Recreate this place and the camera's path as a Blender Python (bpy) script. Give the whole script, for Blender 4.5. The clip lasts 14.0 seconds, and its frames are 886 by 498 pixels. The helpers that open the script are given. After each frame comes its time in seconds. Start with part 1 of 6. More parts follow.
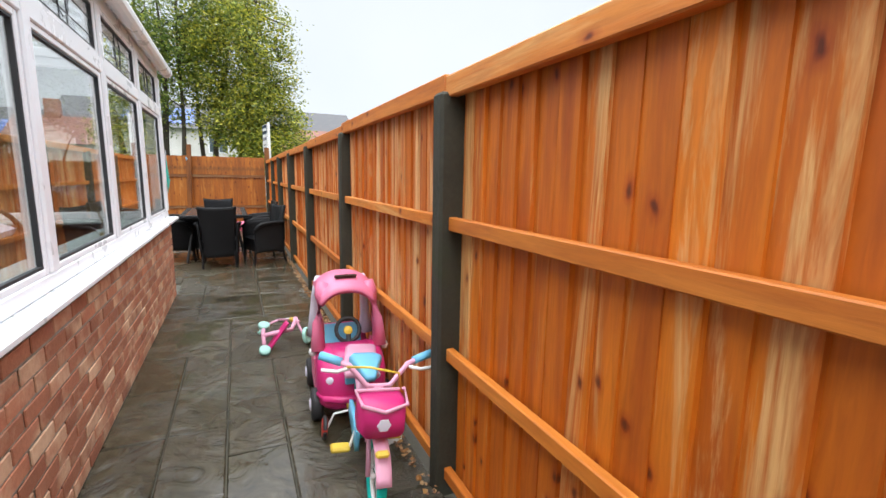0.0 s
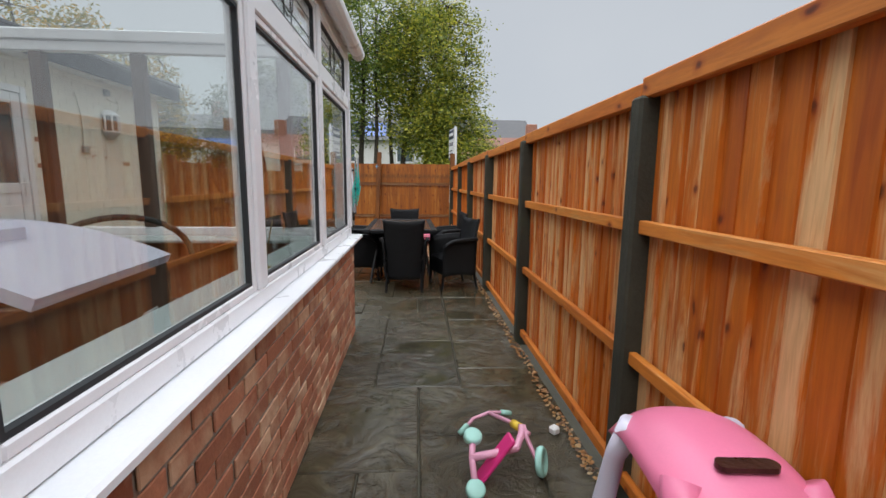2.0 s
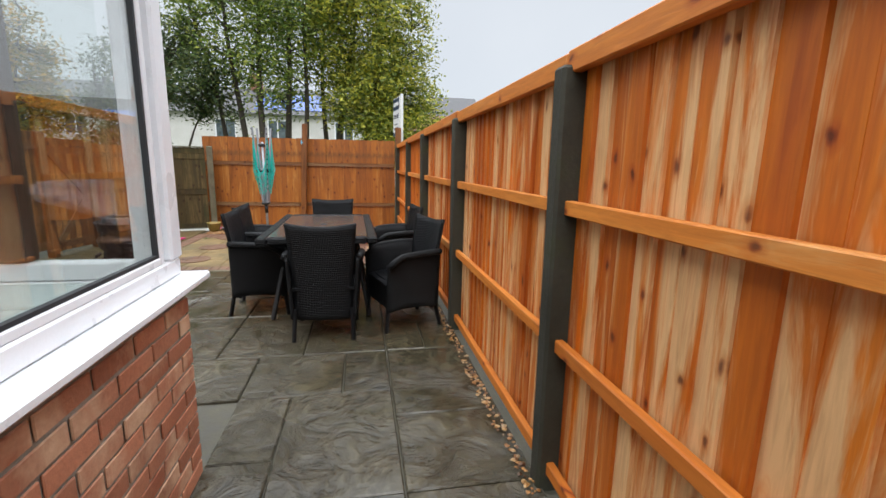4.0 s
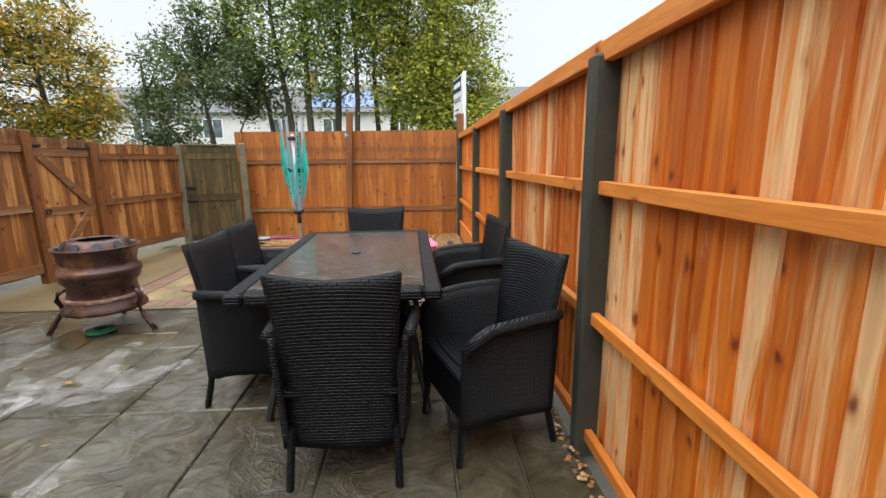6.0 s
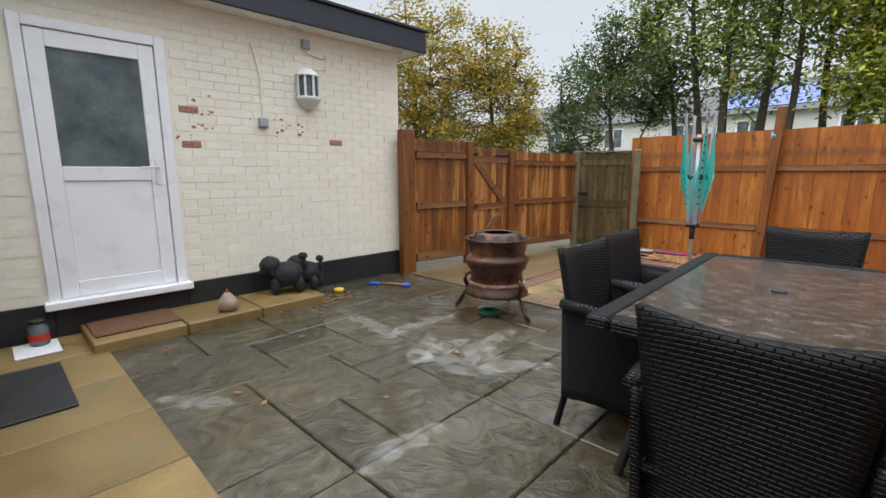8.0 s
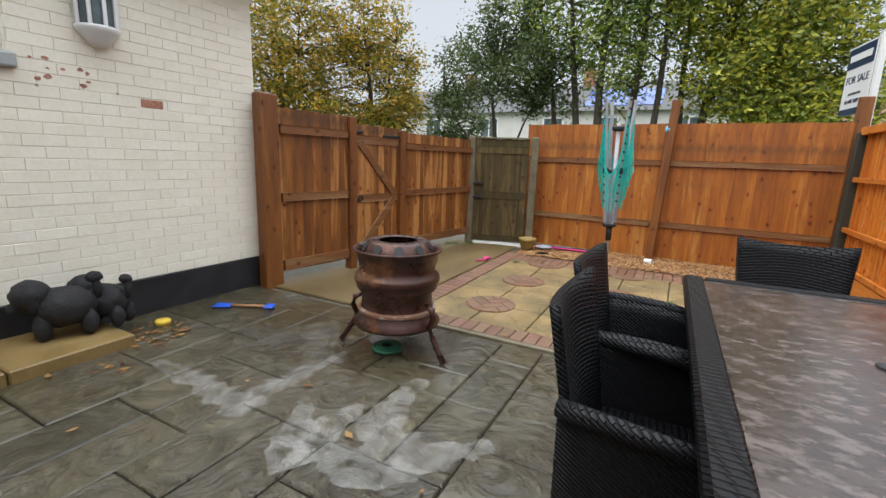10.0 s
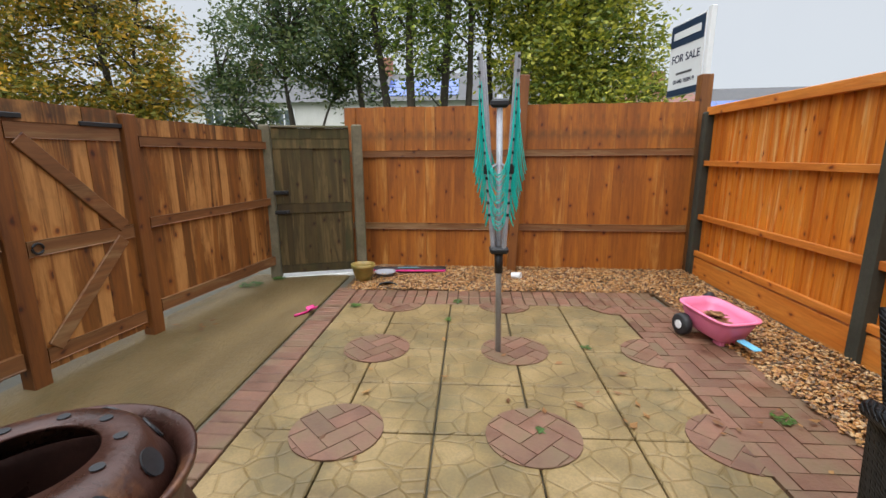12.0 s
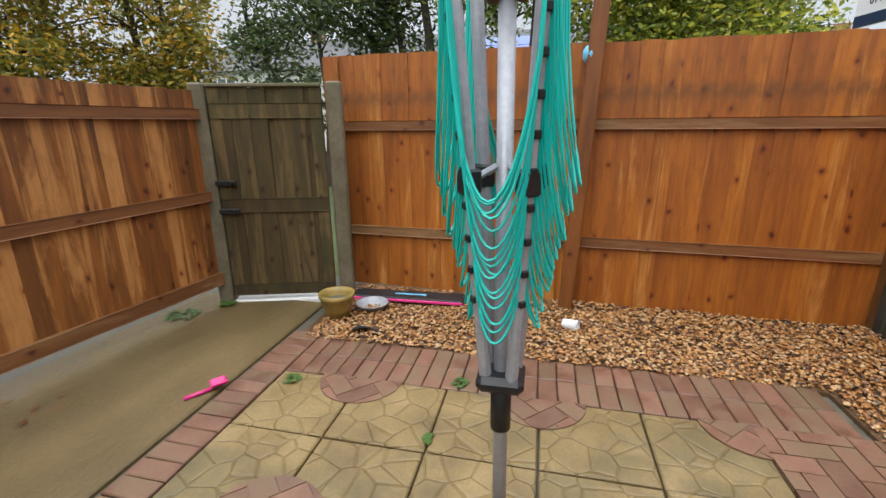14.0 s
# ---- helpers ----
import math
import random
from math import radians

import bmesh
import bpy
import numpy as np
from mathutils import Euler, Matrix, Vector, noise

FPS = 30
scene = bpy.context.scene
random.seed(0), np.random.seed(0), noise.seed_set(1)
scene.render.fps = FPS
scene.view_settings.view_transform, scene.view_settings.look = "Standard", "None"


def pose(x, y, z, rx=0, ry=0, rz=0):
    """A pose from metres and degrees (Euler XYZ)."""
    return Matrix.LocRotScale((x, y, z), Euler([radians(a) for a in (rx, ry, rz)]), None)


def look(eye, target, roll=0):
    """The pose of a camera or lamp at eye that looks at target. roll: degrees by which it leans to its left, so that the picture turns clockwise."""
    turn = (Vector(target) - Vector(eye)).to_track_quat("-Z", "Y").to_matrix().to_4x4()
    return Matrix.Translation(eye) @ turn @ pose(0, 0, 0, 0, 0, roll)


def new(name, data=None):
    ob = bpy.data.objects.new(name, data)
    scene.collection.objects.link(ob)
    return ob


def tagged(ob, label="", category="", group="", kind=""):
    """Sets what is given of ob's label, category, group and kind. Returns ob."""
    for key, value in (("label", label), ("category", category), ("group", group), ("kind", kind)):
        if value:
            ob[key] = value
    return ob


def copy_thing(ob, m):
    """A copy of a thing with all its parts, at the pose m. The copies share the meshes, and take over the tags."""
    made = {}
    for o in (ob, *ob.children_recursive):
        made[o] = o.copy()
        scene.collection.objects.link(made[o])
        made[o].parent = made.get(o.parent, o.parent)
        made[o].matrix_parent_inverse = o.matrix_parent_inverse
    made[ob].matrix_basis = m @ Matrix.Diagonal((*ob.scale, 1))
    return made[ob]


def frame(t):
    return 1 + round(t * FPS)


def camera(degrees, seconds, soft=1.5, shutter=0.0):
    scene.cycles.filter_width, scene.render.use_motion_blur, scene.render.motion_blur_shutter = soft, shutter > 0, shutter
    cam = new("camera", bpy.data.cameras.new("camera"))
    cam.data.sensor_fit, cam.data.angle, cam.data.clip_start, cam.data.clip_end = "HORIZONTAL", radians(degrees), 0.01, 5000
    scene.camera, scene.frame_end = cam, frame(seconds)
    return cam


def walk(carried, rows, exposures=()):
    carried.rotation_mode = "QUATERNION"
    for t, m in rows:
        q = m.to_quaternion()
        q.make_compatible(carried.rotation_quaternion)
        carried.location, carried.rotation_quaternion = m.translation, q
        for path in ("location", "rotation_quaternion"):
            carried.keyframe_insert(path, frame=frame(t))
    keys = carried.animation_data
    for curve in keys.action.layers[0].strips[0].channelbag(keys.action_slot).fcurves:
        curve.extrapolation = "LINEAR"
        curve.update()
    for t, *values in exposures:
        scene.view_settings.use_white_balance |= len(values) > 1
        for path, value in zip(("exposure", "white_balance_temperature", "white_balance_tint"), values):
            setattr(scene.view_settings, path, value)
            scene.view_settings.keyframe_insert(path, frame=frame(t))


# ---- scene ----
cam = camera(90.0, 14.0)
PATH = [
    (0, (1.96, -0.492, 1.395), (2.79, 1.297, 1.076), 1.0),
    (0.5, (1.874, -0.136, 1.375), (2.2, 1.81, 1.047), -0.1),
    (1, (1.934, 0.301, 1.372), (2.11, 2.267, 1.053), -0.1),
    (1.5, (1.896, 0.786, 1.39), (1.945, 2.761, 1.078), 0.1),
    (2, (1.832, 1.298, 1.381), (1.951, 3.272, 1.083), 0.6),
    (2.5, (1.833, 1.849, 1.354), (2.066, 3.814, 1.067), 1.2),
    (3, (1.811, 2.376, 1.323), (2.131, 4.329, 1.035), 1.7),
    (3.2, (1.845, 2.58, 1.36), (2.156, 4.53, 1.042), 1.6),
    (5.3, (2.031, 4.608, 1.338), (2.494, 6.513, 0.947), 0.0),
    (5.5, (2.038, 4.775, 1.327), (2.488, 6.684, 0.936), 0.2),
    (6, (1.999, 5.124, 1.324), (2.109, 7.082, 0.932), -0.6),
    (6.5, (1.965, 5.375, 1.3), (1.452, 7.266, 0.9), 0.7),
    (7, (1.91, 5.497, 1.283), (0.846, 7.147, 0.905), 0.1),
    (7.5, (1.863, 5.506, 1.288), (0.565, 6.984, 0.925), -0.5),
    (8, (1.848, 5.52, 1.273), (0.483, 6.941, 0.934), -0.1),
    (8.5, (1.863, 5.57, 1.272), (0.738, 7.188, 0.927), 1.8),
    (8.7, (1.825, 5.615, 1.276), (0.793, 7.29, 0.917), 2.5),
    (10.8, (0.643, 6.957, 1.262), (-0.137, 8.756, 0.872), 1.2),
    (11, (0.593, 7.128, 1.246), (-0.104, 8.965, 0.875), 0.9),
    (11.5, (0.434, 7.6, 1.268), (-0.099, 9.49, 0.89), 1.2),
    (12, (0.306, 8.029, 1.304), (0.185, 9.982, 0.892), -0.4),
    (12.5, (0.337, 8.536, 1.284), (0.595, 10.467, 0.832), -0.6),
    (13, (0.413, 8.988, 1.291), (0.878, 10.868, 0.794), 0.5),
    (13.5, (0.502, 9.407, 1.303), (0.863, 11.306, 0.787), -0.2),
    (14, (0.57, 9.81, 1.343), (0.147, 11.687, 0.797), -0.5),
]
walk(cam, [(t, look(eye, target, roll)) for t, eye, target, roll in PATH],
     [(0, 0.4), (0.5, 0.13), (1.0, -0.26), (1.5, -0.32), (3.0, -0.23), (5.5, 0.5), (6.0, 0.4), (6.5, 0.1), (8.0, 0.05), (11.0, 0.05), (11.5, -0.05), (12.5, 0.0), (14.0, 0.0)])

# ---- light ----
world = bpy.data.worlds.new("overcast_sky")
scene.world = world
world.use_nodes = True
wn, wl = world.node_tree.nodes, world.node_tree.links
sky = wn.new("ShaderNodeTexSky")
sky.sky_type = "NISHITA"
sky.sun_disc = False
sky.sun_elevation, sky.sun_rotation = radians(42), radians(200)
cloud_noise = wn.new("ShaderNodeTexNoise")
cloud_noise.inputs["Scale"].default_value = 2.2
cloud_noise.inputs["Detail"].default_value = 5
cloud_ramp = wn.new("ShaderNodeValToRGB")
cloud_ramp.color_ramp.elements[0].color = (0.70, 0.76, 0.84, 1)
cloud_ramp.color_ramp.elements[1].color = (0.88, 0.92, 0.97, 1)
sky_dim = wn.new("ShaderNodeMixRGB")
sky_dim.blend_type = "MULTIPLY"
sky_dim.inputs["Fac"].default_value = 1
sky_dim.inputs["Color2"].default_value = (0.08, 0.08, 0.08, 1)
sky_mix = wn.new("ShaderNodeMixRGB")
sky_mix.inputs["Fac"].default_value = 0.9
wl.new(cloud_noise.outputs["Fac"], cloud_ramp.inputs["Fac"])
wl.new(sky.outputs["Color"], sky_dim.inputs["Color1"])
wl.new(sky_dim.outputs["Color"], sky_mix.inputs["Color1"])
wl.new(cloud_ramp.outputs["Color"], sky_mix.inputs["Color2"])
# an overcast dome: the zenith several times brighter than the horizon
sky_coord, sky_sep = wn.new("ShaderNodeTexCoord"), wn.new("ShaderNodeSeparateXYZ")
dome = wn.new("ShaderNodeMapRange")
dome.interpolation_type = "SMOOTHSTEP"
for key, value in (("From Min", 0.35), ("From Max", 1.0), ("To Min", 0.95), ("To Max", 5.0)):
    dome.inputs[key].default_value = value
wl.new(sky_coord.outputs["Generated"], sky_sep.inputs["Vector"])
wl.new(sky_sep.outputs["Z"], dome.inputs["Value"])
wl.new(dome.outputs["Result"], wn["Background"].inputs["Strength"])
wl.new(sky_mix.outputs["Color"], wn["Background"].inputs["Color"])
sun_data = bpy.data.lights.new("sun", "SUN")
sun_data.energy, sun_data.angle, sun_data.color = 1.5, radians(60), (1.0, 0.96, 0.9)
sun = new("sun", sun_data)
sun.matrix_world = look((-4, -6, 12), (0, 2, 0))


# ---- materials ----
def nodes_of(name):
    m = bpy.data.materials.new(name)
    m.use_nodes = True
    return m, m.node_tree.nodes, m.node_tree.links


def node(ns, kind, **values):
    n = ns.new(kind)
    for key, value in values.items():
        n.inputs[key].default_value = value
    return n


def ramp(ns, stops):
    r = ns.new("ShaderNodeValToRGB")
    e = r.color_ramp.elements
    while len(e) < len(stops):
        e.new(0.5)
    for k, (p, c) in zip(e, stops):
        k.position, k.color = p, (*c, 1)
    return r


def place(ns, ls, scale=(1, 1, 1), spread=7.0):
    """Object coordinates, shifted at random from piece to piece."""
    tc, info = ns.new("ShaderNodeTexCoord"), ns.new("ShaderNodeObjectInfo")
    mul = ns.new("ShaderNodeVectorMath")
    mul.operation = "MULTIPLY_ADD"
    mp = node(ns, "ShaderNodeMapping", Scale=scale)
    mul.inputs[1].default_value = (spread, spread * 1.7, spread * 0.6)
    ls.new(info.outputs["Random"], mul.inputs[0])
    ls.new(tc.outputs["Object"], mul.inputs[2])
    ls.new(mul.outputs["Vector"], mp.inputs["Vector"])
    return mp, info


def mixed(ns, ls, a, b, fac, mode="MIX"):
    """A colour mix; a, b and fac are sockets or values."""
    m = ns.new("ShaderNodeMixRGB")
    m.blend_type = mode
    for key, v in (("Color1", a), ("Color2", b), ("Fac", fac)):
        if hasattr(v, "is_linked"):
            ls.new(v, m.inputs[key])
        elif isinstance(v, tuple):
            m.inputs[key].default_value = (*v, 1)
        else:
            m.inputs[key].default_value = v
    return m.outputs["Color"]


def rough_surface(name, dark, light, scale=8.0, rough=(0.5, 0.8), bump=0.2, metal=0.0, stretch=(1, 1, 1), piece=0.0,
                  fine=60.0, coat=0.0, stain=None, stain_scale=1.5, stain_at=(0.55, 0.7), grit=0.8):
    """Two-scale mottled surface with bump; piece: how much whole pieces differ in tone; stain: a colour in patches."""
    m, ns, ls = nodes_of(name)
    b = ns["Principled BSDF"]
    mp, info = place(ns, ls, stretch)
    big = node(ns, "ShaderNodeTexNoise", Scale=scale, Detail=5, Roughness=0.6)
    small = node(ns, "ShaderNodeTexNoise", Scale=fine, Detail=4, Roughness=0.65)
    for n in (big, small):
        ls.new(mp.outputs["Vector"], n.inputs["Vector"])
    r = ramp(ns, [(0.3, dark), (0.7, light)])
    ls.new(big.outputs["Fac"], r.inputs["Fac"])
    g = ramp(ns, [(0.3, (0.72, 0.72, 0.72)), (0.7, (1, 1, 1))])
    ls.new(small.outputs["Fac"], g.inputs["Fac"])
    col = mixed(ns, ls, r.outputs["Color"], g.outputs["Color"], grit, "MULTIPLY")
    if piece:
        p = ramp(ns, [(0, (1 - piece,) * 3), (1, (1, 1, 1))])
        ls.new(info.outputs["Random"], p.inputs["Fac"])
        col = mixed(ns, ls, col, p.outputs["Color"], 1.0, "MULTIPLY")
    if stain:
        s = node(ns, "ShaderNodeTexNoise", Scale=stain_scale, Detail=6, Roughness=0.65)
        ls.new(mp.outputs["Vector"], s.inputs["Vector"])
        sr = ramp(ns, [(stain_at[0], (0, 0, 0)), (stain_at[1], (1, 1, 1))])
        ls.new(s.outputs["Fac"], sr.inputs["Fac"])
        col = mixed(ns, ls, col, stain, sr.outputs["Color"])
    ls.new(col, b.inputs["Base Color"])
    mr = node(ns, "ShaderNodeMapRange", **{"From Min": 0.35, "From Max": 0.65, "To Min": rough[0], "To Max": rough[1]})
    ls.new(big.outputs["Fac"], mr.inputs["Value"])
    ls.new(mr.outputs["Result"], b.inputs["Roughness"])
    b.inputs["Metallic"].default_value = metal
    b.inputs["Coat Weight"].default_value = coat
    if bump:
        bp = node(ns, "ShaderNodeBump", Strength=bump, Distance=0.01)
        ls.new(mixed(ns, ls, big.outputs["Fac"], small.outputs["Fac"], 0.5), bp.inputs["Height"])
        ls.new(bp.outputs["Normal"], b.inputs["Normal"])
    return m


def wood(name, deep, mid, pale, pale_at=0.62, rough=0.55, along="Z", damp=None):
    """Stained softwood: grain along one axis, knots, patches where the stain has not taken."""
    m, ns, ls = nodes_of(name)
    b = ns["Principled BSDF"]
    st = {"Z": (1, 1, 0.09), "Y": (1, 0.09, 1), "X": (0.09, 1, 1)}[along]
    mp, info = place(ns, ls, st)
    kn = {"Z": (1, 1, 0.66), "Y": (1, 0.66, 1), "X": (0.66, 1, 1)}[along]
    mk, _ = place(ns, ls, kn)
    grain = node(ns, "ShaderNodeTexNoise", Scale=55, Detail=4, Roughness=0.6, Distortion=0.6)
    band = node(ns, "ShaderNodeTexNoise", Scale=9, Detail=3, Roughness=0.5, Distortion=1.2)
    patch = node(ns, "ShaderNodeTexNoise", Scale=8, Detail=6, Roughness=0.68, Distortion=0.9)
    knots = node(ns, "ShaderNodeTexVoronoi", Scale=4.4, Randomness=1.0)
    knots.voronoi_dimensions = "2D"
    ks, kc, ka = ns.new("ShaderNodeSeparateXYZ"), ns.new("ShaderNodeCombineXYZ"), ns.new("ShaderNodeMath")
    for n in (grain, band, patch):
        ls.new(mp.outputs["Vector"], n.inputs["Vector"])
    ls.new(mk.outputs["Vector"], ks.inputs["Vector"])
    ls.new(ks.outputs["X"], ka.inputs[0])
    ls.new(ks.outputs["Y"], ka.inputs[1])
    ls.new(ka.outputs["Value"], kc.inputs["X"])
    ls.new(ks.outputs["Z"], kc.inputs["Y"])
    wob = node(ns, "ShaderNodeTexNoise", Scale=14, Detail=3)
    wadd = ns.new("ShaderNodeVectorMath")
    wadd.operation = "MULTIPLY_ADD"
    wadd.inputs[1].default_value = (0.045, 0.045, 0)
    ls.new(kc.outputs["Vector"], wob.inputs["Vector"])
    ls.new(wob.outputs["Color"], wadd.inputs[0])
    ls.new(kc.outputs["Vector"], wadd.inputs[2])
    ls.new(wadd.outputs["Vector"], knots.inputs["Vector"])
    base = ramp(ns, [(0.3, deep), (0.65, mid)])
    ls.new(band.outputs["Fac"], base.inputs["Fac"])
    pr = ramp(ns, [(pale_at - 0.05, (0, 0, 0)), (pale_at + 0.07, (1, 1, 1))])
    shift = ns.new("ShaderNodeMath")
    shift.operation = "MULTIPLY_ADD"
    shift.inputs[1].default_value = 0.16
    ls.new(info.outputs["Random"], shift.inputs[0])
    ls.new(patch.outputs["Fac"], shift.inputs[2])
    ls.new(shift.outputs["Value"], pr.inputs["Fac"])
    col = mixed(ns, ls, base.outputs["Color"], pale, pr.outputs["Color"])
    gr = ramp(ns, [(0.35, (0.68, 0.62, 0.55)), (0.6, (1, 1, 1))])
    ls.new(grain.outputs["Fac"], gr.inputs["Fac"])
    col = mixed(ns, ls, col, gr.outputs["Color"], 0.6, "MULTIPLY")
    kr = ramp(ns, [(0.02, (0.16, 0.06, 0.025)), (0.04, (0.42, 0.22, 0.12)), (0.065, (0.8, 0.66, 0.52)), (0.13, (1, 1, 1))])
    ls.new(knots.outputs["Distance"], kr.inputs["Fac"])
    col = mixed(ns, ls, col, kr.outputs["Color"], 0.9, "MULTIPLY")
    tone = ramp(ns, [(0, (0.82, 0.75, 0.68)), (1, (1, 1, 1))])
    ls.new(info.outputs["Random"], tone.inputs["Fac"])
    col = mixed(ns, ls, col, tone.outputs["Color"], 1.0, "MULTIPLY")
    if damp:
        dn = node(ns, "ShaderNodeTexNoise", Scale=2.3, Detail=5, Roughness=0.65)
        dc = ns.new("ShaderNodeTexCoord")
        ls.new(dc.outputs["Object"], dn.inputs["Vector"])
        dr = ramp(ns, [(0.5, (0, 0, 0)), (0.68, (0.8, 0.8, 0.8))])
        ls.new(dn.outputs["Fac"], dr.inputs["Fac"])
        col = mixed(ns, ls, col, damp, dr.outputs["Color"])
    ls.new(col, b.inputs["Base Color"])
    b.inputs["Roughness"].default_value = rough
    bp = node(ns, "ShaderNodeBump", Strength=0.25, Distance=0.004)
    ls.new(grain.outputs["Fac"], bp.inputs["Height"])
    ls.new(bp.outputs["Normal"], b.inputs["Normal"])
    return m


def plain(name, c, rough=0.4, metal=0.0, coat=0.0):
    """A moulded or painted surface: slight dirt in the colour, slight waviness."""
    lo = tuple(v * 0.93 for v in c)
    return rough_surface(name, lo, c, 3.0, (rough, min(1, rough + 0.12)), 0.03, metal, fine=120, coat=coat, grit=0.15)


def wet_stone(name):
    """Riven slate-grey sandstone, rain on it in films and puddles."""
    m, ns, ls = nodes_of(name)
    b = ns["Principled BSDF"]
    mp, info = place(ns, ls)
    geo = ns.new("ShaderNodeNewGeometry")
    riven = node(ns, "ShaderNodeTexNoise", Scale=4.2, Detail=7, Roughness=0.6, Distortion=2.6)
    fine = node(ns, "ShaderNodeTexNoise", Scale=70, Detail=3)
    puddle = node(ns, "ShaderNodeTexNoise", Scale=1.1, Detail=3, Roughness=0.55)
    algae = node(ns, "ShaderNodeTexNoise", Scale=1.9, Detail=5, Roughness=0.7)
    ls.new(mp.outputs["Vector"], riven.inputs["Vector"])
    ls.new(mp.outputs["Vector"], fine.inputs["Vector"])
    ls.new(geo.outputs["Position"], puddle.inputs["Vector"])
    ls.new(geo.outputs["Position"], algae.inputs["Vector"])
    r = ramp(ns, [(0.3, (0.036, 0.03, 0.018)), (0.55, (0.072, 0.061, 0.038)), (0.75, (0.125, 0.108, 0.07))])
    ls.new(riven.outputs["Fac"], r.inputs["Fac"])
    p = ramp(ns, [(0, (0.62, 0.63, 0.64)), (0.5, (0.86, 0.85, 0.8)), (1, (1.0, 1.0, 1.0))])
    ls.new(info.outputs["Random"], p.inputs["Fac"])
    col = mixed(ns, ls, r.outputs["Color"], p.outputs["Color"], 1.0, "MULTIPLY")
    ar = ramp(ns, [(0.52, (0, 0, 0)), (0.72, (0.55, 0.55, 0.55))])
    ls.new(algae.outputs["Fac"], ar.inputs["Fac"])
    col = mixed(ns, ls, col, (0.055, 0.05, 0.022), ar.outputs["Color"])
    ls.new(col, b.inputs["Base Color"])
    mr = node(ns, "ShaderNodeMapRange", **{"From Min": 0.4, "From Max": 0.57, "To Min": 0.32, "To Max": 0.04})
    ls.new(puddle.outputs["Fac"], mr.inputs["Value"])
    ls.new(mr.outputs["Result"], b.inputs["Roughness"])
    bs = node(ns, "ShaderNodeMapRange", **{"From Min": 0.42, "From Max": 0.6, "To Min": 0.9, "To Max": 0.1})
    ls.new(puddle.outputs["Fac"], bs.inputs["Value"])
    bp = node(ns, "ShaderNodeBump", Distance=0.055)
    ls.new(bs.outputs["Result"], bp.inputs["Strength"])
    ls.new(mixed(ns, ls, riven.outputs["Fac"], fine.outputs["Fac"], 0.12), bp.inputs["Height"])
    ls.new(bp.outputs["Normal"], b.inputs["Normal"])
    return m


def woven(name, c, bump=0.9):
    """Flat-strand plastic wicker."""
    m, ns, ls = nodes_of(name)
    b = ns["Principled BSDF"]
    tc = ns.new("ShaderNodeTexCoord")
    sep, com = ns.new("ShaderNodeSeparateXYZ"), ns.new("ShaderNodeCombineXYZ")
    ad = ns.new("ShaderNodeMath")
    ls.new(tc.outputs["Object"], sep.inputs["Vector"])
    ls.new(sep.outputs["X"], ad.inputs[0])
    ls.new(sep.outputs["Y"], ad.inputs[1])
    ls.new(ad.outputs["Value"], com.inputs["X"])
    zs = ns.new("ShaderNodeMath")
    ls.new(sep.outputs["Z"], zs.inputs[0])
    flat = ns.new("ShaderNodeMath")
    flat.operation = "MULTIPLY"
    flat.inputs[1].default_value = 0.6
    ls.new(sep.outputs["Y"], flat.inputs[0])
    ls.new(flat.outputs["Value"], zs.inputs[1])
    ls.new(zs.outputs["Value"], com.inputs["Y"])
    br = node(ns, "ShaderNodeTexBrick", Scale=1.0, **{"Brick Width": 0.036, "Row Height": 0.0135, "Mortar Size": 0.0034, "Mortar Smooth": 1.0})
    br.inputs["Color1"].default_value = (*c, 1)
    br.inputs["Color2"].default_value = (*(v * 0.7 for v in c), 1)
    br.inputs["Mortar"].default_value = (*(v * 0.25 for v in c), 1)
    ls.new(com.outputs["Vector"], br.inputs["Vector"])
    ls.new(br.outputs["Color"], b.inputs["Base Color"])
    b.inputs["Roughness"].default_value = 0.42
    b.inputs["Specular IOR Level"].default_value = 0.22
    bp = node(ns, "ShaderNodeBump", Strength=bump, Distance=0.006)
    bp.invert = True
    ls.new(br.outputs["Fac"], bp.inputs["Height"])
    ls.new(bp.outputs["Normal"], b.inputs["Normal"])
    return m


def window_glass(name, tint=(0.93, 0.96, 0.96)):
    m, ns, ls = nodes_of(name)
    ns.remove(ns["Principled BSDF"])
    tr = node(ns, "ShaderNodeBsdfTransparent", Color=(*tint, 1))
    gl = node(ns, "ShaderNodeBsdfGlossy", Roughness=0.01)
    gl.inputs["Color"].default_value = (1, 1, 1, 1)
    lw = node(ns, "ShaderNodeLayerWeight", Blend=0.5)
    pw = ns.new("ShaderNodeMath")
    pw.operation = "POWER"
    pw.inputs[1].default_value = 3.0
    ls.new(lw.outputs["Facing"], pw.inputs[0])
    fr = node(ns, "ShaderNodeMapRange", **{"To Min": 0.075, "To Max": 0.8})
    ls.new(pw.outputs["Value"], fr.inputs["Value"])
    mx = ns.new("ShaderNodeMixShader")
    ls.new(fr.outputs["Result"], mx.inputs[0])
    ls.new(tr.outputs[0], mx.inputs[1])
    ls.new(gl.outputs[0], mx.inputs[2])
    ls.new(mx.outputs[0], ns["Material Output"].inputs["Surface"])
    return m


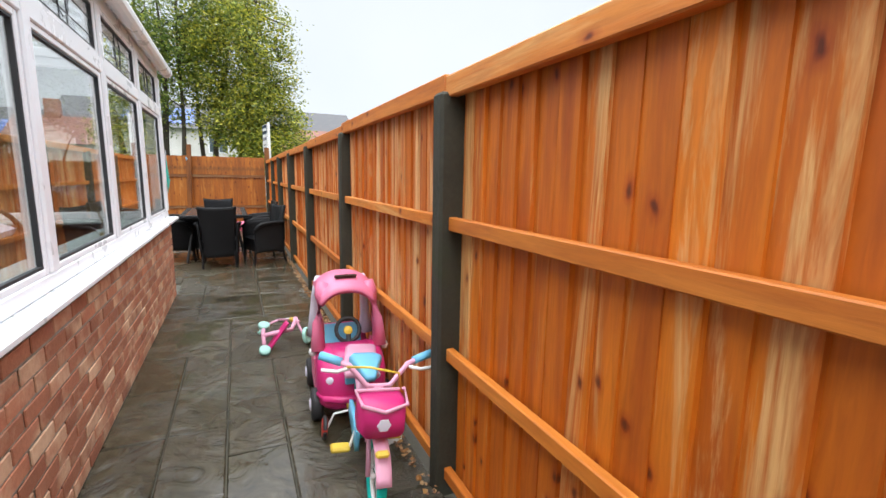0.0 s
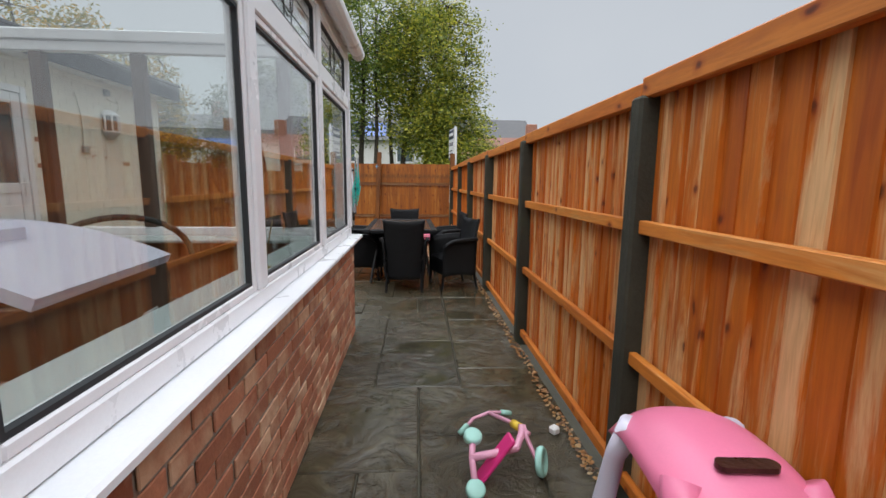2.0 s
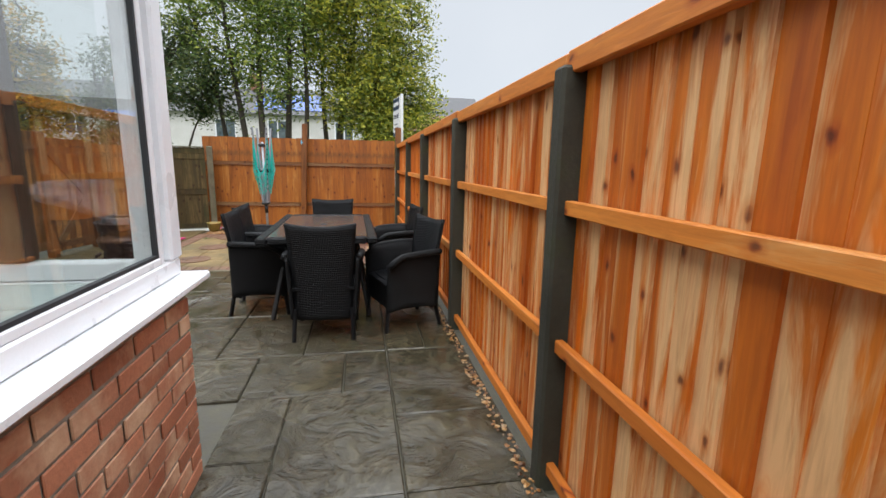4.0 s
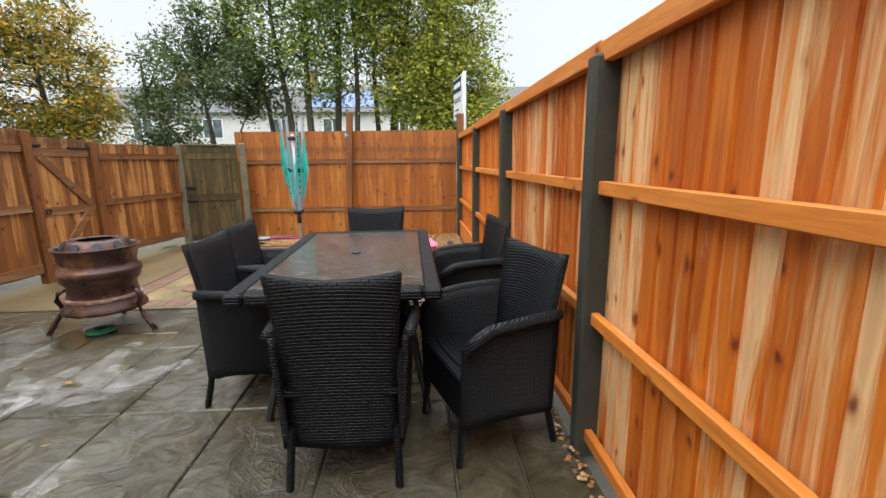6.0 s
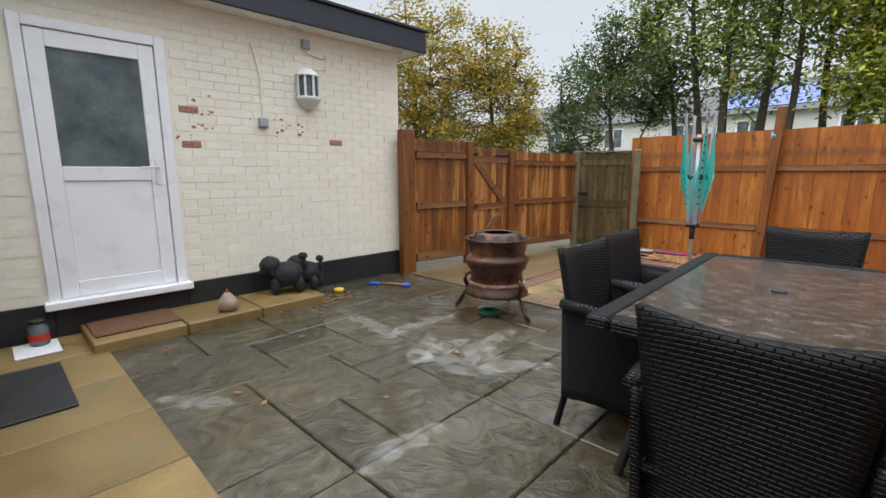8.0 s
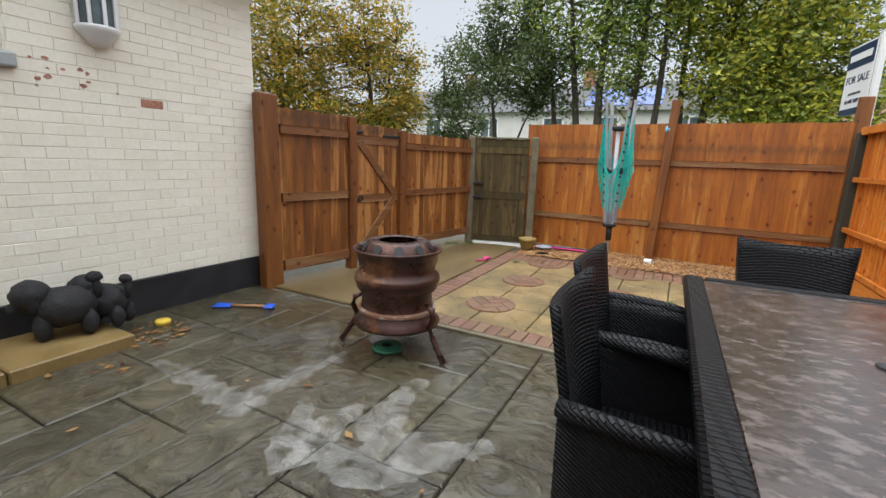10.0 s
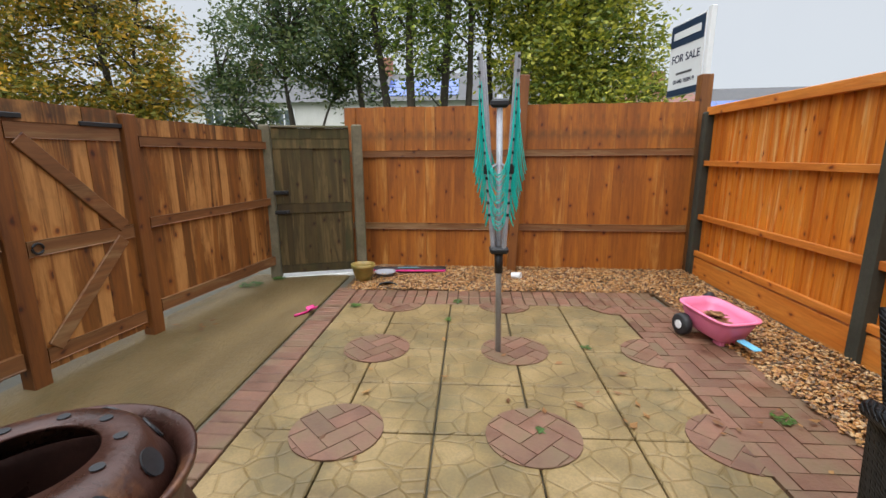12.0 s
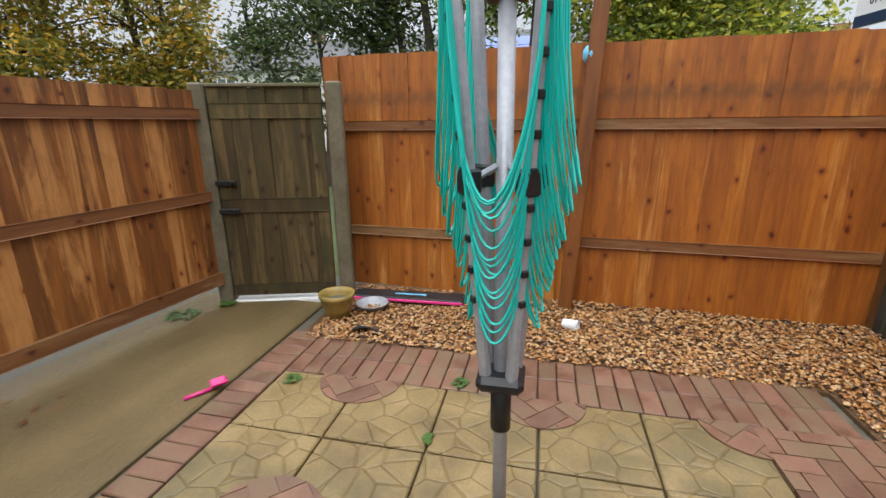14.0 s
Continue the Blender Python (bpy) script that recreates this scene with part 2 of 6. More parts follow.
def leaf_mat(name, a, b_, c):
    m, ns, ls = nodes_of(name)
    b = ns["Principled BSDF"]
    geo = ns.new("ShaderNodeNewGeometry")
    r = ramp(ns, [(0.0, a), (0.5, b_), (1.0, c)])
    ls.new(geo.outputs["Random Per Island"], r.inputs["Fac"])
    ls.new(r.outputs["Color"], b.inputs["Base Color"])
    b.inputs["Roughness"].default_value = 0.5
    tl = ns.new("ShaderNodeBsdfTranslucent")
    ls.new(r.outputs["Color"], tl.inputs["Color"])
    mx = node(ns, "ShaderNodeMixShader", Fac=0.35)
    ls.new(b.outputs[0], mx.inputs[1])
    ls.new(tl.outputs[0], mx.inputs[2])
    ls.new(mx.outputs[0], ns["Material Output"].inputs["Surface"])
    return m


def pebble_mat(name):
    m, ns, ls = nodes_of(name)
    b = ns["Principled BSDF"]
    geo = ns.new("ShaderNodeNewGeometry")
    r = ramp(ns, [(0.0, (0.07, 0.027, 0.008)), (0.3, (0.25, 0.1, 0.022)), (0.65, (0.37, 0.18, 0.048)), (0.9, (0.45, 0.3, 0.15)), (1.0, (0.1, 0.065, 0.04))])
    ls.new(geo.outputs["Random Per Island"], r.inputs["Fac"])
    ls.new(r.outputs["Color"], b.inputs["Base Color"])
    b.inputs["Roughness"].default_value = 0.45
    return m


FENCE = wood("orange_stained_boards", (0.46, 0.098, 0.006), (0.70, 0.2, 0.010), (0.74, 0.42, 0.16), 0.655)
FENCE_WORN = wood("patchy_orange_boards", (0.46, 0.1, 0.006), (0.69, 0.2, 0.012), (0.76, 0.46, 0.215), 0.595)
FENCE_FRESH = wood("golden_orange_boards", (0.55, 0.15, 0.01), (0.72, 0.245, 0.02), (0.76, 0.42, 0.15), 0.72)
FENCE_RAIL = wood("orange_stained_rail", (0.56, 0.16, 0.016), (0.68, 0.24, 0.035), (0.68, 0.33, 0.1), 0.74, along="Y")
FAR_FENCE = wood("chestnut_stained_boards", (0.25, 0.074, 0.007), (0.42, 0.138, 0.012), (0.5, 0.22, 0.05), 0.70, damp=(0.1, 0.04, 0.01))
FAR_RAIL = wood("chestnut_stained_rail", (0.25, 0.08, 0.02), (0.36, 0.13, 0.04), (0.36, 0.19, 0.08), 0.7, along="X")
SIDE_FENCE = wood("weathered_brown_boards", (0.11, 0.04, 0.007), (0.27, 0.095, 0.014), (0.46, 0.21, 0.06), 0.62, damp=(0.05, 0.024, 0.008))
SIDE_RAIL = wood("weathered_brown_rail", (0.14, 0.056, 0.016), (0.23, 0.095, 0.03), (0.25, 0.14, 0.06), 0.66, along="Y")
TIMBER_POST = wood("brown_post", (0.14, 0.046, 0.007), (0.23, 0.082, 0.014), (0.27, 0.11, 0.03), 0.76)
OLD_GATE = wood("mossy_grey_boards", (0.042, 0.029, 0.008), (0.078, 0.053, 0.013), (0.13, 0.085, 0.028), 0.68, rough=0.85, damp=(0.036, 0.036, 0.008))
CONCRETE_POST = rough_surface("mossy_concrete", (0.022, 0.022, 0.013), (0.052, 0.05, 0.034), 6, (0.7, 0.9), 0.8, fine=45, stain=(0.028, 0.034, 0.01), stain_scale=3)
PALE_CONCRETE = rough_surface("old_concrete", (0.1, 0.082, 0.045), (0.19, 0.16, 0.1), 7, (0.6, 0.9), 0.7, fine=50, stain=(0.1, 0.1, 0.04))
STONE = wet_stone("wet_riven_stone")
JOINT = rough_surface("damp_sandy_joint", (0.06, 0.054, 0.038), (0.13, 0.12, 0.085), 9, (0.5, 0.9), 0.5)
YELLOW_SLAB = rough_surface("yellow_slab", (0.18, 0.115, 0.036), (0.31, 0.205, 0.075), 3.5, (0.35, 0.65), 0.3, piece=0.2, stain=(0.15, 0.13, 0.06), stain_scale=2.2)
RED_BLOCK = rough_surface("red_paver", (0.14, 0.064, 0.036), (0.27, 0.128, 0.08), 6, (0.4, 0.7), 0.5, piece=0.35, fine=45, stain=(0.13, 0.09, 0.045), stain_scale=3, stain_at=(0.45, 0.68))
PATH_CONCRETE = rough_surface("brown_concrete_path", (0.085, 0.054, 0.016), (0.16, 0.106, 0.037), 2.2, (0.4, 0.75), 1.6, fine=48, stretch=(1, 0.45, 1), stain=(0.055, 0.05, 0.014), stain_scale=1.6)
BRICK = rough_surface("red_stock_brick", (0.40, 0.125, 0.06), (0.62, 0.27, 0.15), 2.5, (0.5, 0.85), 0.4, piece=0.34, fine=60, stain=(0.66, 0.44, 0.28), stain_scale=1.6, stain_at=(0.48, 0.62))
MORTAR = rough_surface("grey_mortar", (0.28, 0.24, 0.19), (0.42, 0.38, 0.32), 20, (0.8, 0.95), 0.6)
CREAM = rough_surface("cream_masonry_paint", (0.80, 0.745, 0.62), (0.87, 0.83, 0.715), 3, (0.5, 0.7), 0.25, fine=40, piece=0.03, grit=0.3)
BARE_BRICK = rough_surface("flaked_brick", (0.3, 0.11, 0.07), (0.5, 0.26, 0.18), 30, (0.7, 0.9), 0.7)
BLACK_PAINT_AND_HOLES = rough_surface("black_paint_and_hole_dark", (0.008, 0.009, 0.011), (0.02, 0.021, 0.025), 8, (0.45, 0.7), 0.3)
FASCIA = rough_surface("navy_fascia_paint", (0.012, 0.014, 0.026), (0.024, 0.027, 0.045), 6, (0.35, 0.55), 0.1)
UPVC = plain("white_upvc", (0.86, 0.87, 0.89), 0.25)
GASKET = plain("black_gasket", (0.02, 0.022, 0.025), 0.5)
GLASS = window_glass("window_glass", (0.94, 0.96, 0.95))
# tint added only to cut the sky light entering the conservatory
ROOF_GLASS = window_glass("dimming_roof_sheet", (0.42, 0.45, 0.46))
WICKER = woven("black_wicker", (0.006, 0.0062, 0.0075))
DARK_METAL = plain("black_powder_coat", (0.007, 0.007, 0.008), 0.45)
RUST_AND_SLOT = rough_surface("rust_and_slot_dark", (0.028, 0.011, 0.008), (0.085, 0.034, 0.024), 5, (0.2, 0.5), 0.4, metal=0.35, fine=50, stain=(0.2, 0.085, 0.035), stain_scale=4)
GREY_METAL = rough_surface("brushed_aluminium", (0.3, 0.31, 0.34), (0.42, 0.43, 0.46), 6, (0.35, 0.5), 0.05, metal=0.3)
PINK = plain("pink_plastic", (0.78, 0.2, 0.34), 0.3)
HOT_PINK = plain("hot_pink_plastic", (0.62, 0.03, 0.19), 0.28)
PALE_PINK = plain("pale_pink_plastic", (0.74, 0.36, 0.5), 0.35)
LILAC = plain("lilac_white_plastic", (0.72, 0.7, 0.82), 0.35)
SKY_BLUE = plain("sky_blue_plastic", (0.16, 0.5, 0.72), 0.35)
BLUE = plain("blue_plastic", (0.015, 0.09, 0.55), 0.35)
TUB_BLUE = plain("deep_blue_lid", (0.02, 0.06, 0.36), 0.35)
MINT = plain("mint_plastic", (0.36, 0.66, 0.58), 0.45)
TEAL = plain("teal_line", (0.0, 0.47, 0.40), 0.4)
YELLOW = plain("yellow_plastic", (0.72, 0.5, 0.05), 0.4)
RUBBER = plain("black_rubber", (0.018, 0.018, 0.02), 0.55)
WHITE = plain("white_plastic", (0.78, 0.78, 0.78), 0.35)
RED = plain("red_plastic", (0.5, 0.03, 0.02), 0.35)
GREEN = rough_surface("green_hose_plastic", (0.01, 0.1, 0.055), (0.03, 0.2, 0.11), 14, (0.4, 0.6), 0.4)
FUR = rough_surface("black_shaggy_resin", (0.006, 0.006, 0.007), (0.02, 0.019, 0.02), 24, (0.6, 0.9), 1.0)
CLAY = rough_surface("stone_coloured_clay", (0.27, 0.18, 0.13), (0.4, 0.3, 0.23), 14, (0.5, 0.7), 0.2)
GLAZE = rough_surface("mossy_glazed_pot", (0.2, 0.15, 0.03), (0.36, 0.23, 0.06), 8, (0.35, 0.6), 0.3, stain=(0.08, 0.11, 0.02), stain_scale=5)
COIR = rough_surface("brown_coir", (0.1, 0.045, 0.02), (0.19, 0.09, 0.045), 40, (0.9, 1.0), 1.0)
BARK = rough_surface("bark", (0.035, 0.028, 0.02), (0.09, 0.075, 0.055), 9, (0.8, 0.95), 0.8, stretch=(1, 1, 0.3))
GREEN_LEAF = leaf_mat("green_leaves", (0.063, 0.109, 0.022), (0.155, 0.238, 0.041), (0.401, 0.437, 0.063))
LIME_LEAF = leaf_mat("yellow_green_leaves", (0.078, 0.124, 0.018), (0.233, 0.279, 0.039), (0.621, 0.559, 0.062))
GOLD_LEAF = leaf_mat("golden_leaves", (0.109, 0.133, 0.023), (0.27, 0.24, 0.03), (0.66, 0.37, 0.03))
DARK_LEAF = leaf_mat("dark_green_leaves", (0.031, 0.059, 0.022), (0.07, 0.119, 0.035), (0.176, 0.193, 0.062))
FALLEN = leaf_mat("fallen_leaves", (0.12, 0.05, 0.02), (0.26, 0.12, 0.04), (0.4, 0.23, 0.08))
WEED = leaf_mat("weed_green", (0.03, 0.07, 0.012), (0.06, 0.13, 0.02), (0.1, 0.18, 0.03))
PEBBLE = pebble_mat("golden_gravel")
RENDER = rough_surface("white_render", (0.62, 0.61, 0.57), (0.74, 0.73, 0.7), 1, (0.8, 0.9), 0.1)
SLATE = rough_surface("grey_roof_tiles", (0.07, 0.07, 0.075), (0.14, 0.135, 0.135), 3, (0.6, 0.8), 0.3, piece=0.2)
RED_TILE = rough_surface("red_roof_tiles", (0.2, 0.08, 0.055), (0.3, 0.13, 0.09), 3, (0.6, 0.8), 0.3, piece=0.2)
SOLAR = plain("blue_solar_glass", (0.03, 0.08, 0.3), 0.12)
GRASS = rough_surface("rough_grass", (0.03, 0.05, 0.012), (0.08, 0.1, 0.03), 2, (0.8, 0.95), 0.6)
INNER_WALL = plain("pale_grey_sill", (0.45, 0.5, 0.48), 0.5)
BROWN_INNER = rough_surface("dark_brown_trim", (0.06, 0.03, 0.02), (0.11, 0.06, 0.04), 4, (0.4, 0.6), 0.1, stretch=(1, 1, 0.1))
BOARD_NAVY = plain("navy_board", (0.012, 0.03, 0.07), 0.4)
INK = plain("navy_ink", (0.01, 0.015, 0.05), 0.5)
DESK_WOOD = rough_surface("varnished_red_wood", (0.09, 0.03, 0.014), (0.17, 0.062, 0.028), 6, (0.2, 0.4), 0.08, stretch=(1, 0.12, 1))
AMBER = plain("amber_oil", (0.5, 0.34, 0.05), 0.1)
FROST = rough_surface("frosted_glass", (0.05, 0.07, 0.08), (0.17, 0.21, 0.22), 3, (0.12, 0.25), 0.5, fine=70)


# ---- building helpers ----
def thing(name, label, category, m=None, group="", kind=""):
    ob = new(name)
    ob.empty_display_size = 0.1
    if m is not None:
        ob.matrix_world = m
    return tagged(ob, label, category, group, kind)


def part(name, bm, material, parent=None, label="", smooth=False):
    me = bpy.data.meshes.new(name)
    bm.to_mesh(me)
    bm.free()
    me.materials.append(material)
    if smooth:
        for p in me.polygons:
            p.use_smooth = True
    ob = new(name, me)
    ob.parent = parent
    if label:
        ob["label"] = label
    return ob


def solo(name, bm, material, label, category, m=None, group="", kind="", smooth=False):
    ob = part(name, bm, material, None, "", smooth)
    if m is not None:
        ob.matrix_world = m
    return tagged(ob, label, category, group, kind)


def box(x0, y0, z0, x1, y1, z1, bevel=0.0, bm=None, m=None):
    """A box between two corners, its edges bevelled, added to bm."""
    own = bmesh.new()
    bmesh.ops.create_cube(own, size=1)
    for v in own.verts:
        v.co = Vector(((x0 + x1) / 2 + v.co.x * (x1 - x0), (y0 + y1) / 2 + v.co.y * (y1 - y0), (z0 + z1) / 2 + v.co.z * (z1 - z0)))
    if bevel:
        bmesh.ops.bevel(own, geom=own.edges[:], offset=bevel, segments=1, affect="EDGES")
    if m is not None:
        own.transform(m)
    if bm is None:
        return own
    return merge(bm, own)


def merge(bm, other):
    tmp = bpy.data.meshes.new("tmp")
    other.to_mesh(tmp)
    other.free()
    bm.from_mesh(tmp)
    bpy.data.meshes.remove(tmp)
    return bm


def tube(points, r, bm=None, sides=10, closed=False):
    """A round bar along points; r: one radius or one a point."""
    bm = bm or bmesh.new()
    pts = [Vector(p) for p in points]
    n = len(pts)
    rs = [r] * n if isinstance(r, (int, float)) else list(r)
    rings = []
    for i, p in enumerate(pts):
        if closed:
            d = pts[(i + 1) % n] - pts[i - 1]
        else:
            d = pts[min(i + 1, n - 1)] - pts[max(i - 1, 0)]
        d.normalize()
        up = Vector((0, 0, 1)) if abs(d.z) < 0.95 else Vector((0, 1, 0))
        a = d.cross(up).normalized()
        b = a.cross(d).normalized()
        rings.append([bm.verts.new(p + (a * math.cos(k * math.tau / sides) + b * math.sin(k * math.tau / sides)) * rs[i]) for k in range(sides)])
    for i in range(n if closed else n - 1):
        u, v = rings[i], rings[(i + 1) % n]
        for k in range(sides):
            bm.faces.new((u[k], u[(k + 1) % sides], v[(k + 1) % sides], v[k]))
    if not closed:
        bm.faces.new(rings[0][::-1])
        bm.faces.new(rings[-1])
    bmesh.ops.recalc_face_normals(bm, faces=bm.faces[:])
    return bm


def turned(profile, sides=40, bm=None, m=None):
    """A turned shape from (radius, height) pairs; a closed skin of the profile."""
    own = bmesh.new()
    rings = [[own.verts.new((max(r, 1e-4) * math.cos(k * math.tau / sides), max(r, 1e-4) * math.sin(k * math.tau / sides), z)) for k in range(sides)] for r, z in profile]
    for u, v in zip(rings, rings[1:]):
        for k in range(sides):
            own.faces.new((u[k], u[(k + 1) % sides], v[(k + 1) % sides], v[k]))
    bmesh.ops.remove_doubles(own, verts=own.verts[:], dist=2e-4)
    bmesh.ops.recalc_face_normals(own, faces=own.faces[:])
    if m is not None:
        own.transform(m)
    return own if bm is None else merge(bm, own)


def slab(outline, z0, z1, bm=None, bevel=0.0):
    """A prism over a convex or simple outline of (x, y)."""
    own = bmesh.new()
    f = own.faces.new([own.verts.new((x, y, z1)) for x, y in outline])
    low = [own.verts.new((x, y, z0)) for x, y in outline]
    top = list(f.verts)
    n = len(top)
    for k in range(n):
        own.faces.new((top[k], low[k], low[(k + 1) % n], top[(k + 1) % n]))
    own.faces.new(low[::-1])
    bmesh.ops.recalc_face_normals(own, faces=own.faces[:])
    if bevel:
        bmesh.ops.bevel(own, geom=[e for e in own.edges if all(abs(v.co.z - z1) < 1e-6 for v in e.verts)], offset=bevel, segments=1, affect="EDGES")
    return own if bm is None else merge(bm, own)


def clip(poly, hull):
    """The part of a polygon inside a convex anticlockwise hull."""
    out = poly
    for i, a in enumerate(hull):
        b = hull[(i + 1) % len(hull)]
        side = lambda p: (b[0] - a[0]) * (p[1] - a[1]) - (b[1] - a[1]) * (p[0] - a[0])
        src, out = out, []
        for j, p in enumerate(src):
            q = src[j - 1]
            sp, sq = side(p), side(q)
            if (sp >= 0) != (sq >= 0):
                f = sq / (sq - sp)
                out.append((q[0] + (p[0] - q[0]) * f, q[1] + (p[1] - q[1]) * f))
            if sp >= 0:
                out.append(p)
        if not out:
            return []
    return out


def piece(name, mesh, parent, m):
    ob = new(name, mesh)
    ob.parent = parent
    ob.matrix_basis = m
    return ob


def mesh_of(name, bm, material):
    me = bpy.data.meshes.new(name)
    bm.to_mesh(me)
    bm.free()
    me.materials.append(material)
    return me


def raw(name, verts, faces, material):
    me = bpy.data.meshes.new(name)
    me.from_pydata(verts, [], faces)
    me.materials.append(material)
    return me


def lettering(name, text, size, material, m, parent=None, depth=0.002):
    cu = bpy.data.curves.new(name, "FONT")
    cu.body, cu.size, cu.extrude, cu.align_x = text, size, depth, "CENTER"
    tmp = bpy.data.objects.new(name, cu)
    me = bpy.data.meshes.new_from_object(tmp)
    bpy.data.objects.remove(tmp)
    me.materials.clear()
    me.materials.append(material)
    ob = new(name, me)
    ob.parent = parent
    ob.matrix_basis = m
    return ob


# ---- ground ----
solo("ground", slab([(-400, -400), (400, -400), (400, 400), (-400, 400)], -0.3, -0.08), GRASS, "rough damp grass running out beyond the fences", "ground", kind="structure")
yard_base = solo("patio_bed", slab([(-3.0, -4), (2.95, -4), (2.95, 13.4), (-3.0, 13.4)], -0.079, -0.02), JOINT, "damp sandy bedding under the paving", "ground", kind="structure")


# ---- house with cream painted brick ----
HOUSE = pose(-2.5, 9.25, 0, 0, 0, -1.7)
house = thing("house_wall", "cream painted brick wall with flaking patches and black plinth", "wall", HOUSE, kind="structure")
D0, D1, DZ0, DZ1 = -3.46, -2.51, 0.275, 2.38
bm = box(-0.30, -12.0, 0.28, -0.004, D0, 2.74)
box(-0.30, D0, DZ1, -0.004, D1, 2.74, bm=bm)
box(-0.30, D1, 0.28, -0.004, 0, 2.74, bm=bm)
box(-4.5, -0.3, 0.0, -0.31, -0.006, 2.74, bm=bm)
part("wall_core", bm, CREAM, house)
bm = box(-0.3, -12.0, -0.05, 0.012, D0 + 0.02, 0.285, 0.004)
box(-0.3, D0 + 0.02, -0.05, 0.008, D1, 0.244, 0.004, bm=bm)
box(-0.3, D1, -0.05, 0.012, 0.012, 0.285, 0.004, bm=bm)
part("plinth", bm, BLACK_PAINT_AND_HOLES, house, "black painted plinth")
bm = box(-5.0, -12.2, 2.70, 0.22, 0.24, 2.73)
part("soffit", bm, UPVC, house)
bm = box(0.20, -12.2, 2.70, 0.235, 0.26, 2.93, 0.004)
box(-5.0, 0.24, 2.70, 0.20, 0.262, 2.93, 0.004, bm=bm)
part("fascia", bm, FASCIA, house, "navy painted fascia board")
part("roof_felt", box(-5.0, -12.2, 2.932, 0.26, 0.28, 2.97, 0.008), BLACK_PAINT_AND_HOLES, house, "black felt roof edge")
# unseen sheet added behind the door only to keep the inside dark
part("inner_darkness_wall", box(-1.6, -4.2, 0.0, -1.5, -1.8, 2.6), BROWN_INNER, house)

door = thing("back_door", "white plastic half-glazed back door with frosted pane, shut", "door", HOUSE @ pose(0, D0, DZ0), kind="structure")
W, H = D1 - D0, DZ1 - DZ0
bm = box(-0.06, 0, 0, 0.03, 0.075, H, 0.006)
box(-0.06, W - 0.075, 0, 0.03, W, H, 0.006, bm=bm)
box(-0.06, 0.075, H - 0.075, 0.03, W - 0.075, H, 0.006, bm=bm)
part("door_frame", bm, UPVC, door)
part("door_sill", box(-0.06, -0.03, -0.03, 0.10, W + 0.03, 0.032, 0.008), UPVC, door)
bm = box(-0.05, 0.08, 0.035, 0.016, 0.19, H - 0.08, 0.005)
box(-0.05, W - 0.19, 0.035, 0.016, W - 0.08, H - 0.08, 0.005, bm=bm)
for z0, z1 in ((0.035, 0.16), (0.94, 1.05), (H - 0.2, H - 0.08)):
    box(-0.05, 0.19, z0, 0.016, W - 0.19, z1, 0.005, bm=bm)
part("door_leaf", bm, UPVC, door)
part("door_panel", box(-0.04, 0.185, 0.155, 0.004, W - 0.185, 0.945, 0.01), UPVC, door, "white lower panel")
part("pane", box(-0.04, 0.185, 1.045, -0.004, W - 0.185, H - 0.195), FROST, door, "frosted dark glass pane")
h = part("handle", box(0.018, W - 0.155, 0.9, 0.028, W - 0.12, 1.12, 0.004), WHITE, door, "white lever handle")
part("lever", tube([(0.025, W - 0.137, 1.05), (0.065, W - 0.137, 1.05), (0.07, W - 0.16, 1.05), (0.066, W - 0.27, 1.045)], 0.009), WHITE, h)


# ---- conservatory ----
CX, CY, CW = 1.265, 5.30, -1.9
cons = thing("conservatory", "white plastic conservatory on a red brick dwarf wall", "conservatory", kind="structure")
part("dwarf_wall_core", box(CX - 0.22, -2.6, -0.05, CX - 0.008, CY - 0.008, 0.87), MORTAR, cons, "grey mortar behind the bricks")
part("end_dwarf_wall", box(CW, CY - 0.22, -0.05, CX - 0.22, CY - 0.004, 0.87), BRICK, cons)
part("window_sill", box(CX - 0.12, -2.6, 0.872, CX + 0.075, CY + 0.06, 0.905, 0.008), UPVC, cons, "white projecting outer sill")
part("end_sill", box(CW, CY - 0.1, 0.872, CX - 0.125, CY + 0.06, 0.905, 0.008), UPVC, cons)
part("inner_sill", box(CX - 0.40, -2.6, 0.88, CX - 0.125, CY - 0.42, 0.905, 0.006), INNER_WALL, cons, "pale grey inner sill")
part("inner_end_sill", box(CW, CY - 0.40, 0.88, CX - 0.125, CY - 0.105, 0.905, 0.006), INNER_WALL, cons)
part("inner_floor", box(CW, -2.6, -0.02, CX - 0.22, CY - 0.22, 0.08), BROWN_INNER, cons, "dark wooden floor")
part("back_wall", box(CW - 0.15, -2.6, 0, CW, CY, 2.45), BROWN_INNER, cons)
FX0, FX1 = CX - 0.085, CX - 0.015
EAVE, TRANS = 2.44, 2.03
MULL = [-2.6, -1.62, -0.48, 0.65, 1.84, 2.98, 4.12, CY - 0.08]
bm = box(FX0, -2.6, 0.907, FX1, CY, 0.975, 0.006)
part("bottom_rail", bm, UPVC, cons)
part("transom", box(FX0 + 0.002, -2.6, TRANS - 0.045, FX1 + 0.004, CY, TRANS + 0.045, 0.006), UPVC, cons)
part("head_rail", box(FX0, -2.6, EAVE - 0.05, FX1, CY, EAVE + 0.03, 0.006), UPVC, cons)
for y in MULL[1:-1]:
    part("mullion", box(FX0 + 0.001, y - 0.045, 0.976, FX1 + 0.007, y + 0.045, EAVE - 0.051, 0.008), UPVC, cons)
part("corner_post", box(FX0 - 0.06, CY - 0.09, 0.976, FX1 + 0.008, CY + 0.008, EAVE - 0.051, 0.01), UPVC, cons)
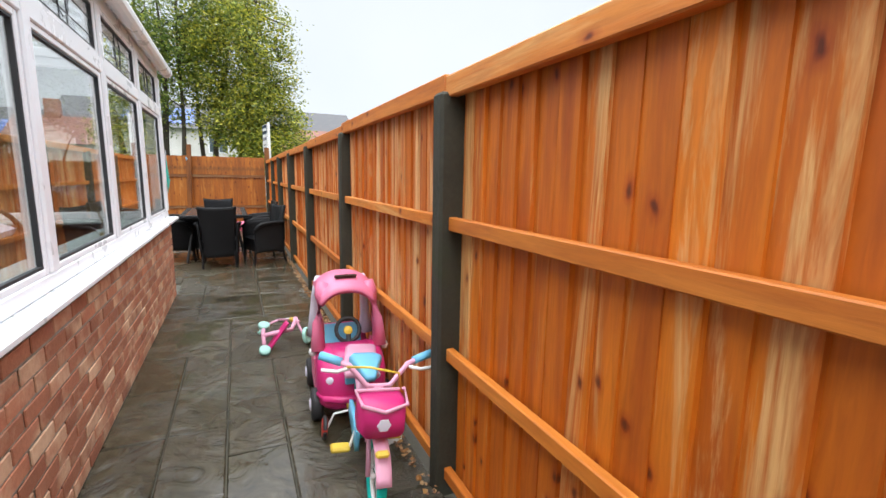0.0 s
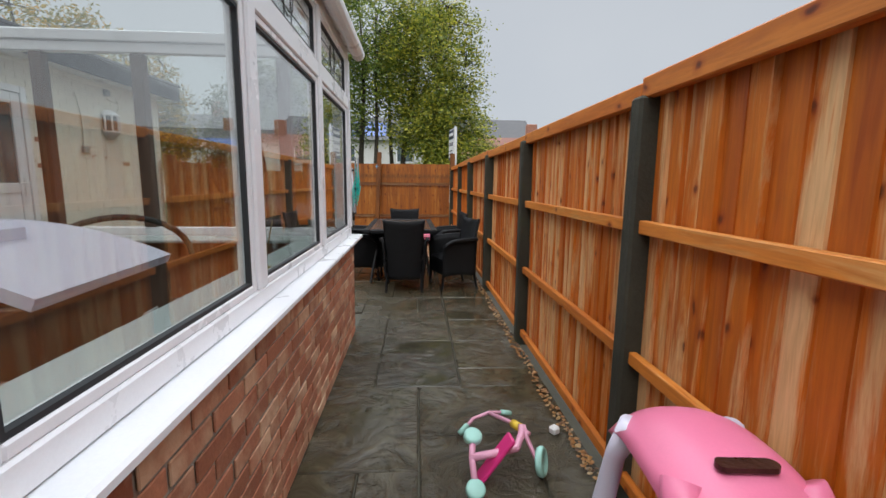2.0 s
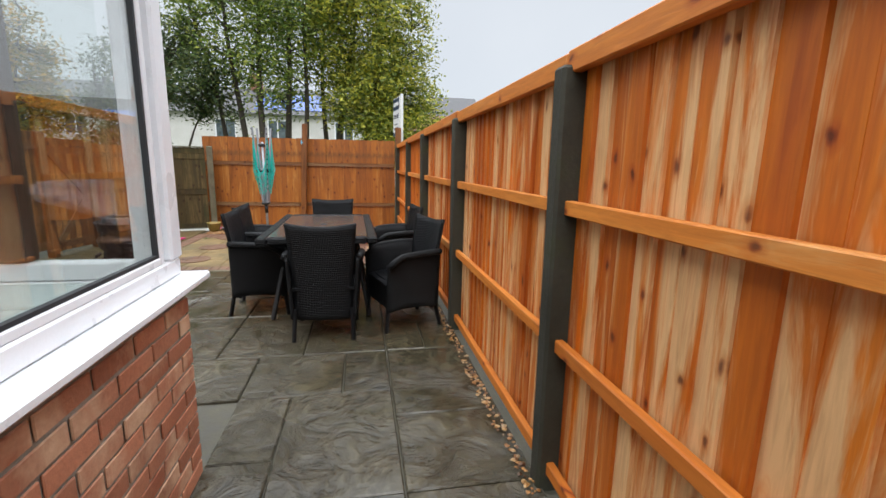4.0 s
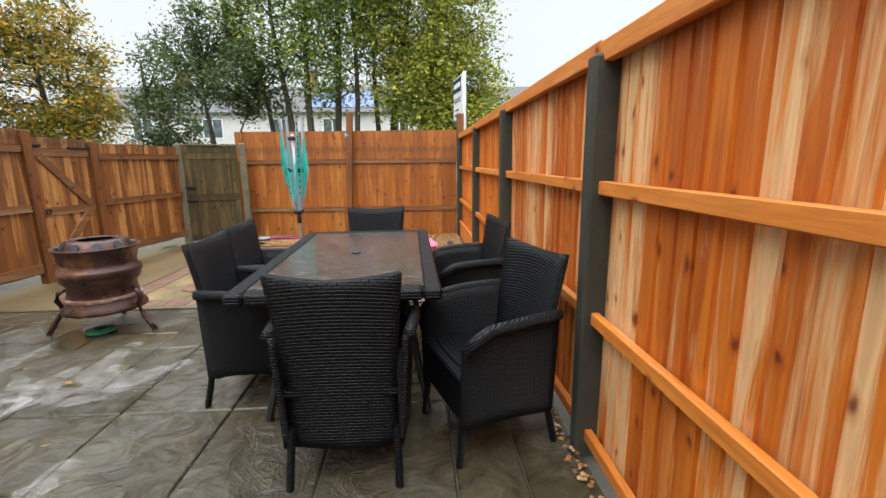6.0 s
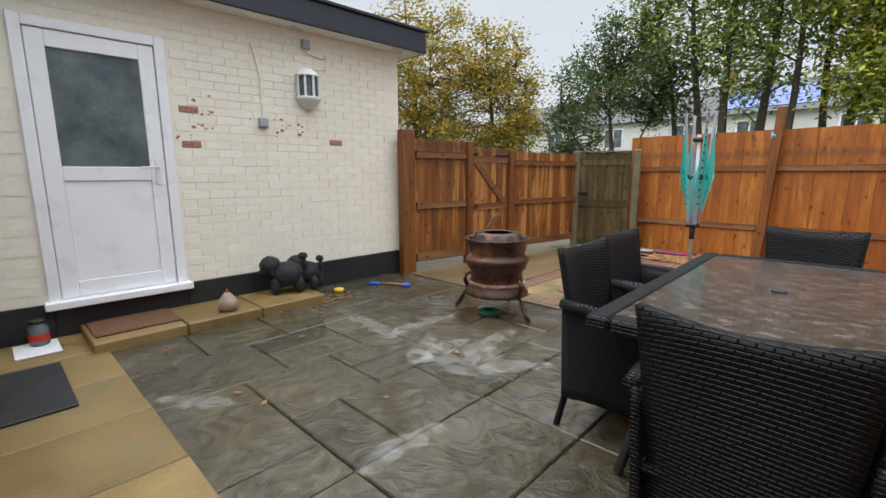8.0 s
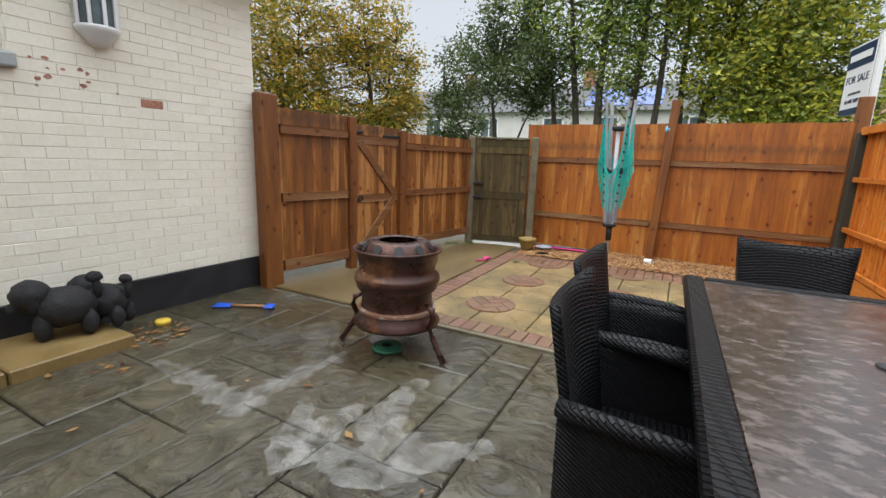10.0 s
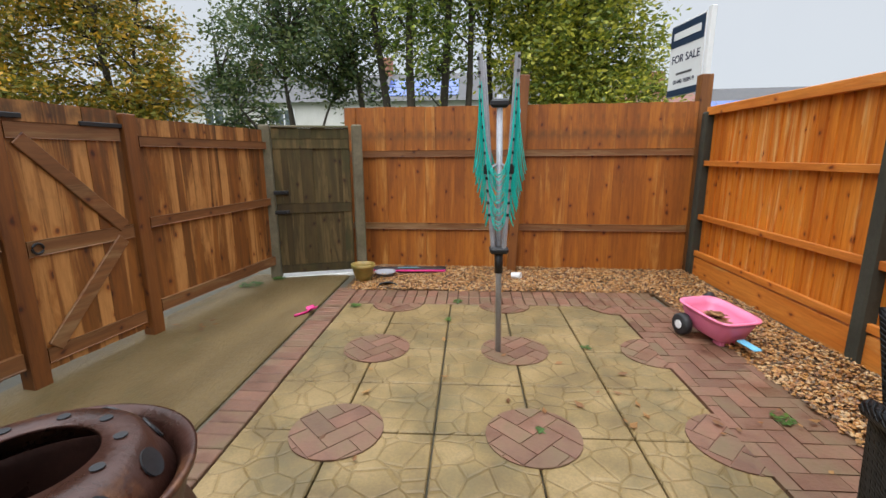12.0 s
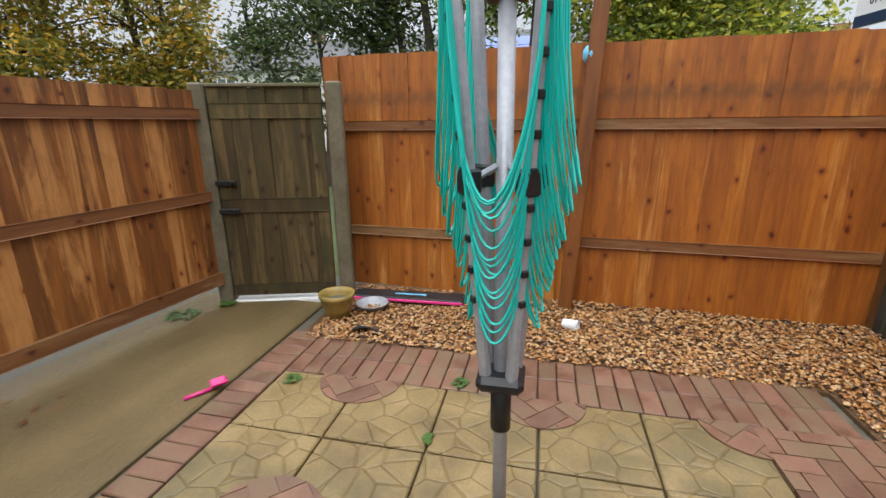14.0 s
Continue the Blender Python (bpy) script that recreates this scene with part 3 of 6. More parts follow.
for y0, y1 in zip(MULL, MULL[1:]):
    for z0, z1 in ((0.975, TRANS - 0.045), (TRANS + 0.045, EAVE - 0.05)):
        a, b = y0 + 0.046, y1 - 0.046
        top = z0 > 1.5
        win = part("window", box(FX0 + 0.01, a, z0, FX1 - 0.006, a + 0.03, z1, 0.004), UPVC, cons)
        bm = box(FX0 + 0.01, b - 0.03, z0, FX1 - 0.006, b, z1, 0.004)
        box(FX0 + 0.01, a + 0.03, z0, FX1 - 0.006, b - 0.03, z0 + 0.028, 0.004, bm=bm)
        box(FX0 + 0.01, a + 0.03, z1 - 0.028, FX1 - 0.006, b - 0.03, z1, 0.004, bm=bm)
        part("sash", bm, UPVC, win)
        gk = box(FX1 - 0.03, a + 0.03, z0 + 0.028, FX1 - 0.012, a + 0.042, z1 - 0.028)
        box(FX1 - 0.03, b - 0.042, z0 + 0.028, FX1 - 0.012, b - 0.03, z1 - 0.028, bm=gk)
        box(FX1 - 0.03, a + 0.042, z0 + 0.028, FX1 - 0.012, b - 0.042, z0 + 0.04, bm=gk)
        box(FX1 - 0.03, a + 0.042, z1 - 0.04, FX1 - 0.012, b - 0.042, z1 - 0.028, bm=gk)
        part("gasket", gk, GASKET, win, "black rubber gasket")
        pane = part("pane", box(FX1 - 0.029, a + 0.03, z0 + 0.03, FX1 - 0.023, b - 0.03, z1 - 0.03), GLASS, win, "clear glass with rain drops")
        pane.visible_shadow = False
        if top:
            ld = bmesh.new()
            c = (a + b) / 2
            for dy in (-0.06, 0.06):
                tube([(FX1 - 0.021, c + dy, z0 + 0.03), (FX1 - 0.021, c + dy, z1 - 0.03)], 0.0025, ld, 5)
            for dz in (0.1, 0.2):
                tube([(FX1 - 0.021, a + 0.04, z0 + dz), (FX1 - 0.021, b - 0.04, z0 + dz)], 0.0025, ld, 5)
            tube([(FX1 - 0.021, c + 0.1 * math.sin(q), z0 + 0.17 + 0.1 * math.cos(q)) for q in np.linspace(0, math.tau, 13)[:-1]], 0.0025, ld, 5, True)
            part("leading", ld, GASKET, win, "leaded pattern lines")
# end windows
EM = [CW, -1.22, -0.44, 0.72, CX - 0.15]
part("end_bottom_rail", box(CW, CY - 0.085, 0.907, FX0 - 0.065, CY - 0.015, 0.975, 0.006), UPVC, cons)
part("end_head_rail", box(CW, CY - 0.085, EAVE - 0.05, FX0 - 0.065, CY - 0.015, EAVE + 0.03, 0.006), UPVC, cons)
for x in EM[1:-1]:
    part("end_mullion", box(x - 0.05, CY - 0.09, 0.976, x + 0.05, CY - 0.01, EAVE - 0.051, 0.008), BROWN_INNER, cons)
for x0, x1 in zip(EM, EM[1:]):
    pane = part("end_pane", box(x0 + 0.05, CY - 0.05, 0.976, x1 - 0.05, CY - 0.044, EAVE - 0.051), GLASS, cons)
    pane.visible_shadow = False
bm = tube([(CX + 0.06, -2.7, EAVE + 0.03), (CX + 0.06, CY + 0.1, EAVE + 0.03)], 0.055, sides=12)
part("gutter", bm, UPVC, cons, "white half-round gutter")
part("eaves_beam", box(FX0 - 0.02, -2.7, EAVE + 0.031, CX + 0.02, CY + 0.06, EAVE + 0.12, 0.01), UPVC, cons)
part("end_eaves_beam", box(CW, CY - 0.1, EAVE + 0.031, FX0 - 0.021, CY + 0.06, EAVE + 0.12, 0.01), UPVC, cons)
rise = math.degrees(math.atan2(0.9, CX - CW))
for y in np.linspace(-2.6, CY - 0.03, 12):
    part("roof_bar", box(-3.3, -0.02, 0, 0, 0.02, 0.06, 0.004, m=pose(CX - 0.02, float(y), EAVE + 0.1, 0, rise, 0)), UPVC, cons)
# dark tint here holds back zenith light so the interior stays dim
pane = part("roof_sheet", box(-3.3, -2.6, 0.02, 0, CY - 0.03, 0.03, m=pose(CX - 0.02, 0, EAVE + 0.1, 0, rise, 0)), ROOF_GLASS, cons, "roof glazing, tint added to dim the room")
pane.visible_shadow = False
# assumed wall behind the camera, added to close off light and reflections
solo("wall_back", box(-3.2, -3.6, -0.05, 3.0, -3.4, 2.8), BRICK, "unseen brick wall added to close the passage", "wall", kind="structure")


# ---- right fence: concrete posts and orange boards ----
def fence_board(w, t0, t1, h, material):
    """A feather-edged board, x the thickness, y the width."""
    bm = bmesh.new()
    prof = [(0, 0), (t0, 0), (t1, w), (0, w)]
    low, top = [[bm.verts.new((x, y, z)) for x, y in prof] for z in (0, h)]
    for k in range(4):
        bm.faces.new((low[k], low[(k + 1) % 4], top[(k + 1) % 4], top[k]))
    bm.faces.new(low[::-1])
    bm.faces.new(top)
    bmesh.ops.recalc_face_normals(bm, faces=bm.faces[:])
    return mesh_of("board", bm, material)


def panel(name, label, m, length, top, boards, rails, rail_mat, board_mat, rng, foot=0.05, group="", pitch=0.1, cap=None, gravel=0.0, side=-1, rail_w=0.035):
    """A closeboard panel along local y, its rails on the side of local x*side."""
    th = thing(name, label, "fence panel", m, group)
    n = max(1, round(length / pitch))
    step = length / n
    h = top - foot - gravel
    mesh = fence_board(step + 0.014, 0.024 if side < 0 else 0.017, 0.007, h, board_mat)
    for k in range(n):
        tilt = rng.uniform(-0.25, 0.25)
        piece("board", mesh, th, pose(0.004 + rng.uniform(0, 0.006), k * step - 0.002 + rng.uniform(-0.006, 0.006), foot + gravel + rng.uniform(-0.004, 0.004), 0, tilt, -6.5))
    for z, hh in rails:
        rb = box(side * rail_w - 0.004, 0.004, z - hh / 2, -0.004, length - 0.004, z + hh / 2, 0.004)
        part("rail", rb, rail_mat, th, "horizontal rail")
    if cap:
        part("top_rail", box(-0.046, -0.03, top - cap, -0.004, length + 0.03, top + 0.016, 0.005), rail_mat, th, "capping rail")
        part("cap_strip", box(-0.004, -0.03, top + 0.006, 0.035, length + 0.03, top + 0.018, 0.003), rail_mat, th)
    if gravel:
        part("gravel_board", box(-0.03, 0.0, 0.0, 0.018, length, gravel + 0.04, 0.005), rail_mat, th, "pale timber gravel board")
    return th


def concrete_post(m, h, w=0.088, d=0.125, mat=None, group="concrete fence posts", label="mossy dark concrete fence post, slotted"):
    bm = box(-d / 2, -w / 2, -0.05, d / 2, w / 2, h, 0.012)
    return solo("concrete_post", bm, mat or CONCRETE_POST, label, "fence post", m, group)


rng = random.Random(4)
PX = 2.752
POSTS = [-2.68, -0.76, 1.165, 3.09, 5.01, 6.94, 8.86, 10.78, 12.93]
for i, y in enumerate(POSTS):
    concrete_post(pose(PX + 0.007, y, 0, rng.uniform(-0.3, 0.3), rng.uniform(-0.3, 0.3), 0), 1.725)
for i, (a, b) in enumerate(zip(POSTS, POSTS[1:])):
    late = i >= 6
    label = "orange stained closeboard fence panel with three rails" if not late else "orange closeboard fence panel above a timber gravel board"
    panel("fence_panel", label, pose(PX + 0.02, a + 0.034, 0), b - a - 0.068, 1.76 + (0.02 if i < 3 else 0.0) + rng.uniform(-0.008, 0.008),
          0, [(1.208, 0.056), (0.648, 0.056), (0.092 if not late else 0.255, 0.056)], FENCE_RAIL, FENCE if i < 2 else FENCE_FRESH if late else FENCE_WORN, rng, 0.05, "orange fence panels", 0.096, 0.066, 0.17 if late else 0.0)

# ---- far fence ----
A, B = Vector((-1.12, 13.22, 0)), Vector((2.68, 13.05, 0))
turn = math.degrees(math.atan2(-(B.x - A.x), B.y - A.y))
MID = A.lerp(B, (0.80 - A.x) / (B.x - A.x))
for p, q in ((A, MID), (MID, B)):
    L = (q - p).length
    panel("fence_panel", "chestnut stained closeboard fence panel, damp at its foot", pose(p.x, p.y, 0, 0, 0, turn) @ pose(0, 0, 0), L, 1.84, 0,
          [(1.33, 0.07), (0.50, 0.07)], SIDE_RAIL, FAR_FENCE, rng, 0.02, "chestnut fence panels", 0.115, side=1, rail_w=0.055)
solo("timber_post", box(-0.05, -0.05, -0.05, 0.05, 0.05, 2.13, 0.006), TIMBER_POST, "brown stained square timber fence post, taller than the panels", "fence post", pose(MID.x - 0.02, MID.y - 0.11, 0, 0, 2.6, turn + 90), "timber fence posts")
solo("timber_post", box(-0.06, -0.06, -0.05, 0.06, 0.06, 2.12, 0.006), TIMBER_POST, "brown stained timber corner post behind the concrete post", "fence post", pose(2.77, 13.12, 0, 0, 0, 0), "timber fence posts")

# ---- side fence with gate, from the house corner to the far gate ----
S0, S1 = Vector((-2.37, 9.28, 0)), Vector((-1.86, 12.62, 0))
SD = (S1 - S0).normalized()
sturn = math.degrees(math.atan2(-SD.x, SD.y))
at = lambda d: S0 + SD * d
solo("gate_post", box(-0.06, -0.095, -0.05, 0.06, 0.095, 1.80, 0.008), TIMBER_POST, "thick brown timber post against the house corner", "fence post", pose(*at(-0.02), 0, 0, sturn), "timber fence posts")
for d, h in ((0.98, 1.69), (1.80, 1.60)):
    p = at(d)
    solo("gate_post", box(-0.05, -0.05, -0.05, 0.05, 0.05, h, 0.006), TIMBER_POST, "brown timber post beside the wooden gate", "fence post", pose(p.x + 0.02, p.y, 0, 0, 0, sturn), "timber fence posts")
rails = [(1.50, 0.075), (0.86, 0.075), (0.19, 0.09)]
p = at(0.09)
panel("fence_panel", "weathered brown closeboard panel between posts", pose(p.x, p.y, 0, 0, 0, sturn), 0.83, 1.69, 0, rails, SIDE_RAIL, SIDE_FENCE, rng, 0.12, "brown fence panels", 0.12, side=1, rail_w=0.06)
p = at(1.86)
panel("fence_panel", "weathered brown closeboard panel above a dark gap", pose(p.x, p.y, 0, 0, 0, sturn), 1.52, 1.58, 0, [(1.42, 0.07), (0.84, 0.07), (0.2, 0.09)], SIDE_RAIL, SIDE_FENCE, rng, 0.14, "brown fence panels", 0.1, side=1, rail_w=0.06)
p = at(1.05)
gate = panel("side_gate", "brown boarded gate with diagonal braces and black latch, shut", pose(p.x, p.y, 0, 0, 0, sturn), 0.69, 1.62, 0, [(1.46, 0.09), (0.80, 0.09), (0.16, 0.09)], SIDE_RAIL, SIDE_FENCE, rng, 0.07, "", 0.115, side=1, rail_w=0.042)
gate["category"] = "gate"
for (y0, z0), (y1, z1) in (((0.06, 1.42), (0.62, 0.84)), ((0.05, 0.2), (0.6, 0.76))):
    ln, an = math.hypot(y1 - y0, z1 - z0), math.degrees(math.atan2(z1 - z0, y1 - y0))
    part("brace", box(0.026, 0, -0.045, 0.045, ln, 0.045, 0.004, m=pose(0, y0, z0, an, 0, 0)), SIDE_RAIL, gate, "diagonal brace")
part("latch", box(0.028, -0.09, 1.52, 0.05, 0.1, 1.55, 0.004), DARK_METAL, gate, "black iron bolt")
part("ring_latch", tube([(0.05, 0.05 + 0.03 * math.cos(q), 0.8 + 0.03 * math.sin(q)) for q in np.linspace(0, math.tau, 13)[:-1]], 0.007, closed=True), DARK_METAL, gate, "black ring latch")
part("hinge", box(0.028, 0.42, 1.5, 0.05, 0.8, 1.53, 0.004), DARK_METAL, gate, "black strap hinge")

# ---- far gate, grey with moss ----
G0, G1 = Vector((-1.77, 12.68, 0)), Vector((-1.00, 12.92, 0))
gturn = math.degrees(math.atan2(-(G1.x - G0.x), G1.y - G0.y))
concrete_post(pose(-1.83, 12.66, 0, 0, 0, gturn), 1.63, 0.11, 0.11, PALE_CONCRETE, "gate concrete posts", "worn pale concrete post beside the grey gate")
concrete_post(pose(-0.94, 12.96, 0, 0, 0, gturn), 1.64, 0.11, 0.11, PALE_CONCRETE, "gate concrete posts", "worn pale concrete post beside the grey gate")
gl = (G1 - G0).length
g2 = panel("grey_gate", "mossy grey-brown boarded gate with rusty bolts, shut", pose(G0.x, G0.y, 0, 0, 0, gturn), gl - 0.02, 1.60, 0, [(1.44, 0.1), (0.76, 0.1), (0.09, 0.09)], OLD_GATE, OLD_GATE, rng, 0.05, "", 0.14, side=1, rail_w=0.042)
g2["category"] = "gate"
for y0 in (0.0, gl - 0.105):
    part("stile", box(-0.002, y0, 0.06, 0.034, y0 + 0.085, 1.595, 0.004), OLD_GATE, g2, "upright edge board")
part("cap_rail", box(-0.01, 0, 1.602, 0.05, gl - 0.02, 1.625, 0.004), PALE_CONCRETE, g2)
for z in (0.93, 0.72):
    part("bolt", box(0.03, -0.06, z - 0.02, 0.055, 0.13, z + 0.02, 0.005), DARK_METAL, g2, "rusty black bolt")
    part("bolt_knob", tube([(0.05, 0.1, z), (0.09, 0.1, z)], 0.012), DARK_METAL, g2)
part("threshold", box(-0.1, 0, -0.04, 0.08, gl, 0.012, 0.006), RENDER, g2, "white stone threshold")


# ---- table and chairs ----
TX, TY, TZ = 1.61, 7.86, 0.77
table = thing("garden_table", "black wicker-edged garden table with wet brown glass top", "table", pose(TX, TY, 0, 0, 0, 1.0))
hw, hl, bw = 0.475, 0.865, 0.085
bm = box(-hw, -hl, TZ - 0.055, -hw + bw, hl, TZ, 0.012)
box(hw - bw, -hl, TZ - 0.055, hw, hl, TZ, 0.012, bm=bm)
box(-hw + bw, -hl, TZ - 0.055, hw - bw, -hl + bw, TZ, 0.012, bm=bm)
box(-hw + bw, hl - bw, TZ - 0.055, hw - bw, hl, TZ, 0.012, bm=bm)
part("rim", bm, WICKER, table, "woven black wicker rim")
TABLETOP = rough_surface("wet_bronze_glass", (0.035, 0.026, 0.023), (0.075, 0.055, 0.048), 12, (0.05, 0.26), 0.2, fine=34, stretch=(1, 1.6, 1), stain=(0.115, 0.09, 0.08), stain_scale=16, stain_at=(0.5, 0.62))
part("glass_top", box(-hw + bw - 0.005, -hl + bw - 0.005, TZ - 0.02, hw - bw + 0.005, hl - bw + 0.005, TZ - 0.006), TABLETOP, table, "wet brownish glass top")
# closed black disc with a raised rim, its dark centre standing for the hole
part("parasol_hole", turned([(0.0, TZ - 0.004), (0.024, TZ - 0.004), (0.03, TZ - 0.001), (0.03, TZ - 0.007), (0.0, TZ - 0.007)], 20), DARK_METAL, table)
for sx in (-1, 1):
    for sy in (-1, 1):
        part("leg", tube([(sx * (hw - 0.2), sy * (hl - 0.5), TZ - 0.05), (sx * (hw - 0.13), sy * (hl - 0.4), 0.38), (sx * (hw - 0.06), sy * (hl - 0.27), 0.012)], 0.02), DARK_METAL, table)
part("under_frame", box(-hw + 0.09, -hl + 0.35, TZ - 0.085, hw - 0.09, hl - 0.35, TZ - 0.056, 0.005), DARK_METAL, table)
part("skirt", box(-hw + 0.16, -hl + 0.45, 0.2, hw - 0.16, hl - 0.45, TZ - 0.086, 0.01), WICKER, table, "woven pedestal")


def shell(f, nu, nv, thick):
    """A curved sheet f(u, v) with thickness along its normal."""
    bm = bmesh.new()
    g = [[bm.verts.new(f(i / nu, j / nv)) for j in range(nv + 1)] for i in range(nu + 1)]
    for i in range(nu):
        for j in range(nv):
            bm.faces.new((g[i][j], g[i + 1][j], g[i + 1][j + 1], g[i][j + 1]))
    bmesh.ops.recalc_face_normals(bm, faces=bm.faces[:])
    bmesh.ops.solidify(bm, geom=bm.faces[:], thickness=thick)
    bmesh.ops.recalc_face_normals(bm, faces=bm.faces[:])
    return bm


def wicker_chair(m, label):
    """Faces +y; origin on the ground under the seat."""
    ch = thing("wicker_chair", label, "chair", m, "chairs round the table")

    def back(u, v):
        z = 0.16 + v * (0.755 - 0.022 * math.sin(math.pi * u))
        w = 0.225 + 0.035 * max(0, (v - 0.45) / 0.55)
        lean = -0.20 - 0.10 * max(0, v - 0.33) ** 1.15 + 0.02 * (1 - v)
        return (-w + 2 * w * u, lean - 0.035 * math.sin(math.pi * u), z)
    part("backrest", shell(back, 12, 14, 0.028), WICKER, ch, smooth=True)
    part("seat", shell(lambda u, v: (-0.235 + 0.47 * u, -0.20 + 0.44 * v, 0.42 - 0.012 * math.sin(math.pi * u) * math.sin(math.pi * v) - 0.03 * max(0, v - 0.85) * 6), 8, 8, 0.03), WICKER, ch)
    part("apron", shell(lambda u, v: (-0.235 + 0.47 * u, 0.235, 0.20 + 0.20 * v), 8, 4, 0.025), WICKER, ch)
    for s in (-1, 1):
        def side(u, v, s=s):
            y = -0.215 + 0.465 * u
            top = 0.655 - 0.05 * (u - 0.1) ** 2 - 0.16 * max(0, u - 0.8) * 2.2
            x = s * (0.245 + 0.03 * v + 0.02 * math.sin(math.pi * u))
            return (x, y, 0.17 + 0.03 * math.sin(math.pi * u) + v * (top - 0.17 - 0.03 * math.sin(math.pi * u)))
        part("side_panel", shell(side, 10, 8, 0.026), WICKER, ch, smooth=True)
        arm = [Vector(side(u, 1.0)) + Vector((0, 0, 0.002)) for u in np.linspace(0, 1, 9)]
        part("armrest", tube(arm, 0.026, sides=8), WICKER, ch, smooth=True)
    for sx in (-1, 1):
        part("leg", tube([(sx * 0.225, 0.225, 0.25), (sx * 0.235, 0.25, 0.0)], 0.017), WICKER, ch)
        part("leg", tube([(sx * 0.215, -0.19, 0.25), (sx * 0.225, -0.245, 0.0)], 0.017), WICKER, ch)
    return ch


c0 = wicker_chair(pose(1.68, 6.99, 0, 0, 0, -1), "black woven wicker armchair with its back to the passage")
for (x, y, rz, label) in ((1.06, 7.66, -90, "black woven wicker armchair pulled up to the table"), (1.01, 8.21, -92, "black woven wicker armchair holding a blue-lidded tub"),
                          (1.62, 8.92, 180, "black woven wicker armchair at the table's far end"), (2.325, 7.14, 108, "black woven wicker armchair turned against the fence"),
                          (2.33, 8.25, 97, "black woven wicker armchair between table and fence")):
    c = copy_thing(c0, pose(x, y, 0, 0, 0, rz))
    c["label"] = label


# ---- wheel-rim fire pit ----
BX, BY = -0.53, 8.70
pit = thing("fire_pit", "rusty brown fire pit welded from two lorry wheel rims", "fire pit", pose(BX, BY, 0, 0, 0, 0))
prof = [(0.245, 0.205), (0.285, 0.195), (0.288, 0.215), (0.262, 0.24), (0.25, 0.30), (0.235, 0.33), (0.23, 0.40), (0.262, 0.435), (0.268, 0.45), (0.262, 0.465), (0.275, 0.478), (0.282, 0.50), (0.272, 0.53),
        (0.25, 0.548), (0.25, 0.585), (0.262, 0.62), (0.266, 0.665), (0.288, 0.685), (0.290, 0.70), (0.282, 0.702), (0.258, 0.68), (0.245, 0.62), (0.232, 0.55), (0.222, 0.40), (0.235, 0.25), (0.245, 0.205)]
part("rim_body", turned(prof, 56), RUST_AND_SLOT, pit, smooth=True)
dome = bmesh.new()
turned([(0.246, 0.655), (0.225, 0.70), (0.205, 0.738), (0.19, 0.748), (0.128, 0.75), (0.124, 0.742), (0.186, 0.738), (0.198, 0.73), (0.218, 0.69), (0.238, 0.65), (0.246, 0.655)], 56, dome)
part("hub_dome", dome, RUST_AND_SLOT, pit, "domed hub, its round holes shown by black discs", True)
# solid black discs on the dome stand for the darkness inside its holes
for k in range(10):
    q = k * math.tau / 10
    part("bolt_hole", turned([(0, 0), (0.0125, 0), (0.0125, -0.002), (0, -0.002)], 14, m=pose(0.158 * math.cos(q), 0.158 * math.sin(q), 0.7525)), BLACK_PAINT_AND_HOLES, pit)
    q += 0.3
    part("vent_hole", turned([(0, 0), (0.03, 0), (0.03, -0.004), (0, -0.004)], 16, m=pose(0.2215 * math.cos(q), 0.2215 * math.sin(q), 0.716, 0, 62, math.degrees(q))), BLACK_PAINT_AND_HOLES, pit)
part("weld_band", turned([(0.254, 0.285), (0.262, 0.29), (0.26, 0.305), (0.243, 0.315)], 48), rough_surface("scorched_pale_paint", (0.12, 0.06, 0.035), (0.45, 0.4, 0.34), 9, (0.5, 0.7), 0.4, stain=(0.14, 0.06, 0.03), stain_scale=7, stain_at=(0.45, 0.55)), pit)
part("ash_floor", turned([(0, 0.26), (0.235, 0.25), (0.236, 0.24), (0, 0.24)], 40), BLACK_PAINT_AND_HOLES, pit)
for a in (-10, 108, 197):
    c, s = math.cos(radians(a)), math.sin(radians(a))
    pts = [(0.25, 0.36), (0.30, 0.335), (0.315, 0.28), (0.285, 0.215), (0.315, 0.15), (0.37, 0.06), (0.40, 0.02), (0.41, 0.03)]
    part("leg", tube([(r * c, r * s, z) for r, z in pts], [0.014, 0.02, 0.02, 0.018, 0.018, 0.018, 0.022, 0.02]), RUST_AND_SLOT, pit, "curved chain-like leg", True)
coil = bmesh.new()
for k in range(3):
    tube([((0.05 + 0.022 * k) * math.cos(q), (0.05 + 0.022 * k) * math.sin(q), 0.016 + 0.004 * (2 - k)) for q in np.linspace(0, math.tau, 28)[:-1]], 0.0135, coil, 8, True)
solo("green_ring", coil, GREEN, "green plastic ring lying on the wet slabs", "ring", pose(BX - 0.03, BY - 0.06, 0.0), smooth=True)


# ---- rotary clothes dryer ----
RX, RY = 0.50, 10.83
dryer = thing("clothes_dryer", "folded rotary clothes dryer with teal lines on a grey pole", "clothes dryer", pose(RX, RY, 0, 0, -0.7, 0))
part("pole", tube([(0, 0, -0.02), (0, 0, 1.66)], 0.019, sides=14), GREY_METAL, dryer, "grey metal pole", True)
part("collar", tube([(0, 0, 0.56), (0, 0, 0.70)], 0.027, sides=14), DARK_METAL, dryer, "black plastic sleeve", True)
part("lower_hub", box(-0.06, -0.06, 0.69, 0.06, 0.06, 0.735, 0.015), DARK_METAL, dryer, "black hub")
part("top_hub", box(-0.055, -0.035, 1.585, 0.055, 0.035, 1.635, 0.014), DARK_METAL, dryer, "black top hub")
rd = random.Random(11)
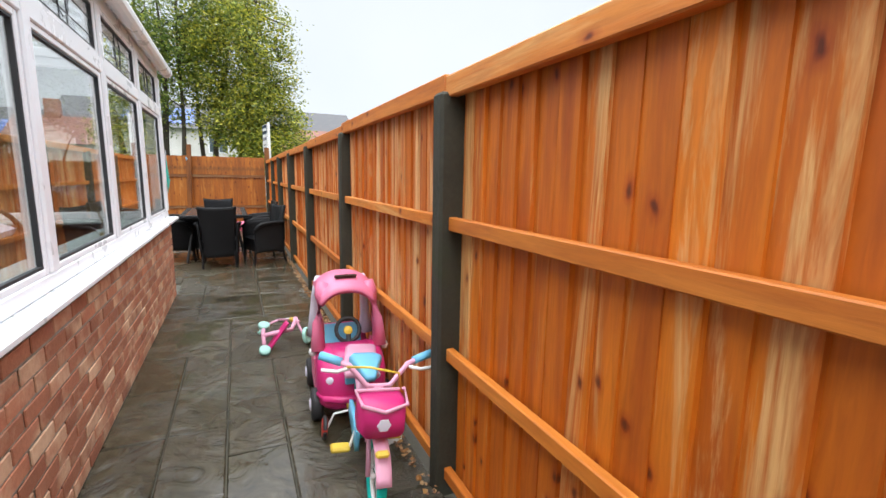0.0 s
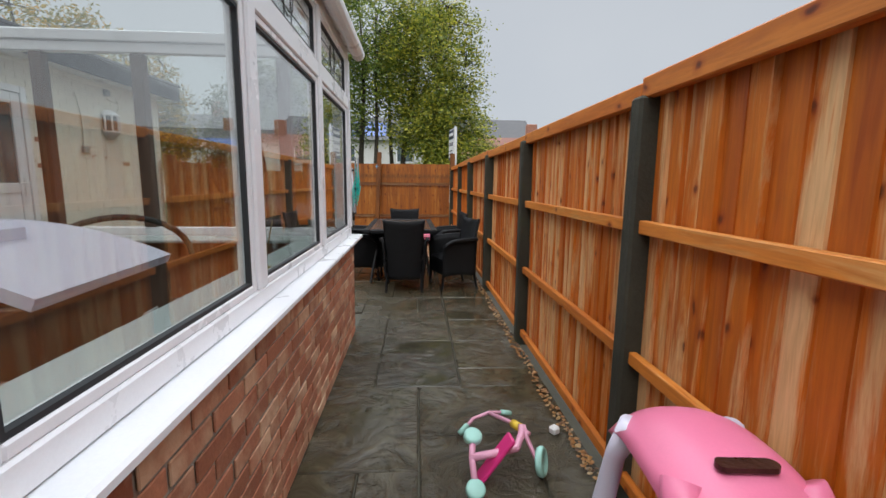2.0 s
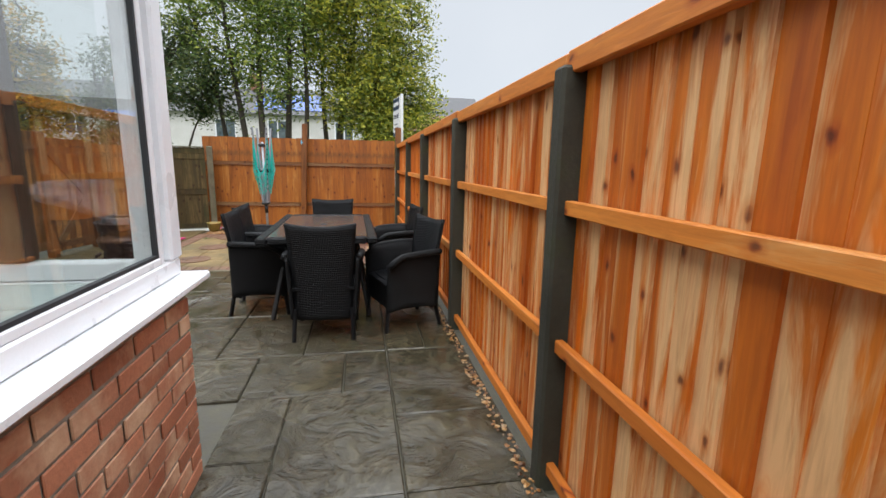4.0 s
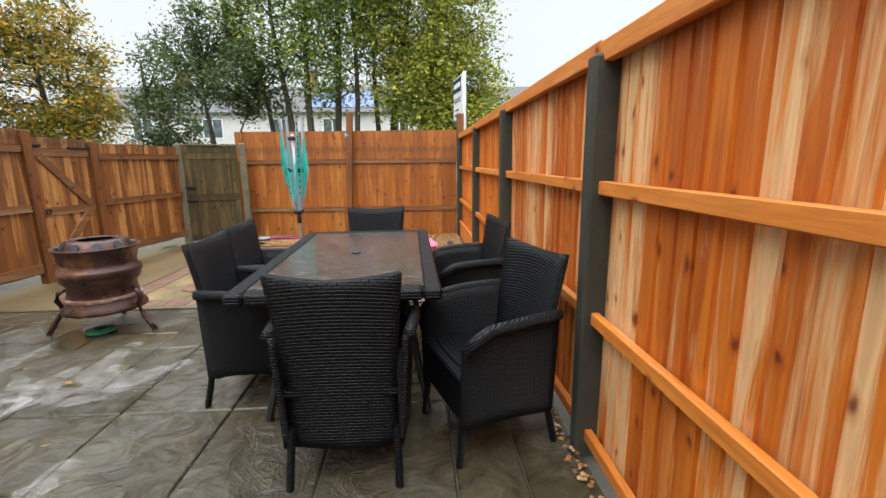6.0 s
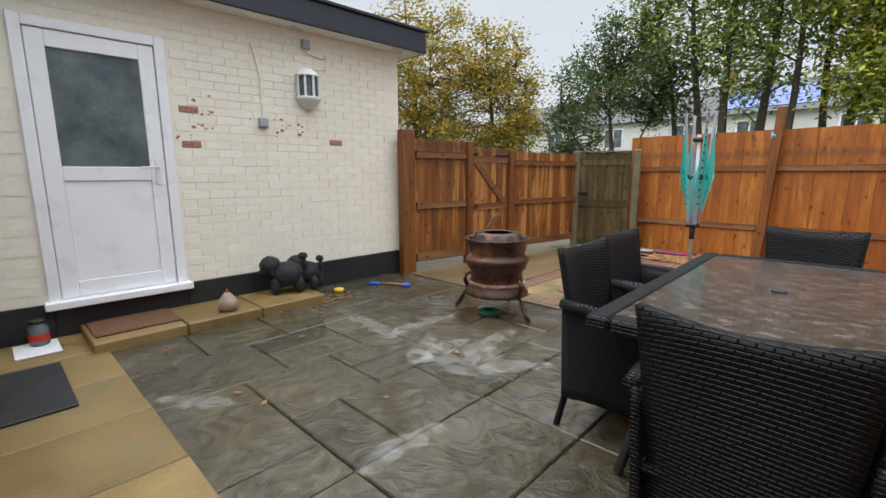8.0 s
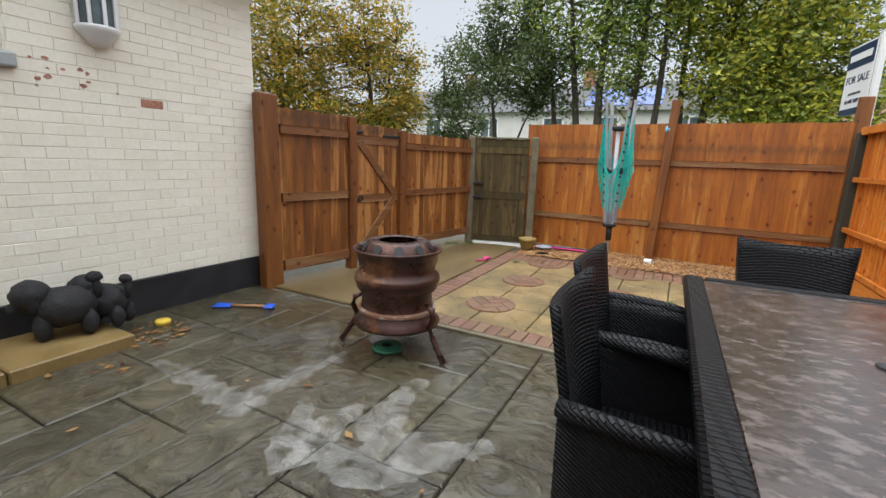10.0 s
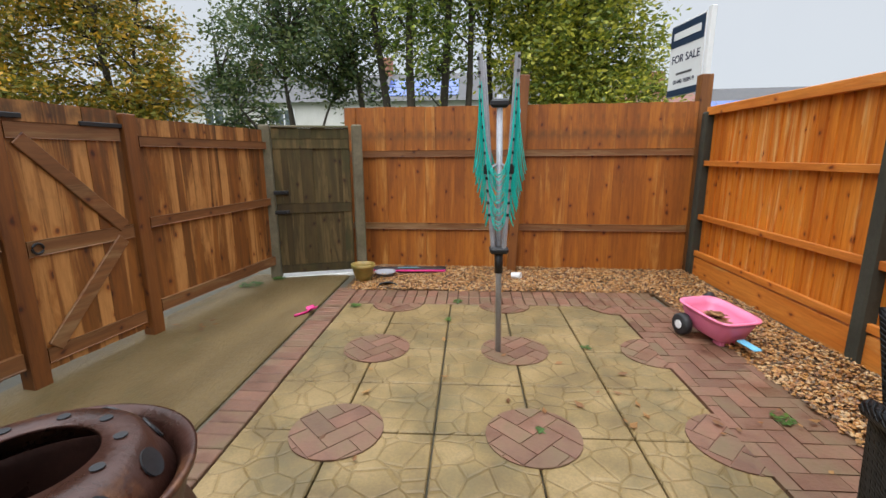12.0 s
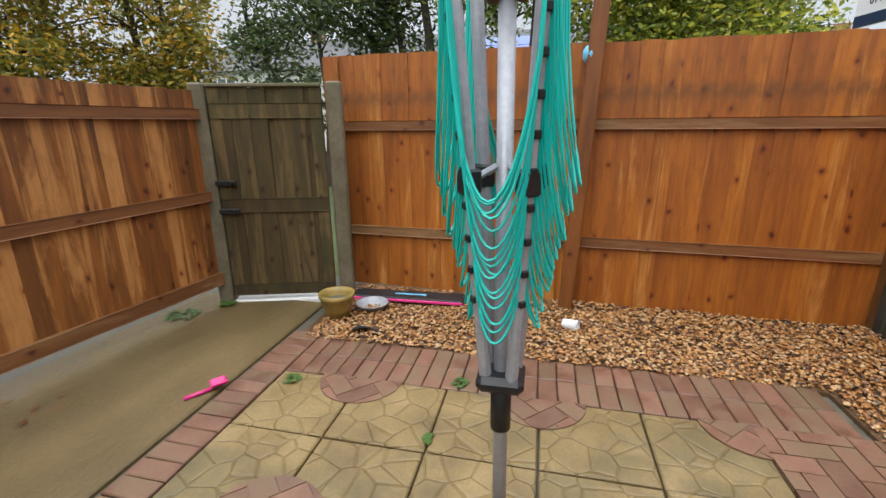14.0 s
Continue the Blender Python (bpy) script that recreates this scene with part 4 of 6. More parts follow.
for k in range(4):
    q = radians(38 + 90 * k)
    c, s = math.cos(q), math.sin(q)
    foot, tip = Vector((0.045 * c, 0.045 * s, 0.71)), Vector((0.15 * c, 0.15 * s, 1.87))
    arm = part("arm", tube([foot, tip], 0.016, sides=10), GREY_METAL, dryer, "grey arm with black line holes")
    part("joint", box(-0.022, -0.022, -0.028, 0.022, 0.022, 0.028, 0.006, m=Matrix.Translation(foot.lerp(tip, 0.44)) @ pose(0, 0, 0, 0, 0, math.degrees(q))), DARK_METAL, arm, "black strut joint")
    part("strut", tube([foot.lerp(tip, 0.44), (0.022 * c, 0.022 * s, 1.25)], 0.008, sides=6), GREY_METAL, arm)
    eye = bmesh.new()
    for f in np.linspace(0.2, 0.98, 13):
        p = foot.lerp(tip, float(f))
        box(-0.009, -0.009, -0.009, 0.009, 0.009, 0.009, 0.003, eye, Matrix.Translation(p + Vector((0.012 * c, 0.012 * s, 0))) @ pose(0, 0, 0, 0, 0, math.degrees(q)))
    part("line_holes", eye, DARK_METAL, arm, "black line eyelets")["kind"] = "stuff"
for k in range(4):
    q0, q1 = radians(38 + 90 * k), radians(128 + 90 * k)
    for i, f in enumerate(np.linspace(0.3, 0.99, 17)):
        a = Vector((0.045, 0, 0.71)).lerp(Vector((0.15, 0, 1.87)), float(f))
        u, v = Vector((a.x * math.cos(q0), a.x * math.sin(q0), a.z)), Vector((a.x * math.cos(q1), a.x * math.sin(q1), a.z))
        drop = 0.08 + 0.62 * float(f) ** 1.3 * rd.uniform(0.86, 1.0)
        qm = (q0 + q1) / 2 + rd.uniform(-0.12, 0.12)
        bulge = 0.015 + 0.035 * float(f) + 0.012 * rd.random()
        pts = []
        for w in np.linspace(0, 1, 15):
            w = float(w)
            g = math.sin(math.pi * w) ** 0.42
            p = u.lerp(v, w)
            out = Vector((math.cos(qm), math.sin(qm), 0)) * bulge * math.sin(math.pi * w)
            pts.append(p + out + Vector((0, 0, -drop * g)))
        part("line", tube(pts, 0.0032, None, 5), TEAL, dryer, "slack teal washing line")

# ---- for-sale board ----
sg = thing("for_sale_board", "white and navy for-sale board on a white post beyond the fence", "sign", pose(2.86, 13.30, 0, 0, 0, 7.5))
part("post", box(-0.03, -0.03, -0.08, 0.03, 0.03, 2.84, 0.004), WHITE, sg, "white square post")
part("board", box(-0.045, 0.03, 1.98, -0.032, 0.66, 2.80, 0.003), WHITE, sg)
part("navy_band", box(-0.049, 0.034, 2.54, -0.0455, 0.656, 2.78), BOARD_NAVY, sg, "navy header band")
part("navy_foot", box(-0.049, 0.034, 1.985, -0.0455, 0.656, 2.06), BOARD_NAVY, sg, "navy footer band")
lettering("lettering", "FOR SALE", 0.125, INK, pose(-0.047, 0.345, 2.36, 90, 0, -90), sg)
lettering("number", "01440 768919", 0.07, INK, pose(-0.047, 0.345, 2.12, 90, 0, -90), sg)
part("logo_bar", box(-0.052, 0.09, 2.62, -0.0495, 0.6, 2.70, 0.001), WHITE, sg, "plain white logo bar")
part("text_bar", box(-0.048, 0.2, 2.22, -0.0455, 0.5, 2.245), SLATE, sg)

# ---- toy car ----
car = thing("toy_car", "pink ride-on toy car with open sides and roof", "toy car", pose(2.53, 2.17, 0, 0, 0, -5) @ Matrix.Scale(0.92, 4))


def loft(sections, bm=None):
    """A skin over rounded rectangles (y, half width, z low, z high, corner)."""
    bm = bm or bmesh.new()
    rings = []
    for y, w, z0, z1, c in sections:
        ring = []
        for cx, cz, a0 in ((w - c, z1 - c, 0), (-(w - c), z1 - c, 90), (-(w - c), z0 + c, 180), (w - c, z0 + c, 270)):
            for a in (0, 30, 60, 90):
                ring.append(bm.verts.new((cx + c * math.cos(radians(a0 + a)), y, cz + c * math.sin(radians(a0 + a)))))
        rings.append(ring)
    for u, v in zip(rings, rings[1:]):
        for k in range(len(u)):
            bm.faces.new((u[k], u[(k + 1) % len(u)], v[(k + 1) % len(u)], v[k]))
    bm.faces.new(rings[0])
    bm.faces.new(rings[-1][::-1])
    bmesh.ops.recalc_face_normals(bm, faces=bm.faces[:])
    return bm


part("body", loft([(-0.385, 0.13, 0.13, 0.3, 0.06), (-0.37, 0.18, 0.11, 0.36, 0.08), (-0.33, 0.205, 0.1, 0.41, 0.08), (-0.22, 0.21, 0.09, 0.45, 0.07), (-0.16, 0.21, 0.09, 0.46, 0.05)]), HOT_PINK, car, "deep pink moulded nose", True)
part("floor_pan", loft([(-0.16, 0.205, 0.09, 0.24, 0.05), (0.2, 0.205, 0.09, 0.24, 0.05), (0.36, 0.19, 0.1, 0.42, 0.06), (0.40, 0.16, 0.14, 0.4, 0.06)]), HOT_PINK, car, "deep pink lower body", True)
part("bonnet", loft([(-0.376, 0.06, 0.27, 0.35, 0.035), (-0.30, 0.12, 0.3, 0.435, 0.05), (-0.2, 0.14, 0.35, 0.472, 0.05)]), HOT_PINK, car, "", True)
part("bumper", tube([(-0.2, -0.3, 0.2), (-0.17, -0.37, 0.19), (-0.08, -0.405, 0.185), (0.08, -0.405, 0.185), (0.17, -0.37, 0.19), (0.2, -0.3, 0.2)], 0.022), HOT_PINK, car, "", True)
part("number_plate", box(-0.055, -0.402, 0.275, 0.055, -0.374, 0.335, 0.006), SKY_BLUE, car, "pale blue number plate sticker")
part("yellow_sticker", box(-0.05, -0.412, 0.125, 0.05, -0.385, 0.165, 0.004), YELLOW, car)
for s in (-1, 1):
    part("headlight", turned([(0, 0.012), (0.02, 0.01), (0.032, 0), (0.032, -0.02), (0, -0.02)], 18, m=pose(s * 0.145, -0.368, 0.3, 90, 0, s * 18)), LILAC, car, "lilac headlight", True)
    part("front_pillar", tube([(s * 0.195, -0.2, 0.43), (s * 0.185, -0.16, 0.6), (s * 0.165, -0.1, 0.76), (s * 0.14, -0.06, 0.82)], [0.045, 0.036, 0.038, 0.045]), PINK, car, "pink front pillar", True)
    part("rear_pillar", tube([(s * 0.185, 0.30, 0.36), (s * 0.185, 0.29, 0.5), (s * 0.17, 0.26, 0.68), (s * 0.14, 0.22, 0.80)], [0.055, 0.034, 0.03, 0.04]), LILAC, car, "pale lilac rear pillar", True)
    part("mirror", turned([(0, 0.03), (0.02, 0.02), (0.026, 0), (0.02, -0.02), (0, -0.03)], 12, m=pose(s * 0.225, -0.19, 0.425)), WHITE, car, "white wing mirror", True)
    part("door", loft([(-0.15, 0.012, 0.12, 0.36, 0.01), (0.18, 0.012, 0.12, 0.36, 0.01)]), PINK, car, "pink side door").matrix_basis = pose(s * 0.205, 0, 0)
    for y in (-0.24, 0.26):
        w = part("wheel", turned([(0.0, 0.03), (0.05, 0.034), (0.088, 0.034), (0.1, 0.02), (0.1, -0.02), (0.088, -0.034), (0.05, -0.034), (0, -0.03)], 24, m=pose(s * 0.215, y, 0.1, 0, 90, 0)), RUBBER, car, "black plastic wheel", True)
        part("hub_cap", turned([(0, 0.012), (0.03, 0.01), (0.04, 0), (0, 0)], 16, m=pose(s * 0.249, y, 0.1, 0, 90 * s, 0)), LILAC, w)


def roof(u, v):
    x, y = -0.195 + 0.39 * u, -0.18 + 0.50 * v
    return (x * (1 - 0.1 * abs(2 * v - 1) ** 2), y, 0.875 - 0.085 * abs(2 * u - 1) ** 2.6 - 0.07 * abs(2 * v - 1) ** 2.5)


bm = shell(roof, 14, 14, 0.03)
part("roof", bm, PINK, car, "pink rounded roof, hand hole shown by a dark plate", True)
# roof is uncut: a dark plate stands for the shade in the slot
part("hand_hole", slab([(0.022 * math.cos(q) + (0.05 if math.cos(q) > 0 else -0.05), 0.02 * math.sin(q)) for q in np.linspace(0, math.tau, 17)[:-1]], 0.86, 0.8735), RUST_AND_SLOT, car, "dark plate for the shaded slot in the roof").matrix_basis = pose(0.0, -0.02, 0.004, 3, 0, 0)
part("seat", loft([(0.04, 0.15, 0.24, 0.27, 0.012), (0.24, 0.15, 0.24, 0.28, 0.012), (0.28, 0.14, 0.26, 0.44, 0.02)]), SKY_BLUE, car, "pale blue seat", True)
st = part("steering_wheel", tube([(0.075 * math.cos(q), -0.14 + 0.03 * math.sin(q), 0.53 + 0.07 * math.sin(q)) for q in np.linspace(0, math.tau, 19)[:-1]], 0.013, closed=True), RUBBER, car, "black steering wheel", True)
part("horn", turned([(0, 0.02), (0.025, 0.015), (0.03, 0), (0, 0)], 14, m=pose(0, -0.15, 0.53, 70, 0, 0)), YELLOW, st, "yellow horn button")
part("column", tube([(0, -0.14, 0.53), (0, -0.2, 0.44)], 0.016), RUBBER, st)

# ---- child's bicycle ----
bike = thing("childs_bicycle", "pink and teal child's bicycle with basket and stabilisers", "bicycle", pose(2.45, 1.42, 0, 0, 5, -7))


def wheel(parent, x, y, r, w, tyre, rim, m=Matrix.Identity(4), label=""):
    t = part("wheel", tube([(x, y + (r - w) * math.cos(q), r + (r - w) * math.sin(q)) for q in np.linspace(0, math.tau, 29)[:-1]], w, closed=True), tyre, parent, label, True)
    part("rim", tube([(x, y + (r - 2.1 * w) * math.cos(q), r + (r - 2.1 * w) * math.sin(q)) for q in np.linspace(0, math.tau, 29)[:-1]], w * 0.45, closed=True, sides=6), rim, t, "pale rim")
    sp = bmesh.new()
    for q in np.linspace(0, math.tau, 13)[:-1]:
        tube([(x, y, r), (x, y + (r - 2.1 * w) * math.cos(q), r + (r - 2.1 * w) * math.sin(q))], 0.0018, sp, 4)
    tube([(x - 0.025, y, r), (x + 0.025, y, r)], 0.012, sp)
    part("spokes", sp, WHITE, t)


wheel(bike, 0, -0.27, 0.152, 0.021, TEAL, WHITE, label="teal front tyre")
wheel(bike, 0, 0.30, 0.152, 0.021, TEAL, WHITE, label="teal rear tyre")
part("mudguard", shell(lambda u, v: ((v - 0.5) * 0.062, -0.27 + 0.172 * math.cos(radians(20 + 140 * u)), 0.152 + 0.172 * math.sin(radians(20 + 140 * u))), 14, 3, 0.004), PALE_PINK, bike, "pink front mudguard", True)
part("rear_mudguard", shell(lambda u, v: ((v - 0.5) * 0.07, 0.30 + 0.175 * math.cos(radians(10 + 140 * u)), 0.152 + 0.175 * math.sin(radians(10 + 140 * u))), 14, 3, 0.004), PALE_PINK, bike, "", True)
for s in (-1, 1):
    part("fork", tube([(s * 0.035, -0.27, 0.152), (s * 0.035, -0.22, 0.30), (0.0, -0.205, 0.37)], 0.011), PALE_PINK, bike, "pink fork", True)
part("head_tube", tube([(0, -0.215, 0.33), (0, -0.17, 0.5)], 0.02), PALE_PINK, bike, "", True)
part("frame", tube([(0, -0.2, 0.4), (0, -0.1, 0.27), (0, 0.05, 0.2), (0, 0.12, 0.3), (0, 0.15, 0.42)], 0.02), PALE_PINK, bike, "pink step-through frame", True)
part("chain_guard", shell(lambda u, v: (-0.06, -0.03 + 0.3 * u, 0.17 + 0.02 * u + (v - 0.5) * 0.11 * (1 - 0.4 * u)), 8, 3, 0.02), SKY_BLUE, bike, "blue chain guard", True)
part("saddle", loft([(0.03, 0.025, 0.43, 0.46, 0.012), (0.12, 0.05, 0.43, 0.475, 0.015), (0.22, 0.085, 0.43, 0.49, 0.02), (0.26, 0.07, 0.44, 0.485, 0.02)]), SKY_BLUE, bike, "pale blue saddle", True)
part("doll_seat", loft([(0.29, 0.09, 0.33, 0.36, 0.012), (0.37, 0.09, 0.33, 0.37, 0.012), (0.4, 0.085, 0.33, 0.48, 0.03)]), PALE_PINK, bike, "pink rear doll seat", True)
bars = part("handlebar", tube([(-0.2, -0.1, 0.60), (-0.13, -0.13, 0.585), (-0.05, -0.16, 0.5), (0.05, -0.16, 0.5), (0.13, -0.13, 0.585), (0.2, -0.1, 0.60)], 0.012), PALE_PINK, bike, "pink handlebar", True)
for s in (-1, 1):
    part("grip", tube([(s * 0.16, -0.115, 0.593), (s * 0.25, -0.08, 0.612)], 0.019), SKY_BLUE, bars, "pale blue grip", True)
    part("brake_lever", tube([(s * 0.13, -0.15, 0.58), (s * 0.18, -0.165, 0.572), (s * 0.245, -0.15, 0.575)], 0.008), WHITE, bars, "white brake lever", True)
    part("pedal", box(s * 0.12 - 0.045, -0.0, 0.09 + 0.05 * (s > 0), s * 0.12 + 0.045, 0.06, 0.115 + 0.05 * (s > 0), 0.008), YELLOW, bike, "yellow pedal")
    part("crank", tube([(s * 0.05, 0.04, 0.19), (s * 0.075, 0.035, 0.1 + 0.05 * (s > 0))], 0.008), WHITE, bike)
    stb = part("stabiliser", tube([(s * 0.02, 0.30, 0.152), (s * 0.13, 0.3, 0.13), (s * 0.16, 0.3, 0.055)], 0.006), WHITE, bike, "stabiliser arm")
    part("small_wheel", turned([(0, 0.012), (0.045, 0.014), (0.055, 0.008), (0.055, -0.008), (0.045, -0.014), (0, -0.012)], 20, m=pose(s * 0.175, 0.3, 0.056, 0, 90, 0)), RED, stb, "black and red stabiliser wheel", True)
    part("small_tyre", tube([(s * 0.175, 0.3 + 0.052 * math.cos(q), 0.056 + 0.05 * math.sin(q)) for q in np.linspace(0, math.tau, 21)[:-1]], 0.011, closed=True, sides=6), RUBBER, stb)
part("brake_cable", tube([(-0.14, -0.15, 0.585), (-0.06, -0.24, 0.62), (0.06, -0.26, 0.6), (0.1, -0.2, 0.46), (0.03, -0.2, 0.33)], 0.005), YELLOW, bike, "yellow brake cable", True)
bk = part("basket", loft([(-0.335, 0.085, 0.36, 0.485, 0.03), (-0.27, 0.10, 0.35, 0.5, 0.03), (-0.21, 0.10, 0.36, 0.5, 0.03)]), HOT_PINK, bike, "deep pink basket", True)
part("basket_trim", tube([(-0.09, -0.335, 0.5), (0, -0.345, 0.475), (0.09, -0.335, 0.5), (0.105, -0.21, 0.505), (-0.105, -0.21, 0.505)], 0.008, closed=True), PALE_PINK, bk)
part("emblem", turned([(0, 0.004), (0.025, 0.003), (0.03, 0), (0, 0)], 6, m=pose(0, -0.338, 0.415, 90, 0, 0)), LILAC, bk)
part("front_reflector", box(-0.035, -0.40, 0.31, 0.02, -0.37, 0.335, 0.008), YELLOW, bike)
solo("paper_carton", box(-0.05, -0.06, 0, 0.05, 0.06, 0.24, 0.004), WHITE, "small white carton standing against the fence foot", "carton", pose(2.635, 1.62, 0, 0, 0, 12))

# ---- scooter lying on its side ----
sc = thing("toy_scooter", "pink three-wheeled scooter with mint wheels lying over", "scooter", pose(2.2, 3.25, 0) @ Matrix.Scale(0.85, 4) @ pose(-2.2, -3.45, 0))
part("deck", box(-0.05, -0.13, -0.012, 0.05, 0.17, 0.012, 0.008, m=pose(2.19, 3.37, 0.11, 52, 0, -83)), HOT_PINK, sc, "deep pink deck")
part("deck_frame", tube([(2.06, 3.36, 0.14), (2.20, 3.38, 0.15), (2.33, 3.42, 0.15), (2.37, 3.48, 0.2), (2.38, 3.51, 0.24)], 0.022), PALE_PINK, sc, "pale pink frame", True)
part("rear_axle", tube([(2.075, 3.26, 0.06), (2.07, 3.36, 0.14), (2.08, 3.42, 0.2)], 0.018), PALE_PINK, sc, "", True)
for p, a in (((2.075, 3.23, 0.045), 70), ((2.085, 3.45, 0.21), 60)):
    part("rear_wheel", turned([(0, 0.022), (0.04, 0.022), (0.052, 0.014), (0.052, -0.014), (0.04, -0.022), (0, -0.022)], 24, m=pose(*p, a - 40, 8, 0)), MINT, sc, "mint green wheel", True)
part("front_wheel", turned([(0, 0.012), (0.05, 0.012), (0.055, 0.02), (0.075, 0.018), (0.082, 0.008), (0.082, -0.008), (0.075, -0.018), (0.055, -0.02), (0.05, -0.012), (0, -0.012)], 28, m=pose(2.47, 3.40, 0.078, 8, 78, -20)), MINT, sc, "mint green front wheel", True)
part("fork", tube([(2.385, 3.50, 0.24), (2.40, 3.46, 0.18), (2.44, 3.40, 0.09), (2.475, 3.40, 0.085)], 0.013), PALE_PINK, sc, "", True)
part("steering_stem", tube([(2.41, 3.46, 0.21), (2.36, 3.58, 0.20), (2.25, 3.86, 0.12)], 0.013), PALE_PINK, sc, "pale pink stem", True)
part("clamp", tube([(2.375, 3.54, 0.205), (2.35, 3.61, 0.19)], 0.026), YELLOW, sc, "yellow stem clamp", True)
part("handlebar", tube([(2.06, 3.80, 0.025), (2.14, 3.85, 0.09), (2.25, 3.87, 0.12), (2.36, 3.90, 0.10)], 0.012), PALE_PINK, sc, "", True)
part("grip", tube([(2.045, 3.79, 0.022), (2.10, 3.83, 0.06)], 0.018), MINT, sc, "mint grip", True)
part("grip", tube([(2.33, 3.893, 0.108), (2.40, 3.905, 0.09)], 0.018), MINT, sc, "mint grip", True)
solo("paper_scrap", box(-0.025, -0.025, 0, 0.025, 0.025, 0.045, 0.01), WHITE, "crumpled white scrap by the fence", "litter", pose(2.60, 3.55, 0.0, 0, 0, 30))

# ---- pink toy cart ----
cart = thing("toy_cart", "pink plastic toy trailer holding dead leaves", "toy cart", pose(2.05, 11.12, 0.008, -5, 0, -165) @ Matrix.Scale(1.05, 4))
tub = bmesh.new()


def tub_ring(w, l, z, n=28):
    return [(math.copysign(abs(math.cos(q)) ** 0.45, math.cos(q)) * w, math.copysign(abs(math.sin(q)) ** 0.45, math.sin(q)) * l, z) for q in np.linspace(0, math.tau, n + 1)[:-1]]


rings = [[tub.verts.new(p) for p in tub_ring(*r)] for r in ((0.10, 0.15, 0.055), (0.115, 0.17, 0.07), (0.145, 0.205, 0.17), (0.152, 0.215, 0.20), (0.165, 0.23, 0.205), (0.165, 0.23, 0.215), (0.145, 0.205, 0.213), (0.13, 0.19, 0.17), (0.10, 0.155, 0.085))]
for u, v in zip(rings, rings[1:]):
    for k in range(28):
        tub.faces.new((u[k], u[(k + 1) % 28], v[(k + 1) % 28], v[k]))
tub.faces.new(rings[0][::-1])
tub.faces.new(rings[-1])
bmesh.ops.recalc_face_normals(tub, faces=tub.faces[:])
part("tub", tub, PINK, cart, "pink moulded tub", True)
for s in (-1, 1):
    w = part("wheel", turned([(0.03, 0.03), (0.062, 0.03), (0.075, 0.02), (0.075, -0.02), (0.062, -0.03), (0.03, -0.03)], 26, m=pose(s * 0.165, -0.11, 0.072, 0, 90, 0)), RUBBER, cart, "black ribbed wheel", True)
    part("hub", turned([(0, 0.02), (0.03, 0.018), (0.036, -0.01), (0, -0.01)], 18, m=pose(s * 0.18, -0.11, 0.072, 0, 90 * s, 0)), WHITE, w, "white hub")
part("axle", tube([(-0.16, -0.11, 0.072), (0.16, -0.11, 0.072)], 0.01), RUBBER, cart)
part("foot", box(-0.06, 0.05, 0.0, 0.06, 0.13, 0.06, 0.012), PINK, cart)
part("drawbar", box(-0.028, 0.2, 0.085, 0.028, 0.34, 0.1, 0.007), SKY_BLUE, cart, "blue drawbar tongue")


def leaf_litter(name, spots, label, seed, size=0.03, mat=None):
    """Flat curled leaves scattered about spots (x, y, z, radius, count)."""
    r = random.Random(seed)
    vs, fs = [], []
    for x, y, z, rad, n in spots:
        for _ in range(n):
            d, q, a = rad * math.sqrt(r.random()), r.uniform(0, math.tau), r.uniform(0, math.tau)
            s = size * r.uniform(0.5, 1.3)
            cx, cy, cz = x + d * math.cos(q), y + d * math.sin(q), z + r.uniform(0.003, 0.012)
            k = len(vs)
            for u, v, h in ((-1, 0, r.uniform(0, 0.5)), (0, -0.5, 0), (1, 0, r.uniform(0, 0.5)), (0, 0.5, r.uniform(0, 0.3))):
                vs.append((cx + s * (u * math.cos(a) - v * math.sin(a)), cy + s * (u * math.sin(a) + v * math.cos(a)), cz + s * h * 0.6))
            fs.append((k, k + 1, k + 2, k + 3))
    ob = new(name, raw(name, vs, fs, mat or FALLEN))
    return tagged(ob, label, "leaves", kind="stuff")


leaf_litter("leaves_in_cart", [(2.05, 11.13, 0.12, 0.09, 60), (2.05, 11.14, 0.15, 0.07, 60), (2.05, 11.14, 0.18, 0.05, 40)], "brown dead leaves heaped in the pink cart", 3, 0.042)
leaf_litter("fallen_leaves", [(-2.1, 7.95, 0.0, 0.25, 60), (-2.2, 5.95, 0.0, 0.25, 40), (-1.75, 7.55, 0, 0.1, 8), (-1.9, 11.2, 0, 0.2, 10), (0.2, 10.1, 0.012, 0.9, 14), (-0.5, 7.0, 0.005, 1.5, 14), (-2.4, 7.6, 0.085, 0.22, 30), (1.3, 10.2, 0.012, 0.5, 8), (1.9, 10.0, 0.02, 0.4, 10)], "scattered brown autumn leaves on the paving", 5)

# ---- by the house wall ----
part_step = thing("step", "long low step of yellow slabs along the house wall", "step", kind="structure")
for y0, y1 in ((5.95, 6.55), (6.56, 7.16), (7.17, 7.80)):
    part("slab", box(-2.60, y0, -0.01, -1.98, y1, 0.08, 0.008), YELLOW_SLAB, part_step)
solo("doormat", box(-2.56, 5.98, 0.081, -2.12, 6.56, 0.098, 0.006), COIR, "damp brown coir doormat on the step", "doormat")


